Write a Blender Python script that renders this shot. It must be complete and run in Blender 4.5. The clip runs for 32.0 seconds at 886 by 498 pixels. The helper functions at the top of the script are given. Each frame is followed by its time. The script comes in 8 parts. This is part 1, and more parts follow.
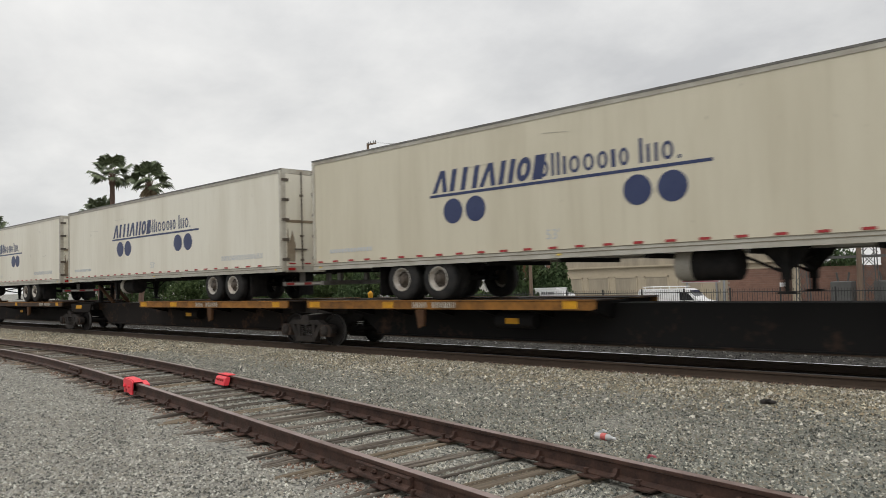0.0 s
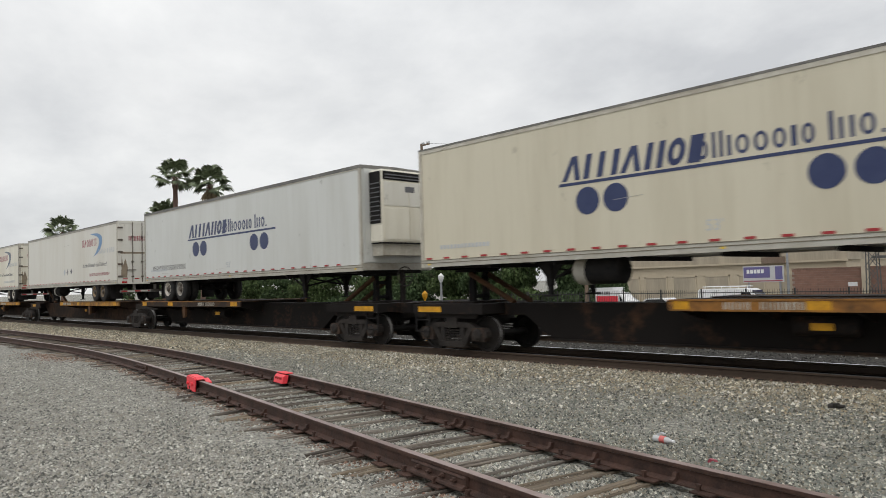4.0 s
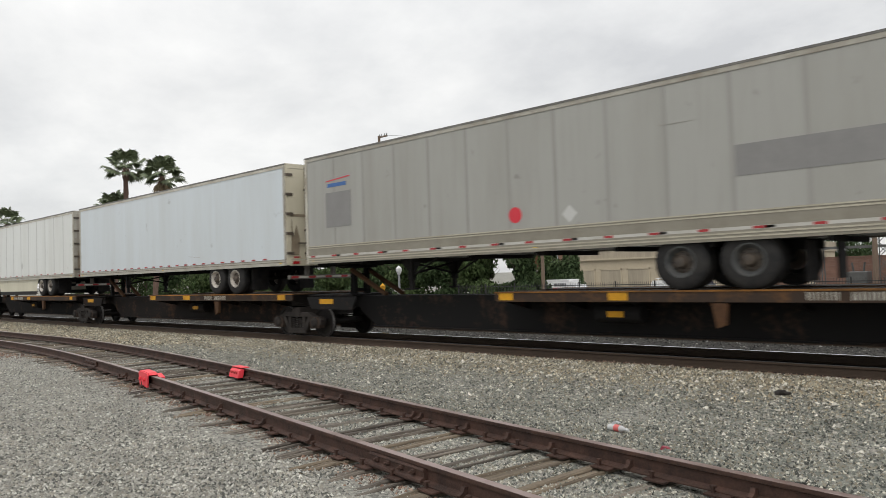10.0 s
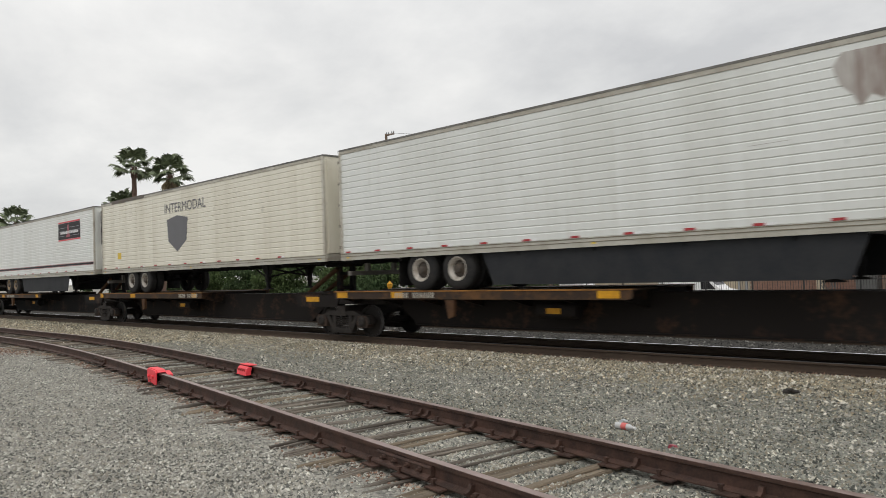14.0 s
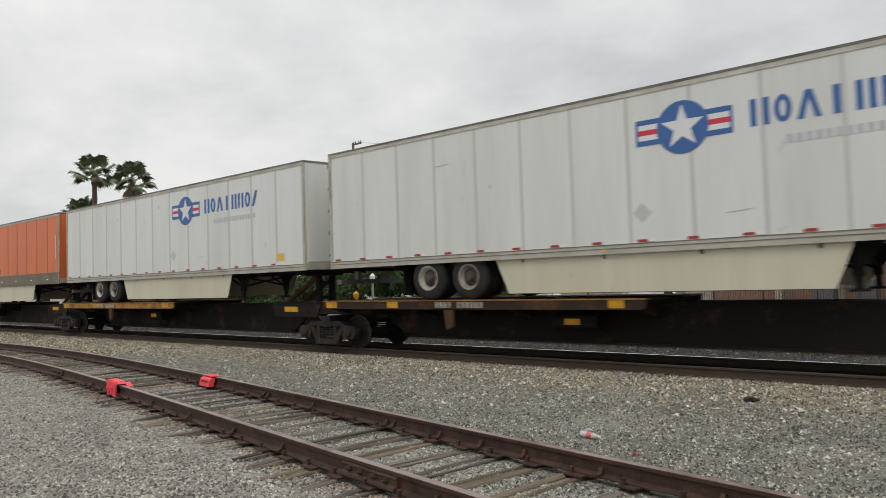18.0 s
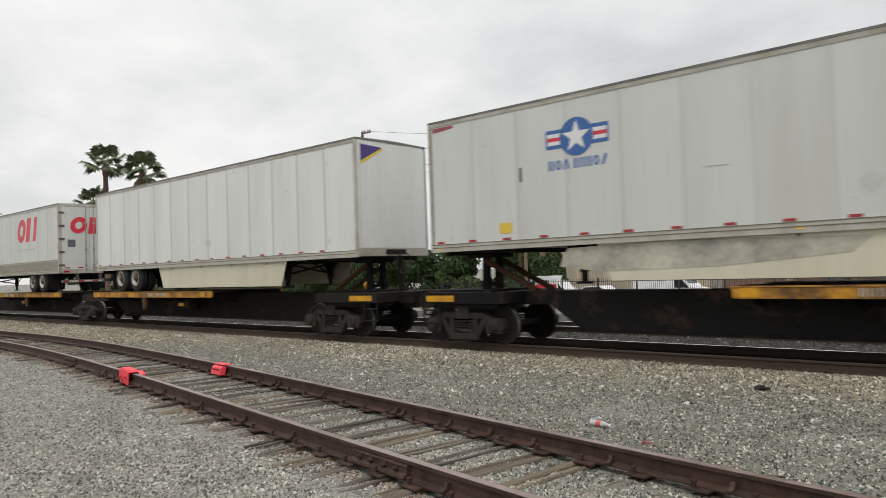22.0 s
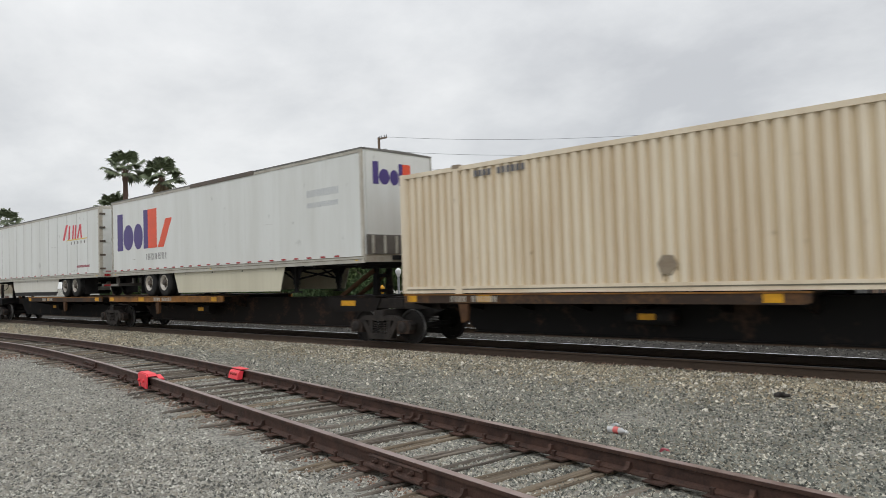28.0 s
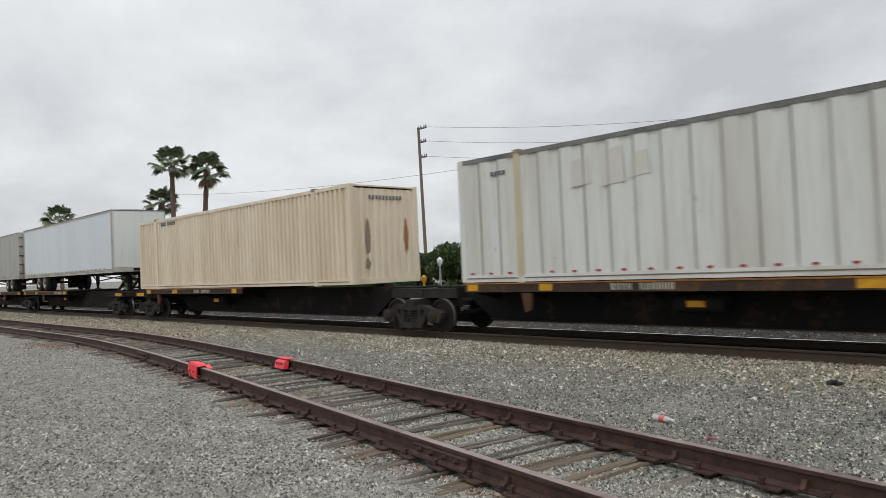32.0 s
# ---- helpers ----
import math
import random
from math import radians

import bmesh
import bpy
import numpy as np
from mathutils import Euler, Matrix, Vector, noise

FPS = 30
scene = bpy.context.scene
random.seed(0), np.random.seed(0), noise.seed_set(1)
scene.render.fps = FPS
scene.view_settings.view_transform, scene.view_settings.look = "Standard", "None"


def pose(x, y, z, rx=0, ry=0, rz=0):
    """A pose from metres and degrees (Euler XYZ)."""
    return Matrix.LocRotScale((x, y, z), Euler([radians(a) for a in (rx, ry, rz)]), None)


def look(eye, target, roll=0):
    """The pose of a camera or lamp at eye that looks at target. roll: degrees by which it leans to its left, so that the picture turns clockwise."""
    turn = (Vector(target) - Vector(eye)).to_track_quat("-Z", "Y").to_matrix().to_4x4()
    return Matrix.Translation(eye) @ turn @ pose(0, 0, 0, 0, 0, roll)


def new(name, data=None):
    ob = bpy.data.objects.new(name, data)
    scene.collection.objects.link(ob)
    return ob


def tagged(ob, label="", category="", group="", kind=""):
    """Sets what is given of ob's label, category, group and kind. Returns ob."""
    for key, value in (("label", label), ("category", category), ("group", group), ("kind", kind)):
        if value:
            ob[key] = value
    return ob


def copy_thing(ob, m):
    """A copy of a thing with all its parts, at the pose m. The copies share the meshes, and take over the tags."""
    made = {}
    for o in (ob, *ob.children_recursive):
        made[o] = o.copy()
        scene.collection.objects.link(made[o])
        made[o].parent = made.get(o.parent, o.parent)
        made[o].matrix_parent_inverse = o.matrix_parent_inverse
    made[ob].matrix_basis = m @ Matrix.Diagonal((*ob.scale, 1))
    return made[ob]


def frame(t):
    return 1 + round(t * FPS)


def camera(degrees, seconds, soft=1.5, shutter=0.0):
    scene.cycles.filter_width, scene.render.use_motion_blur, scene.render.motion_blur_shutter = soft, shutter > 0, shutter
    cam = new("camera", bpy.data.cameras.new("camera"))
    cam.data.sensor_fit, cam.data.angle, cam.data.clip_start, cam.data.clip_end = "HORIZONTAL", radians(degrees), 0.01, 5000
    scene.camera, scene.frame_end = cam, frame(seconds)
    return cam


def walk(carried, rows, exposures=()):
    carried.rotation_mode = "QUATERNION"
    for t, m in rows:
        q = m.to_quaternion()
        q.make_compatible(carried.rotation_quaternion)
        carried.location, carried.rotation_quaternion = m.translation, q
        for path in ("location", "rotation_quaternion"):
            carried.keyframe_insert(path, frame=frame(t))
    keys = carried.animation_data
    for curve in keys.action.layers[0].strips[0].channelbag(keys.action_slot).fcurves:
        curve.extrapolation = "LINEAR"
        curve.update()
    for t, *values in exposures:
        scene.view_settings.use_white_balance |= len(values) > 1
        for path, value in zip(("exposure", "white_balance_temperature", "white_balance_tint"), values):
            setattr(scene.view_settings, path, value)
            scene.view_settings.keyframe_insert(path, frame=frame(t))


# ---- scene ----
cam = camera(63.65, 32.0, soft=0.65, shutter=0.15)
# The camera stands still in the hand and only turns. World: x along the main line (the train runs to +x), y across it,
# z = 0 at the railhead of the main line.
EYE = (0.0, 0.0, 1.68)
TURNS = [  # seconds, yaw, pitch, roll
    (0, 42.074, 2.596, 1.604),
    (0.5, 41.844, 2.591, 1.570),
    (1, 42.056, 2.989, 1.621),
    (1.5, 42.578, 2.823, 1.817),
    (2, 43.081, 2.727, 1.786),
    (2.5, 43.918, 2.524, 1.776),
    (3, 46.558, 2.691, 1.768),
    (3.5, 46.580, 2.772, 1.706),
    (5.5, 43.113, 2.568, 1.719),
    (6, 41.579, 2.860, 1.730),
    (6.5, 41.864, 3.011, 1.550),
    (7, 41.053, 2.640, 1.201),
    (7.5, 41.873, 2.341, 1.287),
    (8, 42.446, 2.266, 1.417),
    (8.5, 42.463, 2.322, 1.500),
    (9, 42.630, 2.094, 1.615),
    (9.5, 42.653, 1.972, 1.746),
    (10, 43.037, 2.004, 1.906),
    (10.5, 43.575, 2.056, 2.064),
    (11, 43.781, 1.848, 1.968),
    (11.5, 43.844, 1.622, 1.919),
    (12, 43.925, 1.723, 1.640),
    (12.5, 43.696, 2.004, 1.660),
    (13, 43.509, 2.066, 1.875),
    (13.5, 43.604, 1.785, 1.777),
    (15.5, 43.586, 2.226, 2.480),
    (16, 43.665, 2.149, 2.387),
    (16.5, 43.978, 1.972, 2.561),
    (17, 44.506, 1.790, 2.570),
    (17.5, 44.633, 1.997, 2.400),
    (18, 40.934, 2.555, 1.812),
    (18.5, 39.870, 2.605, 1.372),
    (19, 41.243, 2.593, 1.660),
    (19.5, 43.056, 2.676, 2.234),
    (20, 42.581, 2.187, 2.391),
    (20.5, 42.772, 1.908, 2.213),
    (21, 43.240, 1.627, 2.282),
    (21.5, 42.268, 1.319, 2.096),
    (22, 41.703, 1.681, 1.900),
    (22.5, 41.887, 1.305, 1.790),
    (23, 41.501, 1.526, 2.191),
    (23.5, 37.075, 1.648, 1.872),
    (24, 41.334, 1.994, 2.105),
    (24.5, 43.423, 1.713, 1.934),
    (25, 42.718, 2.180, 2.135),
    (25.5, 42.975, 2.224, 2.430),
    (26, 43.950, 1.750, 2.370),
    (26.5, 44.468, 1.862, 2.387),
    (28.5, 41.676, 2.235, 1.683),
    (29, 40.474, 2.102, 1.738),
    (29.5, 41.451, 1.952, 1.737),
    (30, 43.269, 1.521, 2.077),
    (30.5, 44.192, 1.778, 2.289),
    (31, 44.101, 2.144, 2.488),
    (31.5, 46.681, 1.811, 2.429),
    (32, 46.322, 1.403, 2.520),
]
walk(cam, [(t, pose(*EYE, 90 + pitch, roll, yaw)) for t, yaw, pitch, roll in TURNS],
     [(0, -0.1, 6550, 10), (2, 0.03, 6500, 10), (3, 0.0, 6480, 10), (6, -0.06, 6330, 10), (8, -0.05, 6450, 10), (9, 0.05, 6480, 10), (10, 0.08, 6500, 10),
      (11, -0.05, 6520, 10), (12, 0.04, 6540, 10), (13, -0.06, 6550, 10), (16, 0.0, 6550, 10), (17, -0.03, 6540, 10), (18, -0.13, 6520, 10), (19, -0.09, 6530, 10),
      (20, -0.02, 6540, 10), (22, 0.02, 6530, 10), (23, -0.06, 6500, 10), (24, 0.0, 6520, 10), (25, -0.08, 6460, 10), (26, -0.05, 6430, 10), (28.6, -0.08, 6330, 10),
      (29, -0.04, 6430, 10), (30, -0.03, 6430, 10), (30.5, -0.24, 6380, 10), (31, -0.12, 6300, 10), (32, -0.14, 6280, 10)])

# ---- world and light: bright overcast ----
world = bpy.data.worlds.new("overcast_sky")
scene.world = world
world.use_nodes = True
wt = world.node_tree
wt.nodes.clear()


def wnode(kind, **kw):
    n = wt.nodes.new(kind)
    for k, v in kw.items():
        if k in n.inputs:
            n.inputs[k].default_value = v
    return n


SUN_ELEVATION, SUN_AZIMUTH = radians(53), radians(143)
coord = wt.nodes.new("ShaderNodeTexCoord")
sep = wt.nodes.new("ShaderNodeSeparateXYZ")
wt.links.new(coord.outputs["Generated"], sep.inputs[0])
# clouds lie on a flat layer: divide x and y by height
lift = wt.nodes.new("ShaderNodeMath")
lift.operation = "ADD"
lift.inputs[1].default_value = 0.36
wt.links.new(sep.outputs["Z"], lift.inputs[0])
clampz = wt.nodes.new("ShaderNodeMath")
clampz.operation = "MAXIMUM"
clampz.inputs[1].default_value = 0.06
wt.links.new(lift.outputs[0], clampz.inputs[0])
flat = wt.nodes.new("ShaderNodeVectorMath")
flat.operation = "DIVIDE"
comb = wt.nodes.new("ShaderNodeCombineXYZ")
for i in range(3):
    wt.links.new(clampz.outputs[0], comb.inputs[i])
wt.links.new(coord.outputs["Generated"], flat.inputs[0])
wt.links.new(comb.outputs[0], flat.inputs[1])
big = wnode("ShaderNodeTexNoise", Scale=1.7, Detail=8.0, Roughness=0.56, Distortion=0.12)
drift = wt.nodes.new("ShaderNodeVectorMath")
drift.operation = "ADD"
drift.inputs[1].default_value = (0.9, 7.4, 0.0)
spin = wt.nodes.new("ShaderNodeVectorRotate")
spin.rotation_type = "Z_AXIS"
spin.inputs["Angle"].default_value = radians(24)
wt.links.new(flat.outputs[0], spin.inputs["Vector"])
wt.links.new(spin.outputs[0], drift.inputs[0])
wt.links.new(drift.outputs[0], big.inputs["Vector"])
ramp = wt.nodes.new("ShaderNodeValToRGB")
e = ramp.color_ramp.elements
e[0].position, e[0].color = 0.34, (0.63, 0.635, 0.64, 1)
e[1].position, e[1].color = 0.66, (0.92, 0.915, 0.895, 1)
mid = ramp.color_ramp.elements.new(0.5)
mid.color = (0.775, 0.777, 0.77, 1)
wt.links.new(big.outputs[0], ramp.inputs[0])
# an overcast sky is brighter towards the zenith
up = wt.nodes.new("ShaderNodeMapRange")
up.inputs["From Min"].default_value, up.inputs["From Max"].default_value = 0.25, 1.0
up.inputs["To Min"].default_value, up.inputs["To Max"].default_value = 0.98, 1.7
wt.links.new(sep.outputs["Z"], up.inputs["Value"])
scale = wt.nodes.new("ShaderNodeVectorMath")
scale.operation = "SCALE"
wt.links.new(ramp.outputs[0], scale.inputs[0])
wt.links.new(up.outputs[0], scale.inputs["Scale"])
sky = wt.nodes.new("ShaderNodeTexSky")
sky.sky_type = "NISHITA"
sky.sun_disc = False
sky.sun_elevation, sky.sun_rotation = SUN_ELEVATION, SUN_AZIMUTH
cloud_bg = wt.nodes.new("ShaderNodeBackground")
cloud_bg.inputs[1].default_value = 0.97
wt.links.new(scale.outputs[0], cloud_bg.inputs[0])
sky_bg = wt.nodes.new("ShaderNodeBackground")
sky_bg.inputs[1].default_value = 0.008
wt.links.new(sky.outputs[0], sky_bg.inputs[0])
add = wt.nodes.new("ShaderNodeAddShader")
wt.links.new(cloud_bg.outputs[0], add.inputs[0])
wt.links.new(sky_bg.outputs[0], add.inputs[1])
wout = wt.nodes.new("ShaderNodeOutputWorld")
wt.links.new(add.outputs[0], wout.inputs[0])

sun = new("sun", bpy.data.lights.new("sun", "SUN"))
sun.data.energy, sun.data.angle, sun.data.color = 0.8, radians(25), (1.0, 0.97, 0.93)
sun.matrix_world = look((9, -12, 20), (0, 0, 0))


# ---- materials ----
MATS = {}


def material(name, base, rough=0.6, metal=0.0, dirt=None, amount=0.4, scale=3.0, bump=0.0, bump_scale=60.0, vary=0.0,
             streaks=False, along=False, spec=0.5, island=False, lo=0.5, hi=0.95):
    """Base colour with a second colour worn in by two scales of noise; streaks: the dirt runs down; along: it runs along y."""
    if name in MATS:
        return MATS[name]
    m = bpy.data.materials.new(name)
    m.use_nodes = True
    nt = m.node_tree
    b = nt.nodes["Principled BSDF"]
    b.inputs["Roughness"].default_value, b.inputs["Metallic"].default_value = rough, metal
    b.inputs["Specular IOR Level"].default_value = spec
    tc = nt.nodes.new("ShaderNodeTexCoord")
    vec = tc.outputs["Object"]
    info = nt.nodes.new("ShaderNodeObjectInfo")
    geo = nt.nodes.new("ShaderNodeNewGeometry")
    rnd = geo.outputs["Random Per Island"] if island else info.outputs["Random"]
    shift = nt.nodes.new("ShaderNodeVectorMath")
    shift.operation = "MULTIPLY_ADD"
    nt.links.new(vec, shift.inputs[0])
    shift.inputs[1].default_value = (1, 1, 0.12) if streaks else (2.2, 0.12, 2.2) if along else (1, 1, 1)
    sc = nt.nodes.new("ShaderNodeVectorMath")
    sc.operation = "SCALE"
    sc.inputs[0].default_value = (37, 91, 53)
    nt.links.new(info.outputs["Random"], sc.inputs["Scale"])
    nt.links.new(sc.outputs[0], shift.inputs[2])
    n1 = nt.nodes.new("ShaderNodeTexNoise")
    n1.inputs["Scale"].default_value, n1.inputs["Detail"].default_value, n1.inputs["Roughness"].default_value = scale, 8, 0.62
    nt.links.new(shift.outputs[0], n1.inputs["Vector"])
    n2 = nt.nodes.new("ShaderNodeTexNoise")
    n2.inputs["Scale"].default_value, n2.inputs["Detail"].default_value = scale * 9, 4
    nt.links.new(shift.outputs[0], n2.inputs["Vector"])
    mul = nt.nodes.new("ShaderNodeMath")
    mul.operation = "MULTIPLY_ADD"
    nt.links.new(n2.outputs[0], mul.inputs[0])
    mul.inputs[1].default_value = 0.35
    nt.links.new(n1.outputs[0], mul.inputs[2])
    r = nt.nodes.new("ShaderNodeMapRange")
    r.inputs["From Min"].default_value, r.inputs["From Max"].default_value = lo, hi
    r.inputs["To Min"].default_value, r.inputs["To Max"].default_value = 0.0, amount
    nt.links.new(mul.outputs[0], r.inputs["Value"])
    mix = nt.nodes.new("ShaderNodeMix")
    mix.data_type = "RGBA"
    mix.inputs["A"].default_value = (*base, 1)
    mix.inputs["B"].default_value = (*(dirt or [c * 0.6 for c in base]), 1)
    nt.links.new(r.outputs[0], mix.inputs["Factor"])
    out = mix.outputs["Result"]
    if vary:
        hsv = nt.nodes.new("ShaderNodeHueSaturation")
        vr = nt.nodes.new("ShaderNodeMapRange")
        vr.inputs["To Min"].default_value, vr.inputs["To Max"].default_value = 1 - vary, 1 + vary
        nt.links.new(rnd, vr.inputs["Value"])
        nt.links.new(vr.outputs[0], hsv.inputs["Value"])
        nt.links.new(out, hsv.inputs["Color"])
        out = hsv.outputs[0]
    nt.links.new(out, b.inputs["Base Color"])
    if bump:
        n3 = nt.nodes.new("ShaderNodeTexNoise")
        n3.inputs["Scale"].default_value, n3.inputs["Detail"].default_value = bump_scale, 5
        nt.links.new(vec, n3.inputs["Vector"])
        bp = nt.nodes.new("ShaderNodeBump")
        bp.inputs["Strength"].default_value, bp.inputs["Distance"].default_value = bump, 0.02
        nt.links.new(n3.outputs[0], bp.inputs["Height"])
        nt.links.new(bp.outputs[0], b.inputs["Normal"])
    MATS[name] = m
    return m


def gravel_material(name, colours, scale, pale):
    """Crushed stone: cells of different greys with joints, bumpy."""
    m = bpy.data.materials.new(name)
    m.use_nodes = True
    nt = m.node_tree
    b = nt.nodes["Principled BSDF"]
    b.inputs["Roughness"].default_value = 0.9
    b.inputs["Specular IOR Level"].default_value = 0.25
    tc = nt.nodes.new("ShaderNodeTexCoord")
    wob = nt.nodes.new("ShaderNodeTexNoise")
    wob.inputs["Scale"].default_value = scale * 1.3
    nt.links.new(tc.outputs["Object"], wob.inputs["Vector"])
    wm = nt.nodes.new("ShaderNodeVectorMath")
    wm.operation = "MULTIPLY_ADD"
    wm.inputs[1].default_value = (0.5 / scale,) * 3
    nt.links.new(wob.outputs["Color"], wm.inputs[0])
    nt.links.new(tc.outputs["Object"], wm.inputs[2])
    vo = nt.nodes.new("ShaderNodeTexVoronoi")
    vo.inputs["Scale"].default_value = scale
    nt.links.new(wm.outputs[0], vo.inputs["Vector"])
    sep = nt.nodes.new("ShaderNodeSeparateColor")
    nt.links.new(vo.outputs["Color"], sep.inputs[0])
    ramp = nt.nodes.new("ShaderNodeValToRGB")
    el = ramp.color_ramp.elements
    el[0].position, el[0].color = 0.0, (*colours[0], 1)
    el[1].position, el[1].color = 1.0, (*colours[-1], 1)
    for i, c in enumerate(colours[1:-1]):
        k = el.new((i + 1) / (len(colours) - 1))
        k.color = (*c, 1)
    nt.links.new(sep.outputs[0], ramp.inputs[0])
    big = nt.nodes.new("ShaderNodeTexNoise")
    big.inputs["Scale"].default_value, big.inputs["Detail"].default_value = 0.45, 6
    nt.links.new(tc.outputs["Object"], big.inputs["Vector"])
    mr = nt.nodes.new("ShaderNodeMapRange")
    mr.inputs["From Min"].default_value, mr.inputs["From Max"].default_value = 0.35, 0.7
    mr.inputs["To Min"].default_value, mr.inputs["To Max"].default_value = 0.0, 0.5
    nt.links.new(big.outputs[0], mr.inputs["Value"])
    mix = nt.nodes.new("ShaderNodeMix")
    mix.data_type = "RGBA"
    mix.inputs["B"].default_value = (*pale, 1)
    nt.links.new(mr.outputs[0], mix.inputs["Factor"])
    nt.links.new(ramp.outputs[0], mix.inputs["A"])
    nt.links.new(mix.outputs["Result"], b.inputs["Base Color"])
    bp = nt.nodes.new("ShaderNodeBump")
    bp.inputs["Strength"].default_value, bp.inputs["Distance"].default_value = 1.0, 0.6 / scale
    inv = nt.nodes.new("ShaderNodeMath")
    inv.operation = "SUBTRACT"
    inv.inputs[0].default_value = 1.0
    nt.links.new(vo.outputs["Distance"], inv.inputs[1])
    nt.links.new(inv.outputs[0], bp.inputs["Height"])
    nt.links.new(bp.outputs[0], b.inputs["Normal"])
    return m


def stone_material(name, colours):
    """Loose stones, each of one colour out of a few."""
    m = bpy.data.materials.new(name)
    m.use_nodes = True
    nt = m.node_tree
    b = nt.nodes["Principled BSDF"]
    b.inputs["Roughness"].default_value = 0.9
    b.inputs["Specular IOR Level"].default_value = 0.25
    geo = nt.nodes.new("ShaderNodeNewGeometry")
    ramp = nt.nodes.new("ShaderNodeValToRGB")
    ramp.color_ramp.interpolation = "CONSTANT"
    el = ramp.color_ramp.elements
    el[0].position, el[0].color = 0.0, (*colours[0], 1)
    el[1].position, el[1].color = 1 - 1 / len(colours) * 0.55, (*colours[-1], 1)
    for i, c in enumerate(colours[1:-1]):
        k = el.new((i + 1) / len(colours) * 1.03)
        k.color = (*c, 1)
    nt.links.new(geo.outputs["Random Per Island"], ramp.inputs[0])
    tc = nt.nodes.new("ShaderNodeTexCoord")
    n = nt.nodes.new("ShaderNodeTexNoise")
    n.inputs["Scale"].default_value, n.inputs["Detail"].default_value = 40, 4
    nt.links.new(tc.outputs["Object"], n.inputs["Vector"])
    r = nt.nodes.new("ShaderNodeMapRange")
    r.inputs["From Min"].default_value, r.inputs["From Max"].default_value = 0.3, 0.7
    r.inputs["To Min"].default_value, r.inputs["To Max"].default_value = 0.75, 1.2
    nt.links.new(n.outputs[0], r.inputs["Value"])
    patch = nt.nodes.new("ShaderNodeTexNoise")
    patch.inputs["Scale"].default_value, patch.inputs["Detail"].default_value, patch.inputs["Roughness"].default_value = 2.2, 6, 0.75
    nt.links.new(tc.outputs["Object"], patch.inputs["Vector"])
    pr = nt.nodes.new("ShaderNodeMapRange")
    pr.inputs["From Min"].default_value, pr.inputs["From Max"].default_value = 0.3, 0.7
    pr.inputs["To Min"].default_value, pr.inputs["To Max"].default_value = 0.68, 1.32
    nt.links.new(patch.outputs[0], pr.inputs["Value"])
    both = nt.nodes.new("ShaderNodeMath")
    both.operation = "MULTIPLY"
    nt.links.new(r.outputs[0], both.inputs[0])
    nt.links.new(pr.outputs[0], both.inputs[1])
    hsv = nt.nodes.new("ShaderNodeHueSaturation")
    nt.links.new(both.outputs[0], hsv.inputs["Value"])
    nt.links.new(ramp.outputs[0], hsv.inputs["Color"])
    nt.links.new(hsv.outputs[0], b.inputs["Base Color"])
    return m


def skin_material(name, base, grime, rough, worn=1.0):
    """Painted sheet: wide faded streaks, fine run-down streaks, a few dark scuffs and a slight wave in the sheet."""
    m = bpy.data.materials.new(name)
    m.use_nodes = True
    nt = m.node_tree
    b = nt.nodes["Principled BSDF"]
    b.inputs["Roughness"].default_value = rough
    tc = nt.nodes.new("ShaderNodeTexCoord")
    info = nt.nodes.new("ShaderNodeObjectInfo")
    off = nt.nodes.new("ShaderNodeVectorMath")
    off.operation = "SCALE"
    off.inputs[0].default_value = (37, 91, 53)
    nt.links.new(info.outputs["Random"], off.inputs["Scale"])

    def noise_of(stretch, size, detail, lo, hi, top):
        v = nt.nodes.new("ShaderNodeVectorMath")
        v.operation = "MULTIPLY_ADD"
        v.inputs[1].default_value = stretch
        nt.links.new(tc.outputs["Object"], v.inputs[0])
        nt.links.new(off.outputs[0], v.inputs[2])
        n = nt.nodes.new("ShaderNodeTexNoise")
        n.inputs["Scale"].default_value, n.inputs["Detail"].default_value, n.inputs["Roughness"].default_value = size, detail, 0.6
        nt.links.new(v.outputs[0], n.inputs["Vector"])
        r = nt.nodes.new("ShaderNodeMapRange")
        r.inputs["From Min"].default_value, r.inputs["From Max"].default_value = lo, hi
        r.inputs["To Min"].default_value, r.inputs["To Max"].default_value = 0.0, top
        nt.links.new(n.outputs[0], r.inputs["Value"])
        return r.outputs[0]

    out = None
    for args, colour in ((((1, 1, 0.15), 0.9, 6, 0.42, 0.75, min(1, 0.55 * worn)), grime), (((1, 1, 0.06), 9.0, 3, 0.52, 0.8, min(1, 0.26 * worn ** 2)), grime),
                         (((1, 1, 0.7), 3.2, 9, 0.66, 0.74, 0.45), [c * 0.5 for c in grime])):
        mix = nt.nodes.new("ShaderNodeMix")
        mix.data_type = "RGBA"
        mix.inputs["B"].default_value = (*colour, 1)
        if out is None:
            mix.inputs["A"].default_value = (*base, 1)
        else:
            nt.links.new(out, mix.inputs["A"])
        nt.links.new(noise_of(*args), mix.inputs["Factor"])
        out = mix.outputs["Result"]
    nt.links.new(out, b.inputs["Base Color"])
    bp = nt.nodes.new("ShaderNodeBump")
    bp.inputs["Strength"].default_value, bp.inputs["Distance"].default_value = 0.35, 0.02
    nt.links.new(noise_of((1, 1, 1), 1.6, 3, 0.0, 1.0, 1.0), bp.inputs["Height"])
    nt.links.new(bp.outputs[0], b.inputs["Normal"])
    MATS[name] = m
    return m


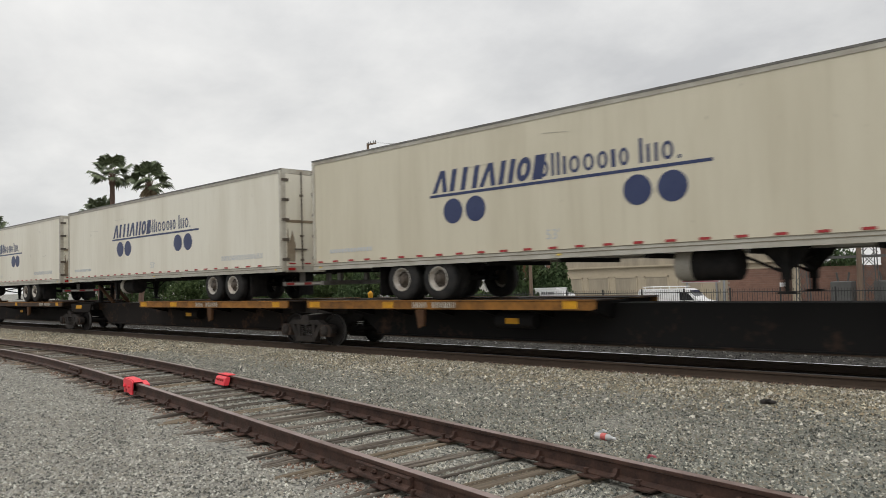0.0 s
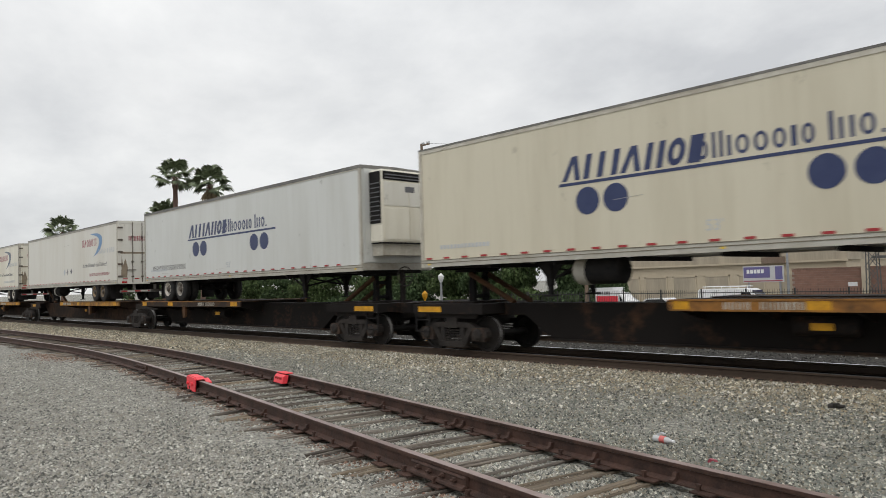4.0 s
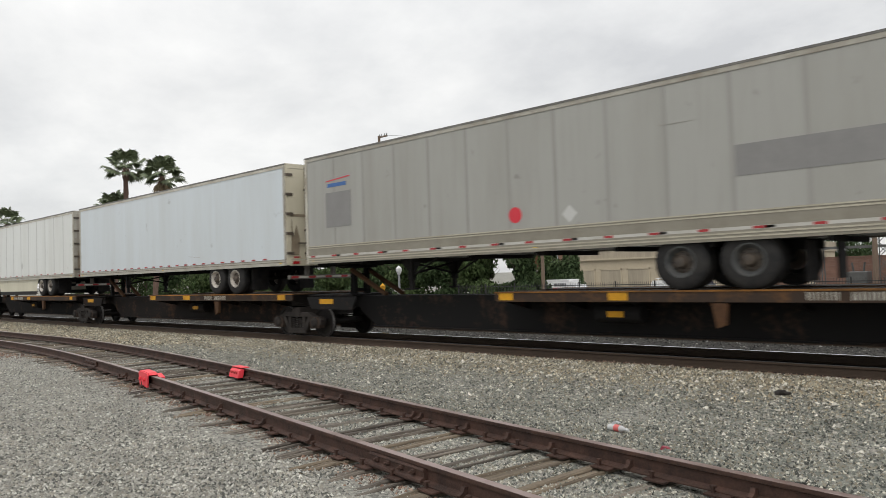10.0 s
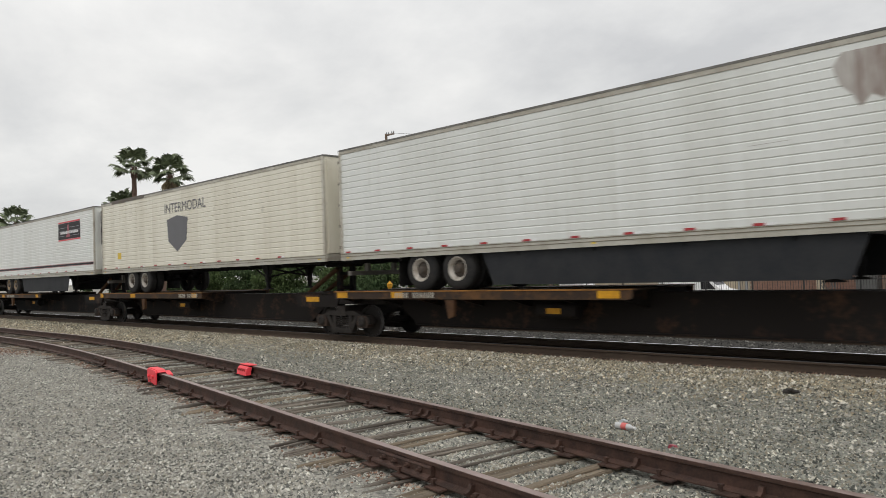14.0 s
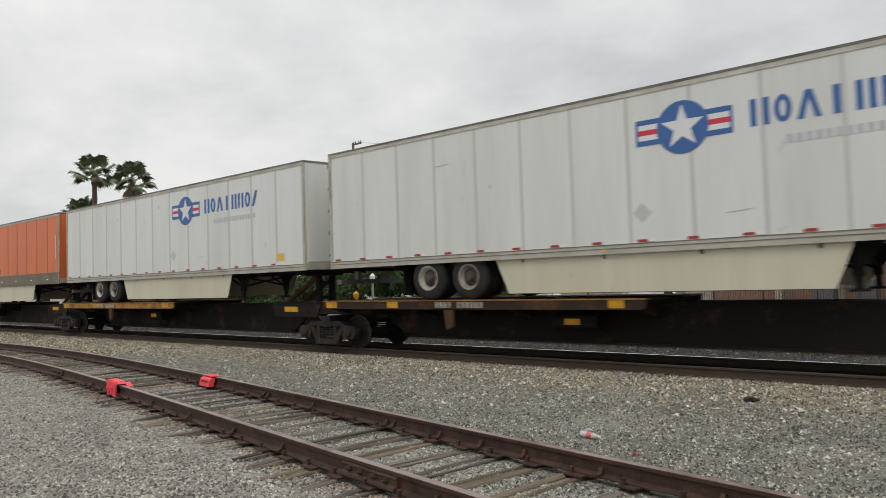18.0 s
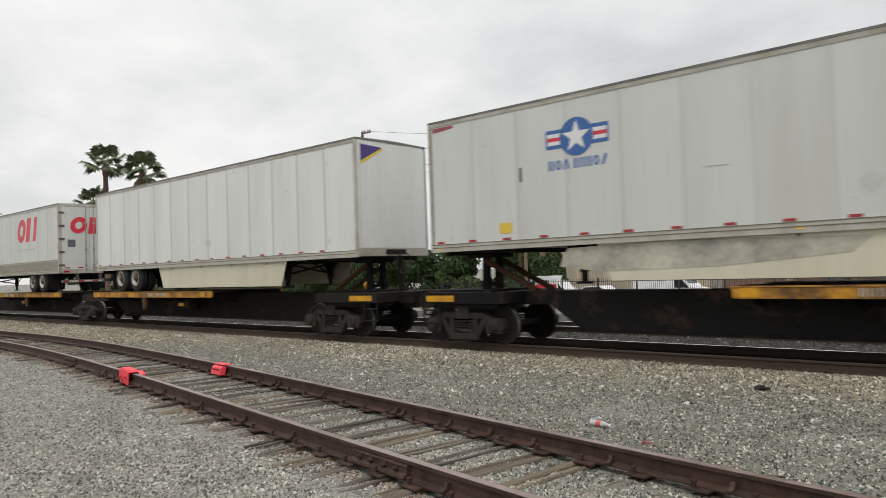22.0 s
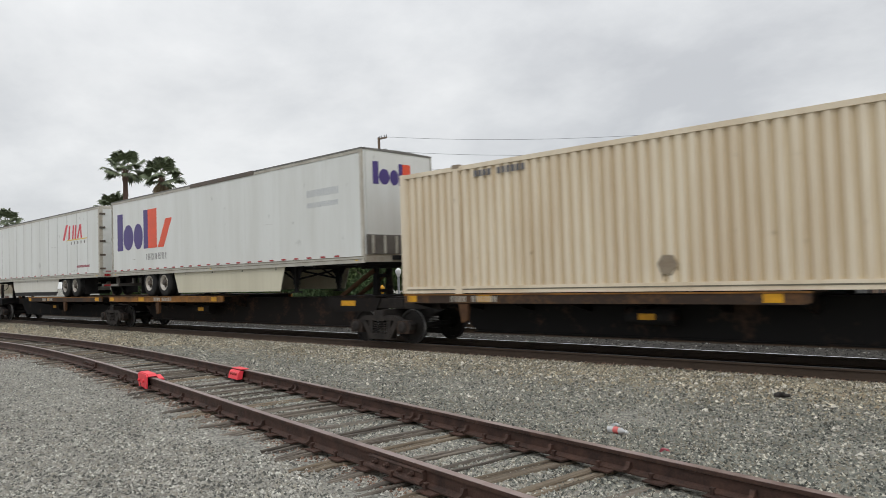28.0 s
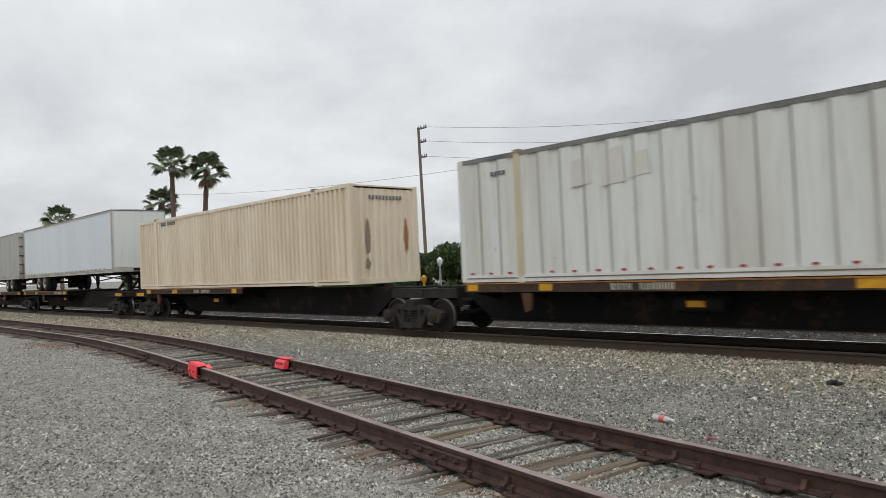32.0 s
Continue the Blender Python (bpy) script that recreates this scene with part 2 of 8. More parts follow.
GRAVEL = gravel_material("crushed_grey_gravel", [(0.045, 0.044, 0.04), (0.17, 0.168, 0.149), (0.25, 0.244, 0.216), (0.42, 0.405, 0.35), (0.18, 0.176, 0.154)], 34, (0.2, 0.195, 0.171))
# Near-black colour holds the shade that the underframes cast between the rails.
BED_SHADE = material("oily_black_ballast", (0.011, 0.0105, 0.0105), 0.95, dirt=(0.028, 0.026, 0.024), amount=0.7, scale=6, bump=0.9, bump_scale=28, spec=0.1)
# Main line ties with the train's shade in their colour; also dark scrap wood.
TIE_SHADE_AND_SCRAP = material("oil_black_tie_wood", (0.022, 0.019, 0.017), 0.85, dirt=(0.05, 0.044, 0.038), amount=0.7, scale=4, bump=0.5, bump_scale=30)
STONE = stone_material("pale_grey_stone", [(0.1, 0.1, 0.09), (0.228, 0.221, 0.196), (0.3, 0.29, 0.256), (0.35, 0.338, 0.298), (0.268, 0.25, 0.208), (0.48, 0.47, 0.415)])
STONE_MIXED = stone_material("mixed_tan_grey_stone", [(0.055, 0.057, 0.05), (0.132, 0.137, 0.12), (0.184, 0.188, 0.164), (0.243, 0.243, 0.205), (0.195, 0.178, 0.138), (0.46, 0.44, 0.37)])
STONE_TAN = stone_material("tan_ballast_stone", [(0.075, 0.068, 0.052), (0.175, 0.16, 0.122), (0.25, 0.23, 0.175), (0.33, 0.3, 0.225), (0.29, 0.235, 0.155), (0.6, 0.55, 0.43)])
STONE_PALE = stone_material("pale_ballast_stone", [(0.32, 0.302, 0.262), (0.42, 0.396, 0.34), (0.52, 0.492, 0.425), (0.62, 0.59, 0.52)])
STONE_GRIMY = stone_material("grimy_ballast_stone", [(0.02, 0.019, 0.017), (0.045, 0.042, 0.038), (0.07, 0.066, 0.06), (0.1, 0.094, 0.084), (0.14, 0.13, 0.115), (0.32, 0.31, 0.28)])
STONE_RUST = stone_material("rust_stained_stone", [(0.08, 0.05, 0.036), (0.15, 0.09, 0.065), (0.22, 0.14, 0.1), (0.3, 0.22, 0.17)])
RUST = material("rusty_rail_steel", (0.04, 0.0255, 0.021), 0.65, 0.1, dirt=(0.115, 0.062, 0.046), amount=0.85, scale=5, bump=0.25, bump_scale=90, spec=0.25)
HEAD_RUST = material("worn_rust_railhead", (0.29, 0.222, 0.205), 0.42, 0.2, dirt=(0.12, 0.075, 0.06), amount=0.9, scale=1.2, lo=0.55, hi=0.85)
# Near railhead: the dark train mirrored in it is put into the colour.
HEAD_DARK_REFLECTION = material("dull_black_railhead", (0.06, 0.052, 0.05), 0.55, 0.2, dirt=(0.06, 0.05, 0.045), amount=0.6, scale=6)
# Grimy ballast, its colour lowered further for the shade beside the train.
DARKBALLAST = gravel_material("dark_grimy_ballast", [(0.015, 0.014, 0.013), (0.04, 0.037, 0.033), (0.07, 0.066, 0.058), (0.15, 0.142, 0.125), (0.05, 0.046, 0.04)], 22, (0.045, 0.042, 0.038))
RAIL_DARK = material("brown_rail_side", (0.055, 0.039, 0.029), 0.75, 0.05, dirt=(0.085, 0.06, 0.042), amount=0.7, scale=4, spec=0.25)
RAIL_SHINE = material("polished_railhead", (0.9, 0.9, 0.9), 0.14, 1.0, dirt=(0.7, 0.7, 0.7), amount=0.3, scale=8)
TIE = material("weathered_tie_wood", (0.06, 0.048, 0.038), 0.92, dirt=(0.22, 0.19, 0.155), amount=0.95, scale=9, bump=0.8, bump_scale=40, vary=0.45, along=True, lo=0.55, hi=0.85)
TIE_TAN = material("bleached_tie_wood", (0.19, 0.15, 0.105), 0.92, dirt=(0.07, 0.054, 0.04), amount=0.95, scale=9, bump=0.8, bump_scale=40, vary=0.3, along=True, lo=0.6, hi=0.9)
SEAM_GREY = material("faint_grey_seam", (0.31, 0.306, 0.283), 0.5, dirt=(0.24, 0.23, 0.2), amount=0.6, scale=1.0, streaks=True)
SPINE_RUST = material("rust_brown_railcar_steel", (0.022, 0.0165, 0.0135), 0.85, dirt=(0.12, 0.062, 0.036), amount=0.5, scale=0.9, vary=0.2, spec=0.12, lo=0.6, hi=0.95)
RED_PAINT = material("red_orange_paint", (0.84, 0.055, 0.075), 0.5, dirt=(0.6, 0.045, 0.055), amount=0.5, scale=6)
LABELRED = material("faded_red_label", (0.6, 0.13, 0.12), 0.5)
WHITE = skin_material("white_trailer_skin", (0.7, 0.715, 0.69), (0.52, 0.52, 0.47), 0.38)
CREAM = skin_material("aged_cream_skin", (0.62, 0.575, 0.45), (0.44, 0.39, 0.28), 0.45)
OFFWHITE = skin_material("dusty_white_skin", (0.65, 0.635, 0.575), (0.5, 0.46, 0.37), 0.42)
BLUEWHITE = skin_material("cool_white_skin", (0.61, 0.66, 0.69), (0.5, 0.52, 0.51), 0.38)
GREY = skin_material("dull_grey_skin", (0.36, 0.357, 0.33), (0.25, 0.24, 0.205), 0.45)
ORANGE = skin_material("orange_skin", (0.66, 0.145, 0.03), (0.45, 0.11, 0.035), 0.42)
ROOF = material("dark_weathered_roof_edge", (0.09, 0.088, 0.082), 0.6, dirt=(0.28, 0.27, 0.24), amount=0.8, scale=0.8)
TAN = skin_material("tan_container_paint", (0.62, 0.51, 0.335), (0.4, 0.27, 0.14), 0.5, 1.3)
# Corrugation hollows: their shade is put into this darker tan, with grime.
TAN_SHADE_GRIME = skin_material("grimy_tan_recess", (0.43, 0.32, 0.185), (0.26, 0.16, 0.075), 0.6, 1.3)
CREAMTAN = skin_material("pale_tan_container_paint", (0.74, 0.65, 0.5), (0.5, 0.37, 0.22), 0.5, 1.2)
TANMID = skin_material("sun_bleached_tan_paint", (0.68, 0.58, 0.41), (0.46, 0.34, 0.2), 0.5)
PATCHTAN = material("faded_tan_paint_patch", (0.6, 0.585, 0.53), 0.55, dirt=(0.54, 0.5, 0.42), amount=0.7, scale=1.5)
ARCGREY = material("dark_slate_vinyl", (0.075, 0.105, 0.14), 0.45, dirt=(0.2, 0.23, 0.27), amount=0.5, scale=2)
TANRUST = skin_material("rust_streaked_tan_paint", (0.47, 0.34, 0.19), (0.2, 0.09, 0.035), 0.6, 1.5)
PALECREAM = skin_material("pale_cream_skin", (0.73, 0.7, 0.6), (0.5, 0.45, 0.34), 0.45)
CONTWHITE = skin_material("stained_white_container_paint", (0.69, 0.67, 0.58), (0.42, 0.34, 0.21), 0.5, 1.25)
CONTDIRTY = skin_material("yellowed_container_end", (0.56, 0.51, 0.39), (0.27, 0.19, 0.1), 0.55, 1.5)
CONTCOOL = skin_material("cool_white_container_paint", (0.66, 0.67, 0.63), (0.4, 0.36, 0.27), 0.5, 1.25)
SEAM_DARK = material("dirty_dark_seam", (0.44, 0.435, 0.4), 0.6, dirt=(0.27, 0.24, 0.19), amount=0.9, scale=1.5, streaks=True, lo=0.55, hi=0.8)
ALU = material("dull_aluminium_rail", (0.5, 0.485, 0.43), 0.5, 0.15, dirt=(0.3, 0.27, 0.21), amount=0.8, scale=2)
DULLWHITE = skin_material("dull_white_skin", (0.6, 0.61, 0.585), (0.45, 0.445, 0.4), 0.42)
DIRTY_FRAME = material("dirty_white_frame", (0.5, 0.48, 0.42), 0.5, 0.1, dirt=(0.24, 0.2, 0.145), amount=0.85, scale=1.6, vary=0.2)
ROD = material("dark_lock_steel", (0.1, 0.095, 0.085), 0.55, 0.3, dirt=(0.15, 0.09, 0.05), amount=0.7, scale=4)
STAIN = material("brown_grime_stain", (0.3, 0.25, 0.18), 0.8, dirt=(0.16, 0.11, 0.07), amount=0.8, scale=3)
RUSTSTREAK = material("orange_rust_streak", (0.36, 0.18, 0.07), 0.8, dirt=(0.2, 0.09, 0.04), amount=0.8, scale=5)
FADEDTAPE = material("dirty_white_tape", (0.55, 0.54, 0.5), 0.5, dirt=(0.35, 0.33, 0.28), amount=0.7, scale=3)
RIDGE_LIGHT = material("ivory_rub_ridge", (0.5, 0.465, 0.37), 0.5, 0.1, dirt=(0.3, 0.27, 0.2), amount=0.7, scale=2)
RIDGE = material("tarnished_rub_ridge", (0.19, 0.165, 0.115), 0.5, 0.1, dirt=(0.1, 0.088, 0.065), amount=0.7, scale=2)
GUARD = material("dirty_guard_steel", (0.16, 0.15, 0.135), 0.6, 0.1, dirt=(0.07, 0.06, 0.05), amount=0.8, scale=3)
DOORSTEEL = material("scratched_door_steel", (0.3, 0.29, 0.27), 0.45, 0.3, dirt=(0.14, 0.12, 0.1), amount=0.8, scale=2)
RUSTY_BROWN = material("rust_brown_bracket", (0.1, 0.05, 0.024), 0.8, dirt=(0.045, 0.026, 0.017), amount=0.8, scale=4, spec=0.2)
YELLOWED = material("yellowed_post_paint", (0.55, 0.48, 0.32), 0.5, dirt=(0.4, 0.32, 0.18), amount=0.7, scale=1.5)
LATTICE = material("weathered_lattice_steel", (0.13, 0.13, 0.125), 0.6, 0.3, dirt=(0.08, 0.075, 0.07), amount=0.6)
ALU_TAN = material("tarnished_bottom_rail", (0.28, 0.26, 0.21), 0.5, 0.1, dirt=(0.17, 0.15, 0.115), amount=0.7, scale=2)
RED = material("red_reflector", (0.37, 0.026, 0.03), 0.35)
SILVERTAPE = material("white_reflector", (0.8, 0.8, 0.8), 0.35)
BLUE = material("dark_blue_vinyl", (0.018, 0.03, 0.1), 0.45, dirt=(0.05, 0.07, 0.15), amount=0.5, scale=3)
MIDBLUE = material("mid_blue_vinyl", (0.04, 0.13, 0.36), 0.45)
SKYBLUE = material("faded_blue_vinyl", (0.09, 0.22, 0.42), 0.45, dirt=(0.3, 0.4, 0.52), amount=0.5, scale=2)
MAROON = material("maroon_vinyl", (0.27, 0.035, 0.06), 0.45, dirt=(0.36, 0.12, 0.13), amount=0.5, scale=3)
BRIGHTRED = material("bright_red_vinyl", (0.66, 0.03, 0.05), 0.42)
PURPLE = material("deep_purple_vinyl", (0.055, 0.03, 0.19), 0.42)
LOGO_ORANGE = material("red_orange_vinyl", (0.78, 0.085, 0.025), 0.42)
PALEGREY = material("faded_grey_vinyl", (0.5, 0.52, 0.54), 0.5)
DARKGREY = material("dark_grey_vinyl", (0.12, 0.12, 0.13), 0.5)
BLACK_VINYL = material("black_vinyl", (0.016, 0.013, 0.016), 0.5, spec=0.2)
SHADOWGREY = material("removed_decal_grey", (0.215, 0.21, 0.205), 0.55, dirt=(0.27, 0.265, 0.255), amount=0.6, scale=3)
YELLOWTAG = material("yellow_tag", (0.72, 0.5, 0.05), 0.5)
SOOT = material("brown_soot", (0.66, 0.665, 0.635), 0.6, dirt=(0.2, 0.14, 0.115), amount=0.9, scale=2.5, streaks=True, lo=0.5, hi=0.85)
SKIRT_SOOT = material("sooted_skirt_paint", (0.56, 0.53, 0.42), 0.6, dirt=(0.2, 0.19, 0.175), amount=0.9, scale=1.1, lo=0.5, hi=0.85)
SKIRT = skin_material("ivory_side_skirt", (0.62, 0.585, 0.45), (0.44, 0.4, 0.29), 0.42)
TANKGREY = material("dusty_pale_tank_paint", (0.42, 0.4, 0.35), 0.6, dirt=(0.2, 0.18, 0.15), amount=0.8, scale=3)
GRIMERAIL = material("brown_grimed_rail", (0.2, 0.175, 0.125), 0.6, dirt=(0.11, 0.09, 0.06), amount=0.9, scale=1.5)
SKIRT_DARK = material("dark_grey_side_skirt", (0.02, 0.022, 0.026), 0.65, dirt=(0.05, 0.05, 0.05), amount=0.5, scale=2, spec=0.2)
TYRE = material("black_tyre_rubber", (0.018, 0.018, 0.019), 0.85, dirt=(0.06, 0.056, 0.05), amount=0.6, scale=4, spec=0.25)
RIM = material("dusty_white_wheel_rim", (0.47, 0.45, 0.41), 0.5, 0.1, dirt=(0.22, 0.17, 0.12), amount=0.9, scale=5, vary=0.3)
RIM_DARK = material("rusty_brown_wheel_rim", (0.12, 0.085, 0.055), 0.6, 0.1, dirt=(0.42, 0.3, 0.15), amount=0.7, scale=6, vary=0.3)
DOORBROWN = skin_material("brown_grimed_door_paint", (0.34, 0.31, 0.265), (0.17, 0.13, 0.09), 0.6)
RIM_BLACK = material("dark_grey_wheel_rim", (0.06, 0.066, 0.068), 0.5, 0.2, dirt=(0.12, 0.11, 0.1), amount=0.7, scale=5)
CHASSIS = material("black_underframe_paint", (0.01, 0.01, 0.011), 0.8, dirt=(0.035, 0.031, 0.028), amount=0.7, scale=4, spec=0.15)
SPINE = material("sooty_brown_railcar_steel", (0.017, 0.0145, 0.0135), 0.85, dirt=(0.12, 0.062, 0.034), amount=0.6, scale=1.3, vary=0.25, spec=0.12, lo=0.72, hi=0.95)
SPINE_BLACK = material("black_grimy_railcar_steel", (0.014, 0.0135, 0.0135), 0.85, dirt=(0.085, 0.05, 0.033), amount=0.8, scale=1.2, vary=0.25, spec=0.12, lo=0.72, hi=0.95)
DECKYELLOW = material("worn_yellow_railcar_paint", (0.56, 0.27, 0.032), 0.62, dirt=(0.13, 0.065, 0.025), amount=1.0, scale=2.0, vary=0.15, spec=0.25, lo=0.5, hi=0.8)
DECKORANGE = material("dirty_orange_railcar_paint", (0.34, 0.15, 0.033), 0.65, dirt=(0.04, 0.026, 0.018), amount=1.0, scale=1.3, vary=0.2, spec=0.2)
SEAM = material("grey_panel_seam", (0.55, 0.555, 0.535), 0.5, dirt=(0.42, 0.41, 0.37), amount=0.5, scale=1.0, streaks=True)
SEAM_ORANGE = material("dark_orange_panel_seam", (0.48, 0.11, 0.03), 0.5)
DECKBROWN = material("faded_brown_railcar_paint", (0.04, 0.027, 0.02), 0.7, dirt=(0.18, 0.085, 0.03), amount=0.6, scale=1.5, vary=0.25, spec=0.2, lo=0.66, hi=0.9)
STRIPE = material("bright_yellow_marking", (0.68, 0.34, 0.018), 0.6, dirt=(0.25, 0.12, 0.02), amount=0.8, scale=4, spec=0.25)
CAST = material("cast_steel_truck", (0.017, 0.0155, 0.0148), 0.75, 0.0, dirt=(0.065, 0.052, 0.044), amount=0.6, scale=4, spec=0.2)
WHEELSTEEL = material("dark_wheel_steel", (0.013, 0.012, 0.0115), 0.7, 0.0, dirt=(0.04, 0.032, 0.027), amount=0.6, scale=4, spec=0.2)
HUBDARK = material("greasy_dark_hub", (0.045, 0.038, 0.032), 0.6, dirt=(0.12, 0.085, 0.055), amount=0.7, scale=8)
FADEDMARK = material("faded_white_stencil", (0.48, 0.46, 0.4), 0.7, dirt=(0.14, 0.11, 0.08), amount=0.9, scale=3)
BEARING = material("brown_bearing_steel", (0.03, 0.024, 0.021), 0.8, dirt=(0.085, 0.055, 0.04), amount=0.8, scale=3, spec=0.15)
WHEELTREAD = material("bright_wheel_tread", (0.36, 0.35, 0.34), 0.4, 0.7)
GLASS_DARK = material("dark_window_glass", (0.02, 0.022, 0.025), 0.08, spec=0.8)
LAMPRED = material("red_lamp_lens", (0.4, 0.02, 0.02), 0.2)
CONCRETE = material("tan_stucco", (0.5, 0.43, 0.32), 0.85, dirt=(0.36, 0.3, 0.22), amount=0.6, scale=0.5, bump=0.3, bump_scale=12)
PARAPET = material("weathered_tan_parapet", (0.42, 0.36, 0.27), 0.85, dirt=(0.22, 0.2, 0.16), amount=0.8, scale=0.9, streaks=True)
BRICKRED = material("brown_red_block_wall", (0.24, 0.135, 0.1), 0.9, dirt=(0.18, 0.11, 0.085), amount=0.6, scale=0.5, vary=0.1, island=True)
MORTAR = material("wall_mortar", (0.3, 0.24, 0.2), 0.95)
ASPHALT = material("worn_asphalt", (0.09, 0.09, 0.088), 0.9, dirt=(0.14, 0.138, 0.13), amount=0.7, scale=0.6, bump=0.3, bump_scale=40)
IRON = material("black_iron_fence", (0.022, 0.022, 0.022), 0.55)
VANWHITE = material("white_van_paint", (0.8, 0.8, 0.8), 0.25, dirt=(0.7, 0.7, 0.69), amount=0.4)
POLEWOOD = material("weathered_pole_wood", (0.15, 0.105, 0.075), 0.9, dirt=(0.24, 0.19, 0.145), amount=0.7, scale=2, streaks=True)
GALV = material("galvanised_steel", (0.36, 0.37, 0.38), 0.45, 0.6, dirt=(0.24, 0.24, 0.24), amount=0.5)
WIRE = material("dark_cable", (0.05, 0.05, 0.055), 0.6)
PALMTRUNK = material("palm_bark", (0.17, 0.11, 0.085), 0.95, dirt=(0.1, 0.065, 0.052), amount=0.8, scale=4, bump=0.6, bump_scale=12)
PALMLEAF = material("palm_frond_green", (0.1, 0.13, 0.07), 0.6, dirt=(0.19, 0.21, 0.115), amount=0.6, scale=2, island=True, vary=0.5)
PALMDEAD = material("dry_palm_frond", (0.22, 0.17, 0.1), 0.9, dirt=(0.12, 0.09, 0.06), amount=0.6, scale=2, island=True, vary=0.3)
LEAF = material("shrub_foliage", (0.05, 0.078, 0.03), 0.7, dirt=(0.095, 0.12, 0.048), amount=0.7, scale=1, island=True, vary=0.4, spec=0.1)
LEAF_DARK = material("dark_tree_foliage", (0.046, 0.074, 0.034), 0.7, dirt=(0.085, 0.112, 0.048), amount=0.7, scale=1, island=True, vary=0.4, spec=0.1)
BARK = material("tree_bark", (0.11, 0.085, 0.065), 0.95, dirt=(0.07, 0.05, 0.04), amount=0.7, scale=3, bump=0.5, bump_scale=14)
PLASTIC = material("clear_bottle_plastic", (0.75, 0.77, 0.77), 0.12, spec=0.7)
SIGNWHITE = material("white_sign_sheet", (0.75, 0.75, 0.75), 0.5)

PLASTIC.node_tree.nodes["Principled BSDF"].inputs["Transmission Weight"].default_value = 0.35

# ---- mesh helpers ----


def box(bm, x0, x1, y0, y1, z0, z1, bevel=0.0):
    v = [bm.verts.new((x, y, z)) for z in (z0, z1) for y in (y0, y1) for x in (x0, x1)]
    fs = [bm.faces.new([v[i] for i in f]) for f in ((0, 2, 3, 1), (4, 5, 7, 6), (0, 1, 5, 4), (2, 6, 7, 3), (0, 4, 6, 2), (1, 3, 7, 5))]
    if bevel:
        bmesh.ops.bevel(bm, geom=list({e for f in fs for e in f.edges}), offset=bevel, segments=2, affect="EDGES", profile=0.5)
    return bm


def slab(bm, outline, a, b, axis="y"):
    """Extrude a flat outline of (u, w) pairs from a to b along the axis (u, w are the other two axes in order)."""
    def p(u, w, d):
        return {"y": (u, d, w), "x": (d, u, w), "z": (u, w, d)}[axis]
    va = [bm.verts.new(p(u, w, a)) for u, w in outline]
    vb = [bm.verts.new(p(u, w, b)) for u, w in outline]
    n = len(outline)
    bm.faces.new(va)
    bm.faces.new(vb[::-1])
    for i in range(n):
        bm.faces.new((va[i], vb[i], vb[(i + 1) % n], va[(i + 1) % n]))
    return bm


def tube(bm, p0, p1, r0, r1=None, n=12, cap=True):
    p0, p1 = Vector(p0), Vector(p1)
    r1 = r0 if r1 is None else r1
    d = (p1 - p0).normalized()
    u = d.orthogonal().normalized()
    w = d.cross(u)
    ring = []
    for p, r in ((p0, r0), (p1, r1)):
        ring.append([bm.verts.new(p + r * (math.cos(2 * math.pi * i / n) * u + math.sin(2 * math.pi * i / n) * w)) for i in range(n)])
    for i in range(n):
        bm.faces.new((ring[0][i], ring[0][(i + 1) % n], ring[1][(i + 1) % n], ring[1][i]))
    if cap:
        bm.faces.new(ring[0][::-1])
        bm.faces.new(ring[1])
    return bm


def sweep(bm, pts, r, n=4):
    """One unbroken tube along a path."""
    rings = []
    for i, p in enumerate(pts):
        d = (pts[min(i + 1, len(pts) - 1)] - pts[max(i - 1, 0)]).normalized()
        u = d.cross(Vector((0, 0, 1))).normalized()
        w = u.cross(d)
        rings.append([bm.verts.new(p + r * (math.cos(2 * math.pi * k / n) * u + math.sin(2 * math.pi * k / n) * w)) for k in range(n)])
    for a, b in zip(rings, rings[1:]):
        for k in range(n):
            bm.faces.new((a[k], a[(k + 1) % n], b[(k + 1) % n], b[k]))
    bm.faces.new(rings[0][::-1])
    bm.faces.new(rings[-1])
    return bm


def lathe(bm, profile, centre, axis="y", n=24, closed=False):
    """Turn a profile of (along, radius) pairs round an axis; closed makes a ring."""
    c = Vector(centre)
    rings = []
    for d, r in profile:
        ring = []
        for i in range(n):
            a = 2 * math.pi * i / n
            s, t = r * math.cos(a), r * math.sin(a)
            ring.append(bm.verts.new(c + Vector({"y": (s, d, t), "x": (d, s, t), "z": (s, t, d)}[axis])))
        rings.append(ring)
    for a, b in zip(rings, rings[1:]):
        for i in range(n):
            bm.faces.new((a[i], a[(i + 1) % n], b[(i + 1) % n], b[i]))
    if closed:
        for i in range(n):
            bm.faces.new((rings[-1][i], rings[-1][(i + 1) % n], rings[0][(i + 1) % n], rings[0][i]))
    else:
        bm.faces.new(rings[0][::-1])
        bm.faces.new(rings[-1])
    return bm


def mesh_of(bm, name, mat, smooth=False):
    bmesh.ops.recalc_face_normals(bm, faces=bm.faces)
    me = bpy.data.meshes.new(name)
    bm.to_mesh(me)
    bm.free()
    me.materials.append(mat)
    if smooth:
        me.shade_smooth()
        me.set_sharp_from_angle(angle=radians(40))
    return me


def part(name, bm, mat, parent, label="", at=None, smooth=False):
    """One mesh object under a thing or a part; bm may be a bmesh or a finished mesh that several parts share."""
    me = bm if isinstance(bm, bpy.types.Mesh) else mesh_of(bm, name, mat, smooth)
    ob = new(name, me)
    ob.parent = parent
    if at is not None:
        ob.location = at
    if label:
        ob["label"] = label
    return ob


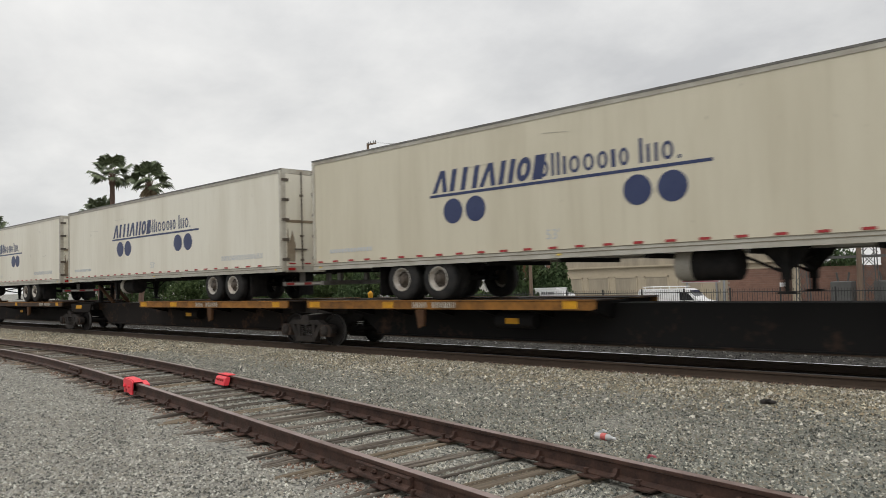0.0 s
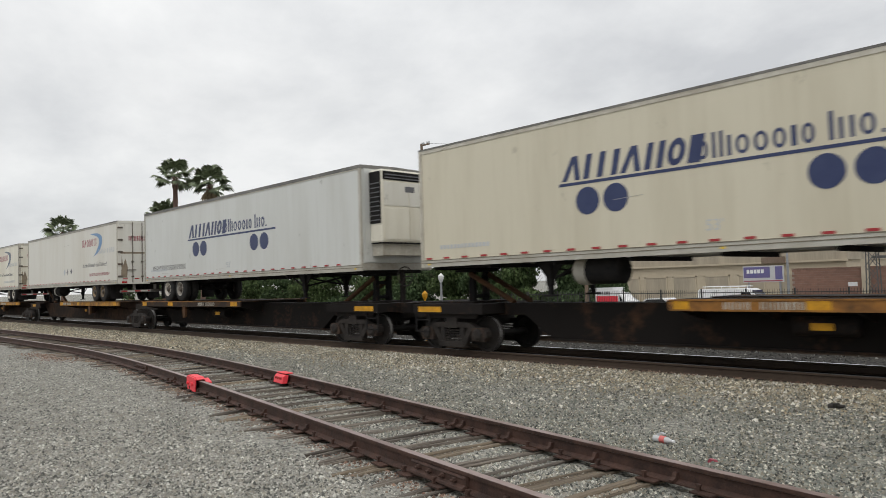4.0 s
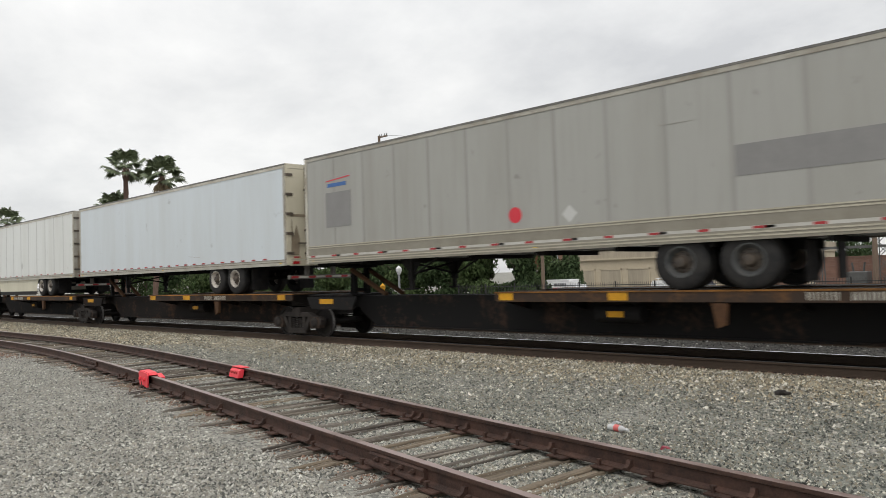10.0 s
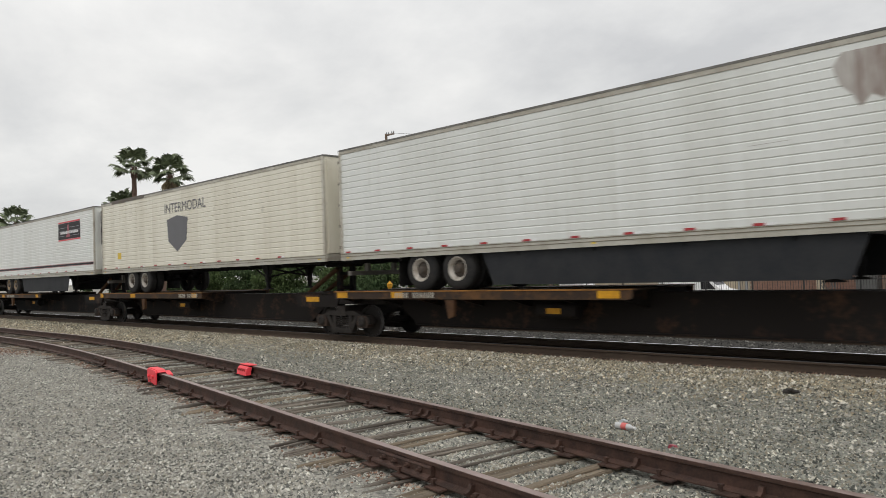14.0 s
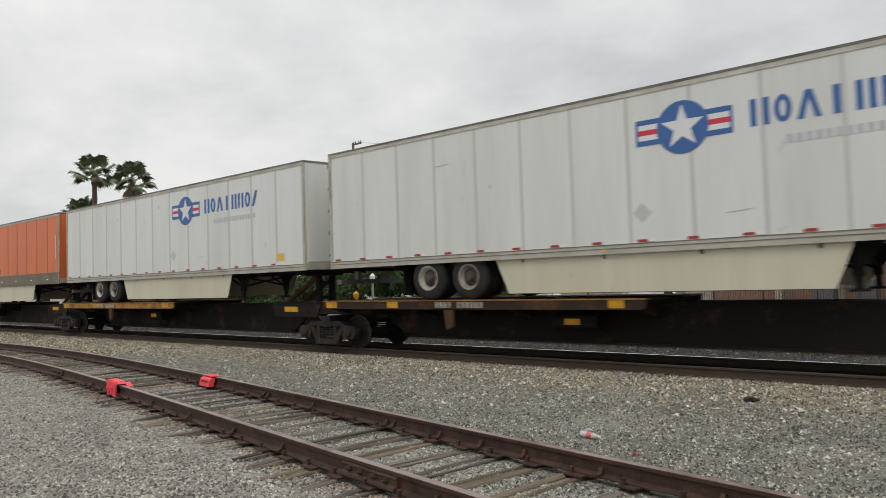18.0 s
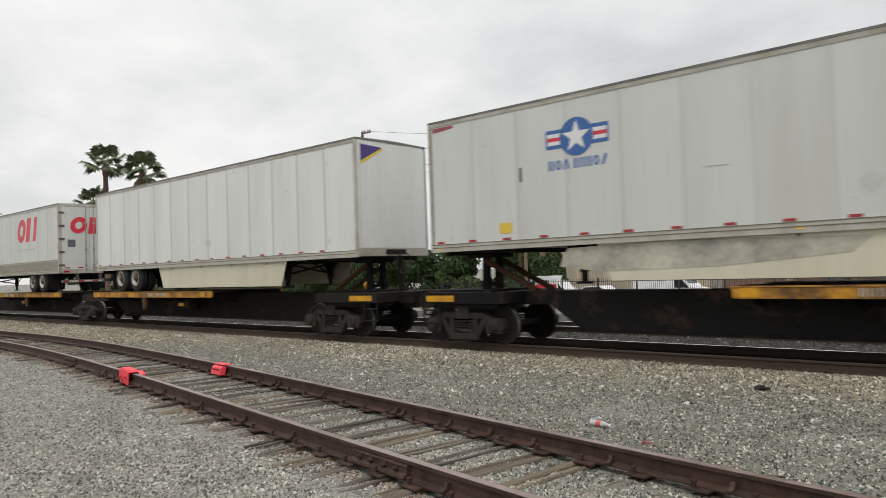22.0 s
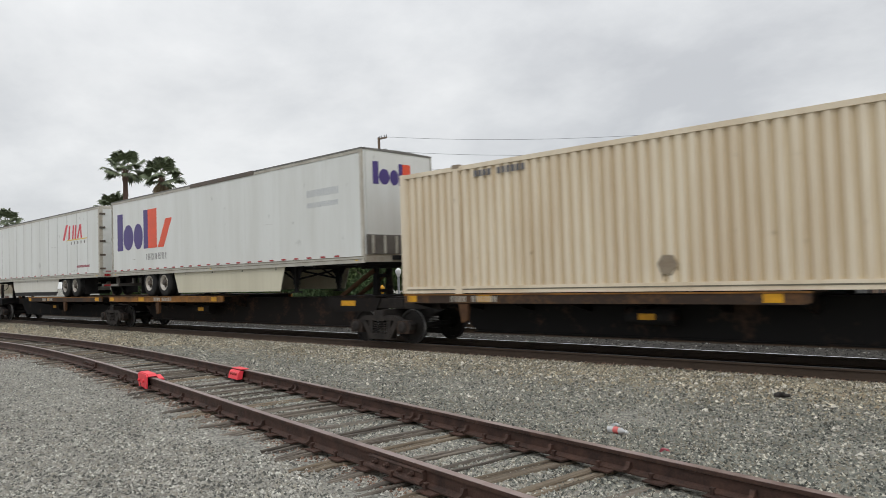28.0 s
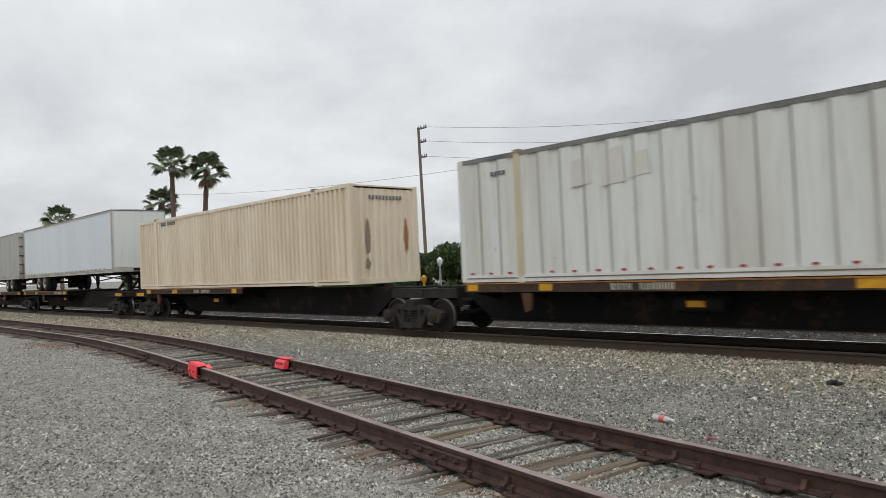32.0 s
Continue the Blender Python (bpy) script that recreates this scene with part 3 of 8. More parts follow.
def thing(name, label, category, at=(0, 0, 0), turn=0, group="", kind=""):
    ob = new(name)
    ob.matrix_basis = pose(*at, 0, 0, turn)
    return tagged(ob, label, category, group, kind)


def solid(name, bm, mat, label, category, at=(0, 0, 0), group="", kind="", smooth=False):
    ob = new(name, mesh_of(bm, name, mat, smooth))
    ob.location = at
    return tagged(ob, label, category, group, kind)


B = bmesh.new
SHARED = {}


def shared(key, make, mat, smooth=False):
    """A mesh made once and used by many parts."""
    if key not in SHARED:
        SHARED[key] = mesh_of(make(), key, mat, smooth)
    return SHARED[key]


def raw_mesh(name, verts, faces, mat):
    """A large mesh from numpy arrays; faces all triangles."""
    me = bpy.data.meshes.new(name)
    verts, faces = np.asarray(verts, np.float32), np.asarray(faces, np.int32)
    me.vertices.add(len(verts))
    me.vertices.foreach_set("co", verts.ravel())
    me.loops.add(faces.size)
    me.loops.foreach_set("vertex_index", faces.ravel())
    me.polygons.add(len(faces))
    me.polygons.foreach_set("loop_start", np.arange(0, faces.size, 3, dtype=np.int32))
    me.update(calc_edges=True)
    me.materials.append(mat)
    return me

# ---- the ground and the tracks ----
NEAR_RAIL, GAUGE = 12.72, 1.505
MAIN_Y = NEAR_RAIL + GAUGE / 2
FAR_Y = MAIN_Y + 4.45
SIDING_HEAD = 0.115


def siding_y(x):
    """Centre line of the bent siding: parallel to the main line far away, swinging towards the viewer."""
    if x < -26:
        return 7.41
    if x > -0.5:
        return 4.445 - 0.147 * (x + 0.5)
    return -1.659e-06 * x ** 4 + 9.665e-05 * x ** 3 + 0.002541 * x ** 2 - 0.14514 * x + 4.372


def siding_turn(x):
    return math.atan2(siding_y(x + 0.2) - siding_y(x - 0.2), 0.4)


def ground_z(x, y):
    """Height of the ballast: level by the siding, dipping a little to the main lines, falling away behind them."""
    s = siding_y(x)
    z = SIDING_HEAD - 0.2
    if abs(y - s) < 1.5:
        z -= 0.026 * min(1, (1.5 - abs(y - s)) / 0.3)
    if y > s + 1.2:
        k = min(1, (y - s - 1.2) / max(0.5, NEAR_RAIL - 0.9 - s - 1.2))
        z += (-0.175 - z) * (k * k * (3 - 2 * k)) - 0.05 * math.sin(math.pi * k)
    if y > NEAR_RAIL - 0.3:
        z -= 0.06 * min(1, (y - NEAR_RAIL + 0.3) / 0.5)
    if y > FAR_Y + 2.0:
        k = min(1, (y - FAR_Y - 2.0) / 8)
        z += (-0.95 - z) * (k * k * (3 - 2 * k))
    if y > 40:
        k = min(1, (y - 40) / 12)
        z -= 0.55 * k
    return z


def ground_sheet():
    xs = sorted(set([-3000, -1500, -700, -350, -200, -140, -100, -80, -65] + [-55 + 0.9 * i for i in range(78)] + [16, 20, 30, 50, 90, 160, 350, 800, 3000]))
    ys = sorted(set([-3000, -1000, -300, -100, -40, -15, -6, -3, -1] + [0.5 + 0.45 * i for i in range(66)] + [31, 33, 36, 39, 42, 46, 50, 55, 65, 90, 150, 300, 700, 1500, 3000]))
    verts, faces = [], []
    for y in ys:
        for x in xs:
            verts.append((x, y, ground_z(x, y) + 0.018 * noise.noise((x * 0.8, y * 0.8, 0)) if -60 < x < 20 and 0 < y < 30 else ground_z(max(-60, min(20, x)), y)))
    w = len(xs)
    for j in range(len(ys) - 1):
        for i in range(w - 1):
            a = j * w + i
            faces += [(a, a + 1, a + w + 1), (a, a + w + 1, a + w)]
    ob = new("ground", raw_mesh("ground", verts, faces, GRAVEL))
    return tagged(ob, "crushed grey gravel and ballast ground around the tracks", "ground", kind="structure")


ground_sheet()


def rail_mesh(path, head_mat, side_mat, height=0.17, name="rail"):
    """An I-section rail swept along a path of (x, y, z of the head's top)."""
    prof = [(-0.07, 0), (0.07, 0), (0.07, 0.012), (0.012, 0.035), (0.012, 0.125), (0.036, 0.135), (0.037, 0.166), (0.034, 0.17), (-0.034, 0.17), (-0.037, 0.166), (-0.036, 0.135), (-0.012, 0.125), (-0.012, 0.035), (-0.07, 0.012)]
    bm = B()
    rings = []
    for i, (x, y, z) in enumerate(path):
        a, b = path[max(0, i - 1)], path[min(len(path) - 1, i + 1)]
        d = Vector((b[0] - a[0], b[1] - a[1], 0)).normalized()
        n = Vector((-d.y, d.x, 0))
        rings.append([bm.verts.new((x + n.x * u, y + n.y * u, z - height + w * height / 0.17)) for u, w in prof])
    k = len(prof)
    for r0, r1 in zip(rings, rings[1:]):
        for i in range(k):
            f = bm.faces.new((r0[i], r0[(i + 1) % k], r1[(i + 1) % k], r1[i]))
            f.material_index = 1 if i in (6, 7, 8) else 0
    bm.faces.new(rings[0])
    bm.faces.new(rings[-1][::-1])
    me = mesh_of(bm, name, side_mat)
    me.materials.append(head_mat)
    return me


def tie_mesh(seed, length=2.75):
    """An old tie split along its grain into three or four uneven, sagging lengths with ragged ends."""
    rng = random.Random(seed)
    bm = B()
    strips = rng.choice((3, 3, 4))
    cuts = [-0.108] + sorted(rng.uniform(-0.075, 0.075) for _ in range(strips - 1)) + [0.108]
    for k in range(strips):
        u0, u1 = cuts[k] + 0.003, cuts[k + 1] - rng.uniform(0.003, 0.012)
        if u1 - u0 < 0.02:
            continue
        drop = rng.uniform(-0.022, 0.006)
        e0, e1 = -length / 2 + rng.uniform(0, 0.16), length / 2 - rng.uniform(0, 0.16)
        rows = []
        for i in range(8):
            y = e0 + (e1 - e0) * i / 7
            t = drop + rng.uniform(-0.008, 0.006) - (0.02 if i in (0, 7) else 0)
            sk = rng.uniform(-0.005, 0.005)
            rows.append([bm.verts.new(c) for c in ((u0 + sk, y, -0.15), (u1 + sk, y, -0.15), (u1 + sk, y, t - 0.012), (u1 - 0.01 + sk, y, t), (u0 + 0.01 + sk, y, t - rng.uniform(0, 0.006)), (u0 + sk, y, t - 0.012))])
        for p, q in zip(rows, rows[1:]):
            for i in range(6):
                bm.faces.new((p[i], p[(i + 1) % 6], q[(i + 1) % 6], q[i]))
        bm.faces.new(rows[0])
        bm.faces.new(rows[-1][::-1])
    return mesh_of(bm, "tie", TIE)


TIES = [tie_mesh(i) for i in range(9)]


DARK_TIES, TAN_TIES = [], []
for me in TIES:
    DARK_TIES.append(me.copy())
    DARK_TIES[-1].materials[0] = TIE_SHADE_AND_SCRAP
    TAN_TIES.append(me.copy())
    TAN_TIES[-1].materials[0] = TIE_TAN


def build_main_track(name, y, label, head, near_head=None):
    t = thing(name, label, "railway track", kind="structure")
    for s, nm in ((-1, "near_rail"), (1, "far_rail")):
        xs = [-900, -300, -120, -60, -30, 0, 20, 60, 200]
        part(nm, rail_mesh([(x, y + s * GAUGE / 2, 0) for x in xs], (near_head or head) if s < 0 else head, RAIL_DARK, 0.18), None, t)
    return t


MAIN = build_main_track("main_track", MAIN_Y, "main line track with brown rails and one bright railhead on ballast", RAIL_SHINE, HEAD_DARK_REFLECTION)
SECOND = build_main_track("second_track", FAR_Y, "second main line track with bright worn railheads", RAIL_SHINE)
SIDING = thing("siding_track", "rusty curved siding track on weathered wooden ties", "railway track", kind="structure")


def siding_path(off):
    xs = [-320, -180, -90, -60] + [-45 + 0.75 * i for i in range(78)] + [18, 30]
    out = []
    for x in xs:
        a = siding_turn(x)
        out.append((x - off * math.sin(a), siding_y(x) + off * math.cos(a), SIDING_HEAD))
    return out


part("near_rail", rail_mesh(siding_path(-GAUGE / 2), HEAD_RUST, RUST), None, SIDING, "rust-brown rail")
part("far_rail", rail_mesh(siding_path(GAUGE / 2), HEAD_RUST, RUST), None, SIDING, "rust-brown rail")


def ties():
    rng = random.Random(5)
    x = -44.0
    plate = shared("tie_plate", lambda: box(B(), -0.1, 0.1, -0.15, 0.15, 0, 0.014), RUST)
    spike = shared("spike", lambda: box(box(B(), -0.012, 0.012, -0.012, 0.012, 0, 0.045), -0.02, 0.02, -0.014, 0.022, 0.045, 0.062), RUST)
    i = 0
    while x < 3.5:
        a = siding_turn(x)
        tz = SIDING_HEAD - 0.184
        o = part("tie", (TAN_TIES if x > -4.6 and i % 3 or i % 7 == 3 else TIES)[i * 5 % 9], None, SIDING)
        o.matrix_basis = pose(x + rng.uniform(-0.04, 0.04), siding_y(x) + rng.uniform(-0.06, 0.06), tz + rng.uniform(-0.014, 0.004), rng.uniform(-0.5, 0.5), 0, math.degrees(a) + rng.uniform(-3.5, 3.5))
        if x > -24:
            for s in (-1, 1):
                px, py = x - s * GAUGE / 2 * math.sin(a), siding_y(x) + s * GAUGE / 2 * math.cos(a)
                q = part("tie_plate", plate, None, SIDING)
                q.matrix_basis = pose(px, py, tz + 0.002, 0, 0, math.degrees(a))
                if x > -14:
                    for e in (-1, 1):
                        k = part("spike", spike, None, SIDING)
                        k.matrix_basis = pose(px - e * 0.085 * math.sin(a) + 0.05 * e, py + e * 0.085 * math.cos(a), tz + 0.01, 0, 0, math.degrees(a) + (0 if e < 0 else 180))
        x += 0.535 * math.cos(a) + rng.uniform(-0.05, 0.05)
        i += 1


ties()


def main_ties(parent, y, lo, hi):
    rng = random.Random(int(y))
    x, i = lo, 0
    while x < hi:
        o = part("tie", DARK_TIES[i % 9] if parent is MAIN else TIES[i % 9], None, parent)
        o.matrix_basis = pose(x, y + rng.uniform(-0.05, 0.05), -0.183, 0, 0, rng.uniform(-1, 1))
        x, i = x + 0.52, i + 1


# The bed is a strip coloured near-black for the shade under the train.
solid("track_bed", slab(B(), [(MAIN_Y - 1.02, -0.22), (MAIN_Y + 1.3, -0.22), (MAIN_Y + 1.2, -0.165), (MAIN_Y - 0.9, -0.165)], -400, 60, "x"), BED_SHADE, "black ballast strip between the main line rails, coloured as train shade", "track bed", kind="structure")
solid("ballast_between", slab(B(), [(MAIN_Y + 1.21, -0.25), (22.0, -1.0), (26.5, -1.2), (25.5, -0.3), (FAR_Y + 2.2, -0.168), (MAIN_Y + 1.22, -0.168)], -400, 60, "x"), DARKBALLAST, "grimy ballast between and behind the main lines, darkened as train shade", "ballast", kind="structure")
main_ties(MAIN, MAIN_Y, -46, 6)
main_ties(SECOND, FAR_Y, -16, 6)


def joint_bar(x, off, name="joint_bar"):
    """Fishplate with four bolts on the viewer's side of a siding rail."""
    a = siding_turn(x)
    bm = B()
    slab(bm, [(-0.42, 0.045), (0.42, 0.045), (0.42, 0.128), (-0.42, 0.128)], -0.05, -0.012)
    slab(bm, [(-0.012, 0.13), (-0.05, 0.128), (-0.058, 0.112), (-0.044, 0.1), (-0.044, 0.062), (-0.085, 0.04), (-0.09, 0.022), (-0.012, 0.03)], -0.415, 0.415, "x")
    bar = part(name, bm, RUST, SIDING, "bolted rusty joint bar")
    bar.matrix_basis = pose(x - off * math.sin(a), siding_y(x) + off * math.cos(a), SIDING_HEAD - 0.17, 0, 0, math.degrees(a))
    nut = shared("bolt", lambda: tube(tube(B(), (0, 0, 0), (0, -0.03, 0), 0.024, n=6), (0, -0.03, 0), (0, -0.055, 0), 0.011, n=8), RUST)
    for bx in (-0.28, -0.1, 0.1, 0.28):
        part("bolt", nut, None, bar, at=(bx, -0.052, 0.085))


joint_bar(-4.51, -GAUGE / 2)
joint_bar(-15.95, -GAUGE / 2)


def rail_anchor(x, off):
    """Clip driven on the rail's foot beside a tie."""
    a = siding_turn(x)
    k = part("rail_anchor", shared("rail_anchor", lambda: slab(B(), [(-0.085, 0.0), (-0.012, 0.03), (-0.012, 0.085), (-0.045, 0.085), (-0.06, 0.05), (-0.1, 0.03)], -0.02, 0.02, "x"), RUST), None, SIDING)
    k.matrix_basis = pose(x - off * math.sin(a), siding_y(x) + off * math.cos(a), SIDING_HEAD - 0.165, 0, 0, math.degrees(a))


for ax in (-9.6, -9.45, -8.1, -6.35, -6.2, -5.35, -4.7, -4.1, -3.2, -2.1):
    rail_anchor(ax, GAUGE / 2)
for ax in (-13.4, -10.2, -8.7, -7.3, -6.1, -3.6, -2.9):
    rail_anchor(ax, -GAUGE / 2)


def stop_at(x, off, label):
    a = siding_turn(x)
    return thing("rail_stop", label, "rail stop", (x - off * math.sin(a), siding_y(x) + off * math.cos(a), SIDING_HEAD), math.degrees(a), "red stops on the siding")


def hooded_stop():
    """Derailing block: a bent hood over the rail head, a deep outer plate and a tongue on the inside."""
    t = stop_at(-12.07, -GAUGE / 2, "bright red steel stop hooding the near siding rail")
    part("hood", slab(B(), [(-0.27, 0.004), (0.25, 0.004), (0.3, 0.025), (0.22, 0.06), (-0.2, 0.072), (-0.28, 0.05)], -0.075, 0.06), RED_PAINT, t)
    part("outer_plate", slab(B(), [(-0.2, -0.18), (0.24, -0.19), (0.26, 0.02), (0.2, 0.05), (-0.2, 0.06), (-0.26, 0.03)], -0.1, -0.077), RED_PAINT, t)
    part("inner_plate", slab(B(), [(-0.2, -0.13), (0.34, -0.13), (0.4, -0.02), (0.2, 0.03), (-0.2, 0.05)], 0.062, 0.09), RED_PAINT, t)
    part("tongue", slab(B(), [(0.15, -0.02), (0.36, -0.05), (0.36, -0.02), (0.15, 0.03)], 0.09, 0.16), RED_PAINT, t)
    for bx in (-0.14, 0.1):
        part("clamp_bolt", tube(B(), (bx, -0.1, -0.06), (bx, -0.13, -0.06), 0.028, n=6), RED_PAINT, t)


def block_stop():
    """Clamp block on the inner face of the far rail, with a row of dark bolt pockets."""
    t = stop_at(-11.67, GAUGE / 2, "bright red steel clamp block on the far siding rail")
    part("block", slab(B(), [(-0.17, -0.16), (-0.075, -0.16), (-0.045, -0.02), (-0.1, -0.01), (-0.14, -0.04)], -0.21, 0.21, "x"), RED_PAINT, t)
    part("cap_plate", box(B(), -0.21, 0.21, -0.1, 0.05, 0.004, 0.02, 0.005), RED_PAINT, t)
    for bx in (-0.12, -0.04, 0.04, 0.12):
        part("bolt_pocket", tube(B(), (bx, -0.14, -0.07), (bx, -0.162, -0.075), 0.024, n=8), LAMPRED, t)


hooded_stop()
block_stop()


def bottle():
    t = thing("plastic_bottle", "clear crushed plastic bottle with red label on the gravel", "bottle", (-4.0, 6.99, ground_z(-4, 6.99) + 0.05), -8)
    part("bottle_body", lathe(B(), [(-0.12, 0.02), (-0.115, 0.035), (-0.05, 0.037), (0, 0.034), (0.06, 0.036), (0.09, 0.02), (0.115, 0.014)], (0, 0, 0), "x", 16), PLASTIC, t, smooth=True)
    part("label", lathe(B(), [(-0.035, 0.0385), (0.03, 0.0385)], (0, 0, 0), "x", 16), LABELRED, t, "red paper label")
    part("cap", lathe(B(), [(0.115, 0.016), (0.14, 0.016)], (0, 0, 0), "x", 12), SIGNWHITE, t)


bottle()
for bx, by, bl in ((-3.45, 10.6, 0.2),):
    bm = B()
    tube(bm, (-bl / 2, 0, 0.02), (bl / 2, 0.05, 0.035), 0.04, 0.02, 7)
    tube(bm, (-bl / 3, 0.06, 0.03), (bl / 4, -0.05, 0.07), 0.04, 0.02, 6)
    solid("driftwood_scrap", bm, TIE_SHADE_AND_SCRAP, "dark scrap of old wood lying on the ballast", "wood scrap", (bx, by, ground_z(bx, by) + 0.01))


def gravel(name, label, mat, count, spread, size, seed, side=0, beyond=False):
    """Loose stones: squashed, bent octahedra, joined into one piece of stuff."""
    rng = np.random.default_rng(seed)
    xs, ys = spread(rng, count)
    keep = np.ones(len(xs), bool)
    for i in range(len(xs)):
        d = abs(ys[i] - siding_y(xs[i]))
        if abs(d - GAUGE / 2) < 0.09 or (ys[i] > NEAR_RAIL - 0.07 and not beyond):
            keep[i] = False
        elif side and (ys[i] - siding_y(xs[i])) * side < -0.4:
            keep[i] = False
        elif d < 1.4 and rng.random() < (0.22 if ys[i] > siding_y(xs[i]) - 0.75 else 0.45):
            keep[i] = False
    xs, ys = xs[keep], ys[keep]
    n = len(xs)
    zs = np.array([ground_z(x, y) + (0.03 if 1.18 < y - siding_y(x) < 1.5 else 0.0) for x, y in zip(xs, ys)])
    base = np.array([(1, 0, -0.1), (0, 1, -0.1), (-1, 0, -0.1), (0, -1, -0.1), (0, 0, 0.8)], float)
    tri = np.array([(0, 1, 4), (1, 2, 4), (2, 3, 4), (3, 0, 4)])
    r = rng.uniform(0.55, 1.0, (n, 1, 1)) ** 2 * size
    jit = rng.uniform(0.6, 1.3, (n, 5, 3))
    p = base[None] * r * jit + rng.uniform(-0.3, 0.3, (n, 5, 3)) * r
    a = rng.uniform(0, 2 * np.pi, n)
    c, s = np.cos(a)[:, None], np.sin(a)[:, None]
    px = p[:, :, 0] * c - p[:, :, 1] * s + xs[:, None]
    py = p[:, :, 0] * s + p[:, :, 1] * c + ys[:, None]
    pz = p[:, :, 2] + (np.full(n, -0.168) if beyond else zs)[:, None] + 0.006
    verts = np.stack([px, py, pz], -1).reshape(-1, 3)
    faces = (tri[None] + 5 * np.arange(n)[:, None, None]).reshape(-1, 3)
    return tagged(new(name, raw_mesh(name, verts, faces, mat)), label, "gravel", kind="stuff")


def spread_near(rng, n):
    d = 4.8 + 19 * rng.random(n) ** 1.5
    az = np.radians(rng.uniform(6, 82, n))
    return -d * np.sin(az), d * np.cos(az)


def spread_shoulder(rng, n):
    x = -34 * rng.random(n) ** 1.4 + 1.0
    return x, NEAR_RAIL - 0.15 - np.abs(rng.normal(0, 1.15, n))


def spread_chips(rng, n):
    """Clustered: denser near the main line, some strewn over the whole strip."""
    x, y = spread_shoulder(rng, n)
    k = rng.random(n) < 0.25
    y = np.where(k, rng.uniform(7.5, 12.4, n), y)
    keep = np.array([noise.noise((u * 0.9, v * 0.9, 3.0)) > -0.12 for u, v in zip(x, y)])
    return x[keep], y[keep]


gravel("loose_gravel", "loose pale grey crushed stones beside the rusty siding", STONE, 230000, spread_near, 0.0235, 3, -1)
gravel("mixed_gravel", "mixed tan and grey crushed stones between the tracks", STONE_MIXED, 240000, spread_near, 0.0235, 7, 1)
gravel("ballast_shoulder", "coarse tan ballast stones along the main line", STONE_TAN, 60000, spread_shoulder, 0.036, 4)
gravel("pale_chips", "sparse pale stones scattered on the ballast", STONE_PALE, 6500, spread_chips, 0.046, 8)


def spread_far_shoulder(rng, n):
    x = rng.uniform(-70, -21, n)
    return x, rng.uniform(8.4, NEAR_RAIL - 0.1, n)


gravel("far_shoulder", "mixed tan stones of the distant ballast shoulder", STONE_TAN, 36000, spread_far_shoulder, 0.055, 23)


def spread_rail_foot(rng, n):
    x = -22 * rng.random(n) ** 1.3 + 1.0
    return x, np.array([siding_y(v) for v in x]) - GAUGE / 2 - 0.1 - np.abs(rng.normal(0, 0.13, n))


def spread_main_foot(rng, n):
    x = -30 * rng.random(n) ** 1.3 + 1.0
    return x, NEAR_RAIL - 0.075 - np.abs(rng.normal(0, 0.07, n)) - 0.04 * np.array([1 + noise.noise((v * 1.9, 0, 7.0)) for v in x])


gravel("rail_foot_stones", "dark brown stones lying against the main rail", STONE_RUST, 5200, spread_main_foot, 0.05, 21)
gravel("rust_stained_stones", "rust-brown stained stones along the siding rail", STONE_RUST, 5000, spread_rail_foot, 0.028, 12)


def spread_beyond(rng, n):
    return -40 * rng.random(n) + 3, rng.uniform(MAIN_Y + 1.25, FAR_Y + 2.1, n)


def spread_rust_patch(rng, n):
    return rng.normal(-22.3, 1.1, n), rng.normal(6.05, 0.3, n)


gravel("far_ballast", "dark ballast stones with some pale ones between the main lines", STONE_GRIMY, 16000, spread_beyond, 0.04, 14, 0, True)
gravel("rusty_soil", "reddish rust-stained stones beside the siding", STONE_RUST, 1500, spread_rust_patch, 0.03, 15)
solid("paper_scrap", slab(B(), [(-0.05, 0.0), (0.04, 0.0), (0.05, 0.03), (0.0, 0.045), (-0.04, 0.03)], -0.03, 0.01), PALEGREY, "crumpled scrap of white paper on gravel", "litter", (-4.270, 7.433, ground_z(-4.27, 7.43) - 0.005))
solid("plastic_scrap", slab(B(), [(-0.05, 0.0), (0.05, 0.0), (0.03, 0.035), (-0.03, 0.04)], -0.02, 0.02), MAROON, "small red plastic scrap on gravel", "litter", (-3.241, 6.555, ground_z(-3.24, 6.56) - 0.005))

# ---- the train ----
SIDE_Y, DECK = NEAR_RAIL - 0.545, 1.25       # near side of the loads, top of the platforms
WIDE, LONG = 2.59, 15.7
BODY_LOW, BODY_TOP = 0.85, 3.84              # above the deck


def decal(parent, outline, mat, name="decal", label="", y=-0.012):
    return part(name, slab(B(), outline, y, y + 0.006), mat, parent, label)


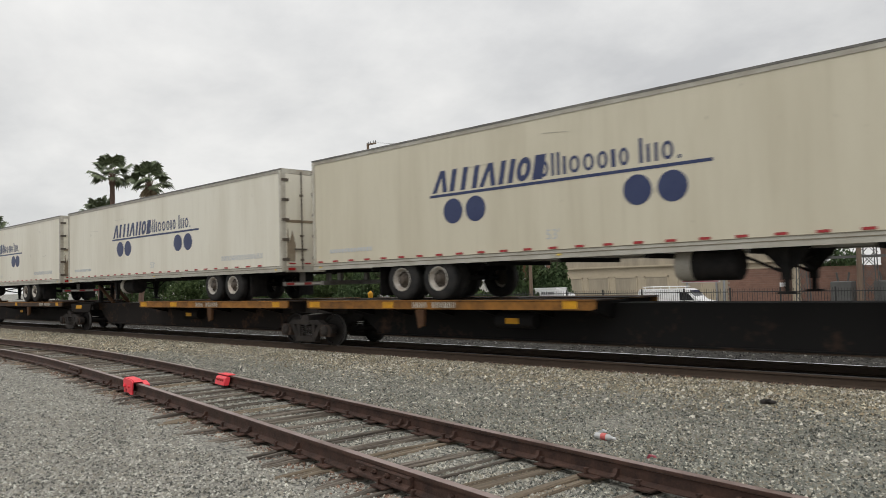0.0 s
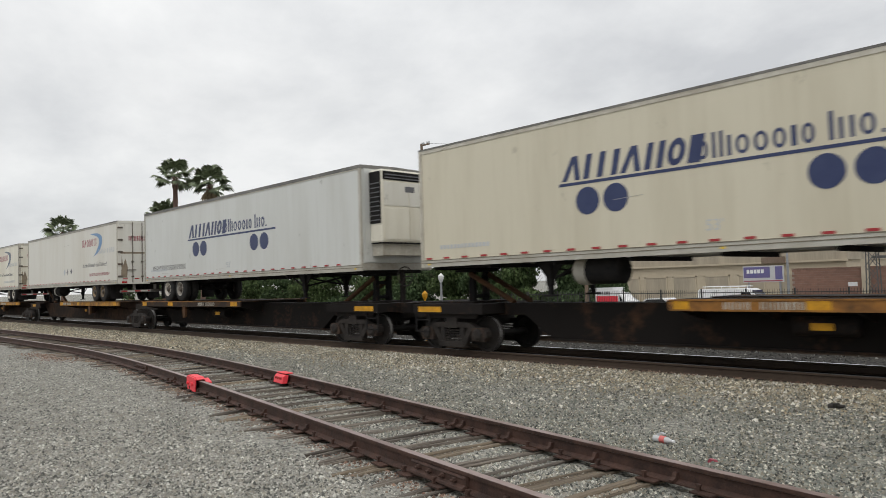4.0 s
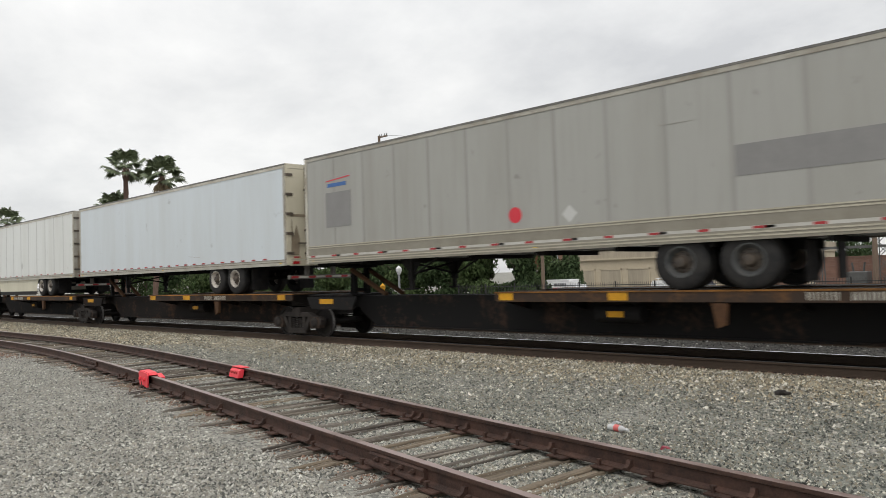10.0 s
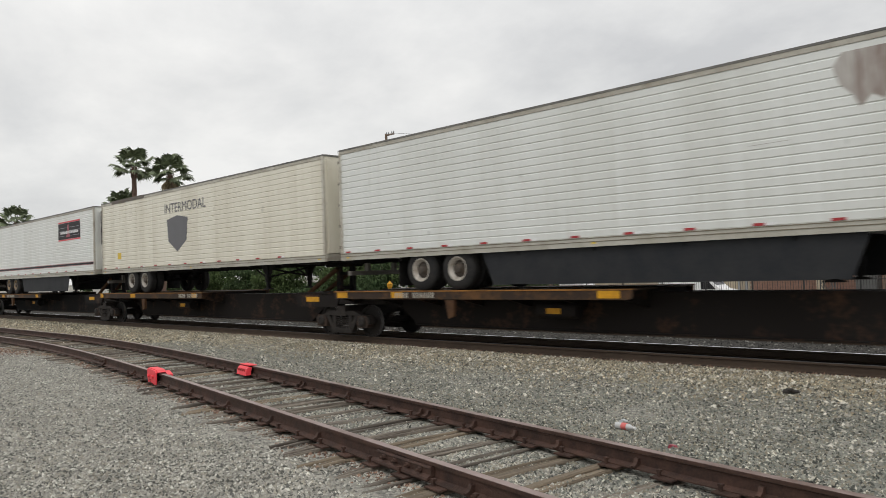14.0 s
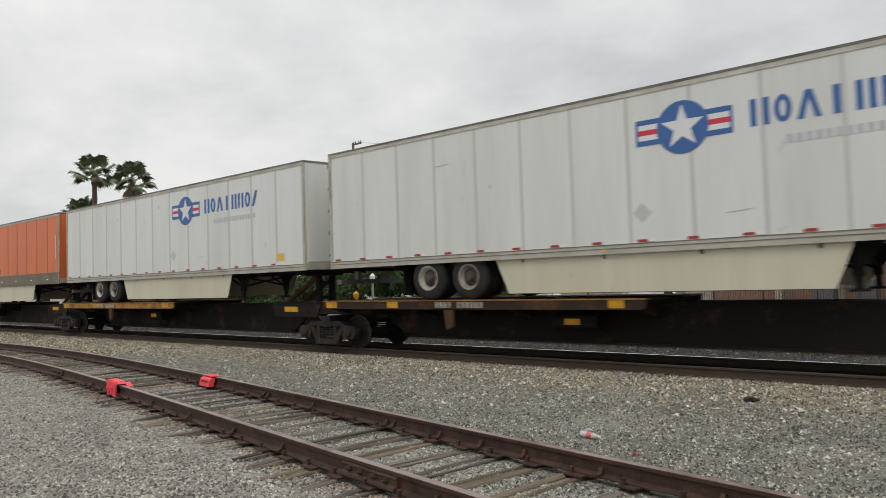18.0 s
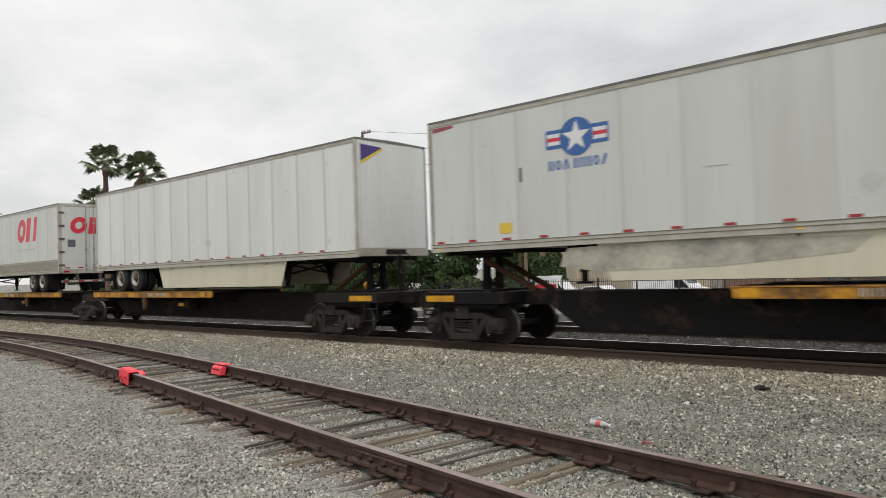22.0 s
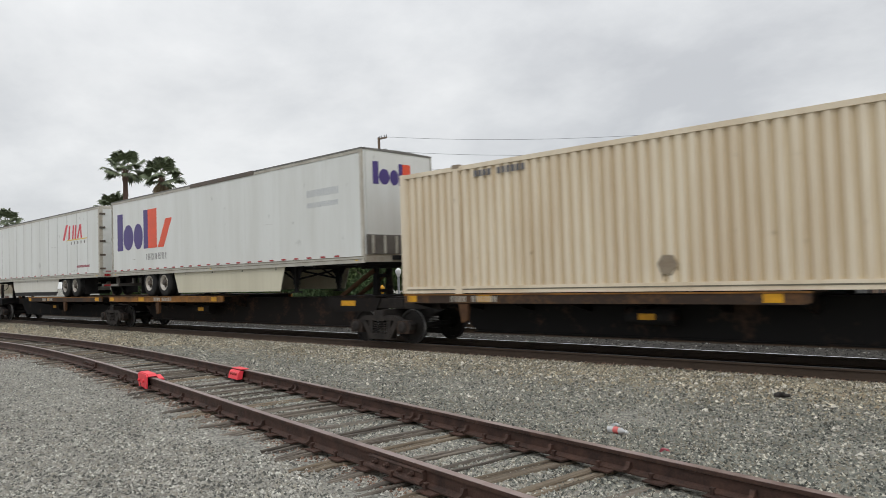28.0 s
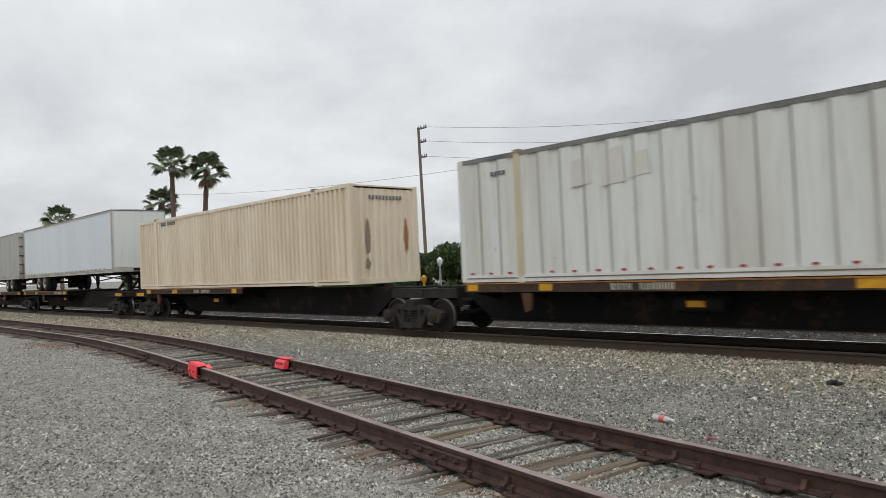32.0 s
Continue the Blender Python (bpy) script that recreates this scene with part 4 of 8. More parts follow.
def bars(parent, x, z, high, widths, gap, mat, slant=0.0, name="logo_bar", label="", y=-0.012, hollow=0.0, end=None):
    """A row of plain upright shapes, one for each sign of a word. A width may be (width, height). Small rows are one part of
    kind stuff, large ones a part for each shape. end: on the end face at that x instead of the side."""
    big = high > 0.25 and name == "logo_bar"
    bm = B()

    def put(o):
        if end is None:
            slab(bm, o, y, y + 0.006)
        else:
            slab(bm, o, end, end + 0.008, "x")
    out = None
    for w in widths:
        w, h = w if isinstance(w, tuple) else (w, high)
        if w > 0:
            cells = [(0, w)] if not hollow or w < 2.2 * hollow else [(0, hollow), (w - hollow, w)]
            for a, b in cells:
                put([(x + a, z), (x + b, z), (x + b + slant * h, z + h), (x + a + slant * h, z + h)])
            if big:
                out = part(name, bm, mat, parent, label)
                bm = B()
        x += abs(w) + gap
    if big:
        bm.free()
        return out
    return tagged(part(name, bm, mat, parent, label), kind="stuff")


def marks(parent, x, z, high, cells, gap, mat, slant=0.0, label="", end=None, stroke=0.3):
    """A row of plain shapes of a painted mark. A cell is (kind, width, height share): b upright bar, s slanted bar, o ring, d disc,
    v wedge of two strokes, n two bars, - nothing. end: on the end face at that x instead of the side."""
    for kind, w, share in cells:
        h = high * share
        k = min(stroke * high, w * 0.45)
        bm = B()

        def put(o):
            o = [(x + u + slant * v, z + v) for u, v in o]
            if end is None:
                slab(bm, o, -0.012, -0.006)
            else:
                slab(bm, o, end, end + 0.008, "x")
        if kind == "b":
            put([(0, 0), (w, 0), (w, h), (0, h)])
        elif kind == "s":
            put([(0, 0), (w * 0.42, 0), (w, h), (w * 0.58, h)])
        elif kind == "n":
            put([(0, 0), (k, 0), (k, h), (0, h)])
            put([(w - k, 0), (w, 0), (w, h), (w - k, h)])
        elif kind == "v":
            put([(0, 0), (k, 0), (w / 2, h * 0.7), (w - k, 0), (w, 0), (w / 2 + k * 0.55, h), (w / 2 - k * 0.55, h)])
        elif kind == "d":
            put([(w / 2 + w / 2 * math.cos(2 * math.pi * i / 24), h / 2 + h / 2 * math.sin(2 * math.pi * i / 24)) for i in range(24)])
        elif kind == "o":
            n = 20
            for i in range(n):
                a0, a1 = 2 * math.pi * i / n, 2 * math.pi * (i + 1) / n
                put([(w / 2 + (w / 2 - q) * math.cos(p), h / 2 + (h / 2 - q) * math.sin(p)) for p, q in ((a0, 0), (a1, 0), (a1, k * 0.9), (a0, k * 0.9))])
            bmesh.ops.remove_doubles(bm, verts=bm.verts, dist=0.0002)
        if kind == "-":
            bm.free()
        else:
            part("logo_shape", bm, mat, parent, label)
        x += w + gap


def disc(parent, x, z, r, mat, name="decal_disc", label="", y=-0.012, n=28):
    return decal(parent, [(x + r * math.cos(2 * math.pi * i / n), z + r * math.sin(2 * math.pi * i / n)) for i in range(n)], mat, name, label, y)


def text(parent, words, x, z, size, mat, y=-0.008, name="lettering"):
    cu = bpy.data.curves.new(name, "FONT")
    cu.body, cu.size, cu.extrude = words, size, 0.002
    cu.materials.append(mat)
    ob = new(name, cu)
    ob.parent = parent
    ob.matrix_basis = pose(x, y, z, 90)
    return ob


def tyre_mesh():
    return lathe(B(), [(0.0, 0.28), (0.0, 0.4), (0.03, 0.48), (0.06, 0.505), (0.11, 0.505), (0.11, 0.49), (0.12, 0.49), (0.12, 0.505), (0.22, 0.505), (0.26, 0.47), (0.27, 0.3)], (0, 0, 0), "y", 28, True)


def rim_mesh():
    return lathe(B(), [(-0.006, 0.286), (-0.006, 0.262), (0.06, 0.225), (0.09, 0.2), (0.1, 0.21), (0.02, 0.286)], (0, 0, 0), "y", 24, True)


def hub_mesh():
    return lathe(B(), [(0.1, 0.2), (0.085, 0.13), (0.03, 0.11), (-0.02, 0.085), (-0.03, 0.0)], (0, 0, 0), "y", 20)


def wheel(parent, x, near, rim):
    """Dual wheel; the outer face looks to the near or the far side."""
    w = part("wheel", shared("tyre", tyre_mesh, TYRE, True), None, parent, "dusty black tyre")
    w.matrix_basis = pose(x, 0.04, 0.5) if near else pose(x, WIDE - 0.04, 0.5, 0, 0, 180)
    r = part("rim", shared("rim_" + rim.name, rim_mesh, rim, True), None, w)
    part("hub", shared("hub", hub_mesh, HUBDARK, True), None, w, "brown greasy hub")
    if not near:
        return w
    nut = shared("wheel_nuts", lambda: [lathe(bm, [(0.02, 0.014), (0.045, 0.014)], (0.17 * math.cos(i * math.pi / 4), 0.05, 0.17 * math.sin(i * math.pi / 4)), "y", 6) for bm in [B()] for i in range(8)][-1], CHASSIS)
    tagged(part("wheel_nuts", nut, None, w), kind="stuff")
    part("inner_tyre", shared("tyre", tyre_mesh, TYRE, True), None, w, at=(0, 0.31, 0))
    return w


def underframe(t, rear, rim, slide=0.0, skirt=None, tank=False, skirt_end=4.4, skirt_gap=0.85, rubber=False):
    """Running gear, landing legs and side skirts. rear: 'L' or 'R'."""
    f = (lambda u: u) if rear == "L" else (lambda u: LONG - u)
    def span(a, b):
        return sorted((f(a), f(b)))
    ax = [2.3 + slide, 3.5 + slide]
    for a in ax:
        for near in (True, False):
            wheel(t, f(a), near, rim)
        part("axle", tube(B(), (f(a), 0.3, 0.5), (f(a), WIDE - 0.3, 0.5), 0.065), CHASSIS, t)
    x0, x1 = span(ax[0] - 0.7, ax[1] + 0.7)
    bm = B()
    for y in (0.78, WIDE - 0.88):
        box(bm, x0, x1, y, y + 0.1, 0.66, 0.84)
        for a in ax:
            slab(bm, [(f(a) - 0.12, 0.45), (f(a) + 0.12, 0.45), (f(a) + 0.3, 0.75), (f(a) - 0.3, 0.75)], y + 0.02, y + 0.08)
    part("suspension_slider", bm, CHASSIS, t)
    cross = shared("floor_crossmember", lambda: box(B(), -0.03, 0.03, 0.06, WIDE - 0.06, 0.75, 0.845), CHASSIS)
    for i in range(9):
        part("floor_crossmember", cross, None, t, at=(0.4 + (LONG - 0.8) * i / 8, 0, 0))
    for y in (0.25, WIDE - 0.55):
        xa, xb = span(ax[0] - 0.88, ax[0] - 0.86)
        part("mud_flap", box(B(), xa, xb, y - 0.12, y + 0.45, 0.12, 0.78), CHASSIS, t)
    # rear bumper guard
    xa, xb = span(0.06, 0.2)
    bm = box(B(), xa, xb, 0.15, WIDE - 0.15, 0.42, 0.54)
    for y in (0.75, WIDE - 0.85):
        box(bm, xa, xb, y, y + 0.1, 0.5, 0.84)
    part("bumper_guard", bm, GUARD, t, "dirty under-ride guard")
    gx = xa - 0.006 if rear == "L" else xb
    part("guard_tape", shared("guard_tape", lambda: box(B(), 0, 0.004, 0.19, WIDE - 0.19, 0.45, 0.51), FADEDTAPE), None, t, at=(gx + (0.002 if rear == "L" else 0), 0, 0))
    mark = shared("guard_reflector", lambda: box(B(), 0, 0.006, 0, 0.26, 0.449, 0.511), RED)
    for i in range(4):
        part("guard_reflector", mark, None, t, at=(gx, 0.19 + i * 0.62, 0))
    # landing legs with feet and braces
    lx = f(LONG - 3.7)
    for y in (0.42, WIDE - 0.57):
        leg = part("landing_leg", box(box(B(), lx - 0.075, lx + 0.075, y, y + 0.15, 0.3, 0.84, 0.012), lx - 0.05, lx + 0.05, y + 0.025, y + 0.125, 0.1, 0.32), CHASSIS, t)
        part("foot", slab(B(), [(lx - 0.16, 0.06), (lx + 0.16, 0.06), (lx + 0.13, 0.1), (lx - 0.13, 0.1)], y - 0.03, y + 0.18), CHASSIS, leg)
        part("leg_gusset", slab(B(), [(lx - 0.09, 0.46), (lx + 0.09, 0.46), (lx + 0.42, 0.845), (lx - 0.42, 0.845)], y + 0.06, y + 0.09), CHASSIS, leg)
    bm = tube(B(), (lx, 0.5, 0.45), (lx, WIDE - 0.5, 0.74), 0.03, n=6)
    tube(bm, (lx, 0.5, 0.74), (lx, WIDE - 0.5, 0.45), 0.03, n=6)
    for y in (0.5, WIDE - 0.5):
        tube(bm, (lx, y, 0.4), (f(LONG - 4.6), y, 0.82), 0.028, n=6)
    part("leg_brace", bm, CHASSIS, t)
    part("kingpin_plate", slab(B(), [(f(LONG - 0.25), 0.79), (f(LONG - 1.8), 0.79), (f(LONG - 2.1), 0.85), (f(LONG - 0.1), 0.85)], 0.35, WIDE - 0.35), CHASSIS, t)
    if tank:
        tx = min(f(LONG - 4.4), f(LONG - 5.6))
        tk = part("fuel_tank", lathe(B(), [(0.36, 0.29), (1.14, 0.29), (1.18, 0.24), (1.2, 0.1)], (tx, 0.55, 0.6), "x", 20), CHASSIS, t, smooth=True)
        part("tank_head", lathe(B(), [(0.0, 0.1), (0.03, 0.25), (0.1, 0.3), (0.36, 0.3)], (tx, 0.55, 0.6), "x", 20), TANKGREY, tk, "pale dusty tank end", smooth=True)
    if skirt:
        a, b = f(ax[1] + skirt_gap), f(LONG - skirt_end)
        lean = 0.35 if rear == "L" else -0.35
        low = 0.25 if rubber else 0.12
        for y in (0.06, WIDE - 0.075):
            part("side_skirt", slab(B(), [(a - lean * 0.3, 0.84), (b + lean, 0.84), (b + lean * 0.2, low), (a + lean * 0.6, low)], y, y + 0.015), skirt, t, "ivory side skirt" if skirt is SKIRT else "dark side skirt")
            if rubber:
                part("rubber_edge", slab(B(), [(a, 0.25), (b + lean * 0.25, 0.25), (b + lean * 0.1, 0.07), (a + lean * 0.8, 0.07)], y + 0.002, y + 0.012), TYRE, t, "black rubber lower edge")


def rail_of(skin):
    return DIRTY_FRAME if skin is not ORANGE else ALU_TAN


def doors(t, rear, skin):
    """Swing doors with lock rods, handles and hinges on the rear end."""
    x = 0 if rear == "L" else LONG
    s = -1 if rear == "L" else 1
    def bx(bm, d0, d1, y0, y1, z0, z1):
        return box(bm, *sorted((x + s * d0, x + s * d1)), y0, y1, z0, z1)
    for y0, y1 in ((0.12, WIDE / 2 - 0.01), (WIDE / 2 + 0.01, WIDE - 0.12)):
        d = part("door", bx(B(), 0.0, 0.03, y0, y1, BODY_LOW + 0.16, BODY_TOP - 0.14), skin, t)
        clean = skin in (WHITE, DULLWHITE, BLUEWHITE)
        for ry in ((y1 - 0.16,) if clean else (y0 + 0.55, y1 - 0.16)) if y0 < 1 else ((y0 + 0.16,) if clean else (y0 + 0.16, y1 - 0.55)):
            bm = tube(B(), (x + s * 0.06, ry, BODY_LOW + 0.05), (x + s * 0.06, ry, BODY_TOP - 0.06), 0.019, n=8)
            for z in (BODY_LOW + 0.3, BODY_LOW + 1.0, BODY_LOW + 2.2):
                bx(bm, 0.03, 0.075, ry - 0.05, ry + 0.05, z, z + 0.06)
            part("lock_rod", bm, GALV if clean else ROD, d)
        hy = y0 if y0 < 1 else y1
        hinge = shared("hinge" + rear, lambda: box(B(), *sorted((s * 0.02, s * 0.06)), -0.13, 0.1, 0, 0.08), ROD)
        for i in range(5):
            part("hinge", hinge, None, d, at=(x, hy, BODY_LOW + 0.3 + i * 0.58))
        mark = shared("door_reflector" + rear, lambda: box(B(), *sorted((s * 0.03, s * 0.036)), 0, 0.22, 0, 0.045), RED)
        for i in range(2):
            part("door_reflector", mark, None, d, at=(x, y0 + 0.1 + i * 0.55, BODY_LOW + 0.2))
        if skin in (WHITE, DULLWHITE, BLUEWHITE):
            continue
        part("door_band", bx(B(), 0.03, 0.037, y0, y1, BODY_LOW + 1.42, BODY_LOW + 1.5), STAIN, d, "grimy handle band")
        part("door_stain", slab(B(), [(v, BODY_LOW + w) for v, w in ((y0 + 0.02, 0.3), (y0 + 0.3, 0.27), (y0 + 0.34, 0.75), (y0 + 0.22, 1.2), (y0 + 0.12, 0.85), (y0 + 0.05, 1.35))], *sorted((x + s * 0.0305, x + s * 0.0335)), "x"), STAIN, d, "brown rust stain")
        part("lock_handle", bx(B(), 0.05, 0.085, (y0 + y1) / 2 - 0.3, (y0 + y1) / 2 + 0.12, BODY_LOW + 0.62, BODY_LOW + 0.66), ROD, d)
    fr = bx(B(), -0.02, 0.035, 0, 0.12, BODY_LOW, BODY_TOP)
    bx(fr, -0.02, 0.035, WIDE - 0.12, WIDE, BODY_LOW, BODY_TOP)
    bx(fr, -0.02, 0.035, 0.12, WIDE - 0.12, BODY_TOP - 0.13, BODY_TOP)
    bx(fr, -0.02, 0.06, 0.12, WIDE - 0.12, BODY_LOW - 0.03, BODY_LOW + 0.15)
    part("door_frame", fr, skin if skin in (CREAM, OFFWHITE) else rail_of(skin), t)
    for y in (0.16, WIDE - 0.4):
        part("tail_lamp", bx(B(), 0.06, 0.08, y, y + 0.24, BODY_LOW + 0.02, BODY_LOW + 0.1), LAMPRED, t)


def nose_box(t, side, skin, reefer=False):
    """Smooth front wall, or one with a refrigeration unit."""
    x, s = (0, -1) if side == "L" else (LONG, 1)
    def bx(bm, d0, d1, y0, y1, z0, z1, bev=0.0):
        return box(bm, *sorted((x + s * d0, x + s * d1)), y0, y1, z0, z1, bev)
    part("front_panel", bx(B(), 0.0, 0.02, 0.1, WIDE - 0.1, BODY_LOW + 0.22, BODY_TOP - 0.1), skin, t)
    part("front_sill", bx(B(), 0.0, 0.035, 0.02, WIDE - 0.02, BODY_LOW, BODY_LOW + 0.2), DIRTY_FRAME, t)
    if reefer:
        u = part("reefer_unit", bx(B(), 0.02, 0.56, 0.28, WIDE - 0.28, BODY_LOW + 0.75, BODY_TOP - 0.16, 0.06), PALECREAM, t, "grimy white refrigeration unit")
        part("grille", bx(B(), 0.56, 0.575, 0.34, WIDE - 0.34, BODY_TOP - 0.46, BODY_TOP - 0.22), CHASSIS, u, "black louvred grille")
        sg = part("side_grille", bx(B(), 0.05, 0.53, 0.262, 0.28, BODY_LOW + 1.3, BODY_TOP - 0.22), CHASSIS, u, "black louvred side grille")
        slat = shared("side_louvre" + side, lambda: bx(B(), 0.07, 0.51, 0.252, 0.262, 0, 0.03), DARKGREY)
        for i in range(9):
            part("louvre", slat, None, sg, at=(0, 0, BODY_LOW + 1.38 + i * 0.13))
        for i in range(2):
            z = BODY_TOP - 0.42 + i * 0.09
            part("louvre", bx(B(), 0.575, 0.59, 0.4, WIDE - 0.4, z, z + 0.03), DARKGREY, u)
        part("lower_guard", bx(B(), 0.02, 0.48, 0.36, WIDE - 0.36, BODY_LOW + 0.4, BODY_LOW + 0.73), DIRTY_FRAME, u)
        part("sill_line", bx(B(), 0.1, 0.58, 0.27, WIDE - 0.27, BODY_LOW + 0.73, BODY_LOW + 0.765), CHASSIS, u)
        for y0, y1 in ((0.38, WIDE / 2 - 0.02), (WIDE / 2 + 0.02, WIDE - 0.38)):
            part("access_door", bx(B(), 0.56, 0.574, y0, y1, BODY_LOW + 0.85, BODY_LOW + 1.75), PALECREAM, u, "grimy access door")
            part("upper_panel", bx(B(), 0.56, 0.57, y0, y1, BODY_LOW + 1.8, BODY_TOP - 0.52), OFFWHITE, u)
        part("maker_plate", bx(B(), 0.57, 0.576, 1.15, 1.5, BODY_TOP - 0.78, BODY_TOP - 0.62), DARKGREY, u)
    else:
        part("hose_connectors", bx(B(), 0.035, 0.09, WIDE / 2 - 0.35, WIDE / 2 + 0.35, BODY_LOW + 0.05, BODY_LOW + 0.17), CHASSIS, t)


def panel_mesh(w, high, style):
    bm = B()
    if style == "ribbed":
        n = 17
        pts = [(0.0, 0.0)]
        for i in range(n):
            z = high * i / n
            pts += [(0.0, z + 0.004), (-0.012, z + 0.018), (-0.012, z + high / n - 0.02), (0.0, z + high / n - 0.004)]
        pts += [(0.0, high), (0.02, high), (0.02, 0.0)]
        return slab(bm, [(y, z) for y, z in pts], 0.0, w, "x")
    box(bm, 0.006, w - 0.006, -0.006, 0.006, 0, high)
    return bm


def trailer(name, label, skin, rear, style="plain", rim=RIM, skirt=None, slide=0.0, reefer=False, tank=False, rail=ALU, low_band=0.16, nose_skin=None, reflect=None, panels=13, skirt_end=4.4, skirt_gap=0.85, edge=0.045, rubber=False, door_skin=None):
    """A 53 foot semitrailer; origin at the near lower corner of its left end, on the deck."""
    t = thing(name, label, "semitrailer", group="trailers on the train")
    core = box(B(), 0.01, LONG - 0.01, 0.012, WIDE - 0.012, BODY_LOW + 0.01, BODY_TOP - 0.03)
    part("body", core, skin, t)
    roof = slab(B(), [(-0.026, BODY_TOP - edge), (-0.026, BODY_TOP - 0.002), (WIDE / 2, BODY_TOP + 0.03), (WIDE + 0.026, BODY_TOP - 0.002), (WIDE + 0.026, BODY_TOP - edge)], -0.01, LONG + 0.01, "x")
    part("roof", roof, ROOF, t, "dark weathered roof sheet")
    for y in (-0.02, WIDE - 0.02):
        part("top_rail", box(B(), 0, LONG, y, y + 0.04, BODY_TOP - 0.13, BODY_TOP - edge - 0.002), DIRTY_FRAME, t)
        part("bottom_rail", box(B(), 0, LONG, y - 0.004, y + 0.044, BODY_LOW - 0.02, BODY_LOW + low_band), rail, t)
        for zr in ((BODY_LOW + low_band - 0.018, BODY_LOW + low_band * 0.45) if low_band < 0.3 else (BODY_LOW + low_band - 0.028, BODY_LOW + low_band - 0.08, BODY_LOW + 0.09, BODY_LOW + 0.03)):
            yy = y - 0.012 if y < 1 else y + 0.044
            part("rub_ridge", box(B(), 0, LONG, yy, yy + 0.008, zr, zr + (0.016 if low_band < 0.3 else 0.026)), RIDGE if low_band < 0.3 or skin is ORANGE else RIDGE_LIGHT, t)
        for x in (0, LONG - 0.09):
            part("corner_post", box(B(), x, x + 0.09, y - 0.006, y + 0.046, BODY_LOW - 0.02, BODY_TOP - edge - 0.002), DIRTY_FRAME, t)
    z0, z1 = BODY_LOW + low_band, BODY_TOP - 0.13
    pitch = (LONG - 0.18) / panels
    if style == "plain":   # one seamless sheet
        panels = 1
    w = (LONG - 0.18) / panels
    key = "panel_%s_%s_%.2f_%.2f_%d" % (skin.name, style, z0, z1, panels)
    me = shared(key, lambda: panel_mesh(w, z1 - z0, style), skin)
    post = shared("side_post_%.2f_%s" % (z1 - z0, skin.name), lambda: box(B(), -0.035, 0.035, -0.011, -0.003, 0, z1 - z0), SEAM_ORANGE if skin is ORANGE else SEAM if skin is not GREY else SEAM_GREY)
    for i in range(panels):
        part("side_panel", me, None, t, at=(0.09 + i * w, 0, z0))
        if style == "posts" and i:
            part("side_post", post, None, t, at=(0.09 + i * w, 0, z0))
    red = shared("red_mark", lambda: box(B(), 0, 0.2, -0.014, -0.004, 0, 0.045), RED)
    pale = shared("pale_mark", lambda: box(B(), 0.2, 0.36, -0.013, -0.004, 0, 0.045), SILVERTAPE)
    step = pitch * (0.52 if style == "plain" else 0.78 if style == "posts" else 1.0)
    for i in range(int((LONG - 0.5) / step)):
        at = (0.2 + i * step, -0.012, (reflect if reflect is not None else z0 + 0.012))
        part("reflector", red, None, t, at=at)
        if style != "plain" and skin is not DULLWHITE and i % 2:
            part("pale_reflector", pale, None, t, at=at)
    rng = random.Random(label)
    for i in range(2):
        x, z, n = rng.uniform(0.6, LONG - 1.6), rng.uniform(z0 + 0.1, z1 - 0.3), rng.uniform(0.15, 0.9)
        up = rng.uniform(-0.06, 0.06)
        part("scratch", slab(B(), [(x, z), (x + n, z + up), (x + n, z + up + 0.006), (x, z + 0.007)], -0.0135, -0.0065), SEAM_DARK if skin is not ORANGE else SEAM_ORANGE, t)
    if style == "posts":
        x, z = LONG * 0.53 + rng.uniform(-0.1, 0.6), 1.55
        part("placard_holder", slab(B(), [(x - 0.18, z), (x, z - 0.18), (x + 0.18, z), (x, z + 0.18)], -0.0125, -0.006), SEAM if skin is not ORANGE else STAIN, t, "diamond placard holder")
    underframe(t, rear, rim, slide, skirt, tank, skirt_end, skirt_gap, rubber)
    doors(t, rear, door_skin or skin)
    nose_box(t, "R" if rear == "L" else "L", nose_skin or skin, reefer)
    lamp = shared("marker_lamp", lambda: box(B(), 0, 0.09, -0.03, -0.012, -0.02, 0.02), YELLOWTAG)
    for x in (0.25, LONG / 2, LONG - 0.34):
        part("marker_lamp", lamp, None, t, at=(x, 0, BODY_LOW + 0.05))
    return t


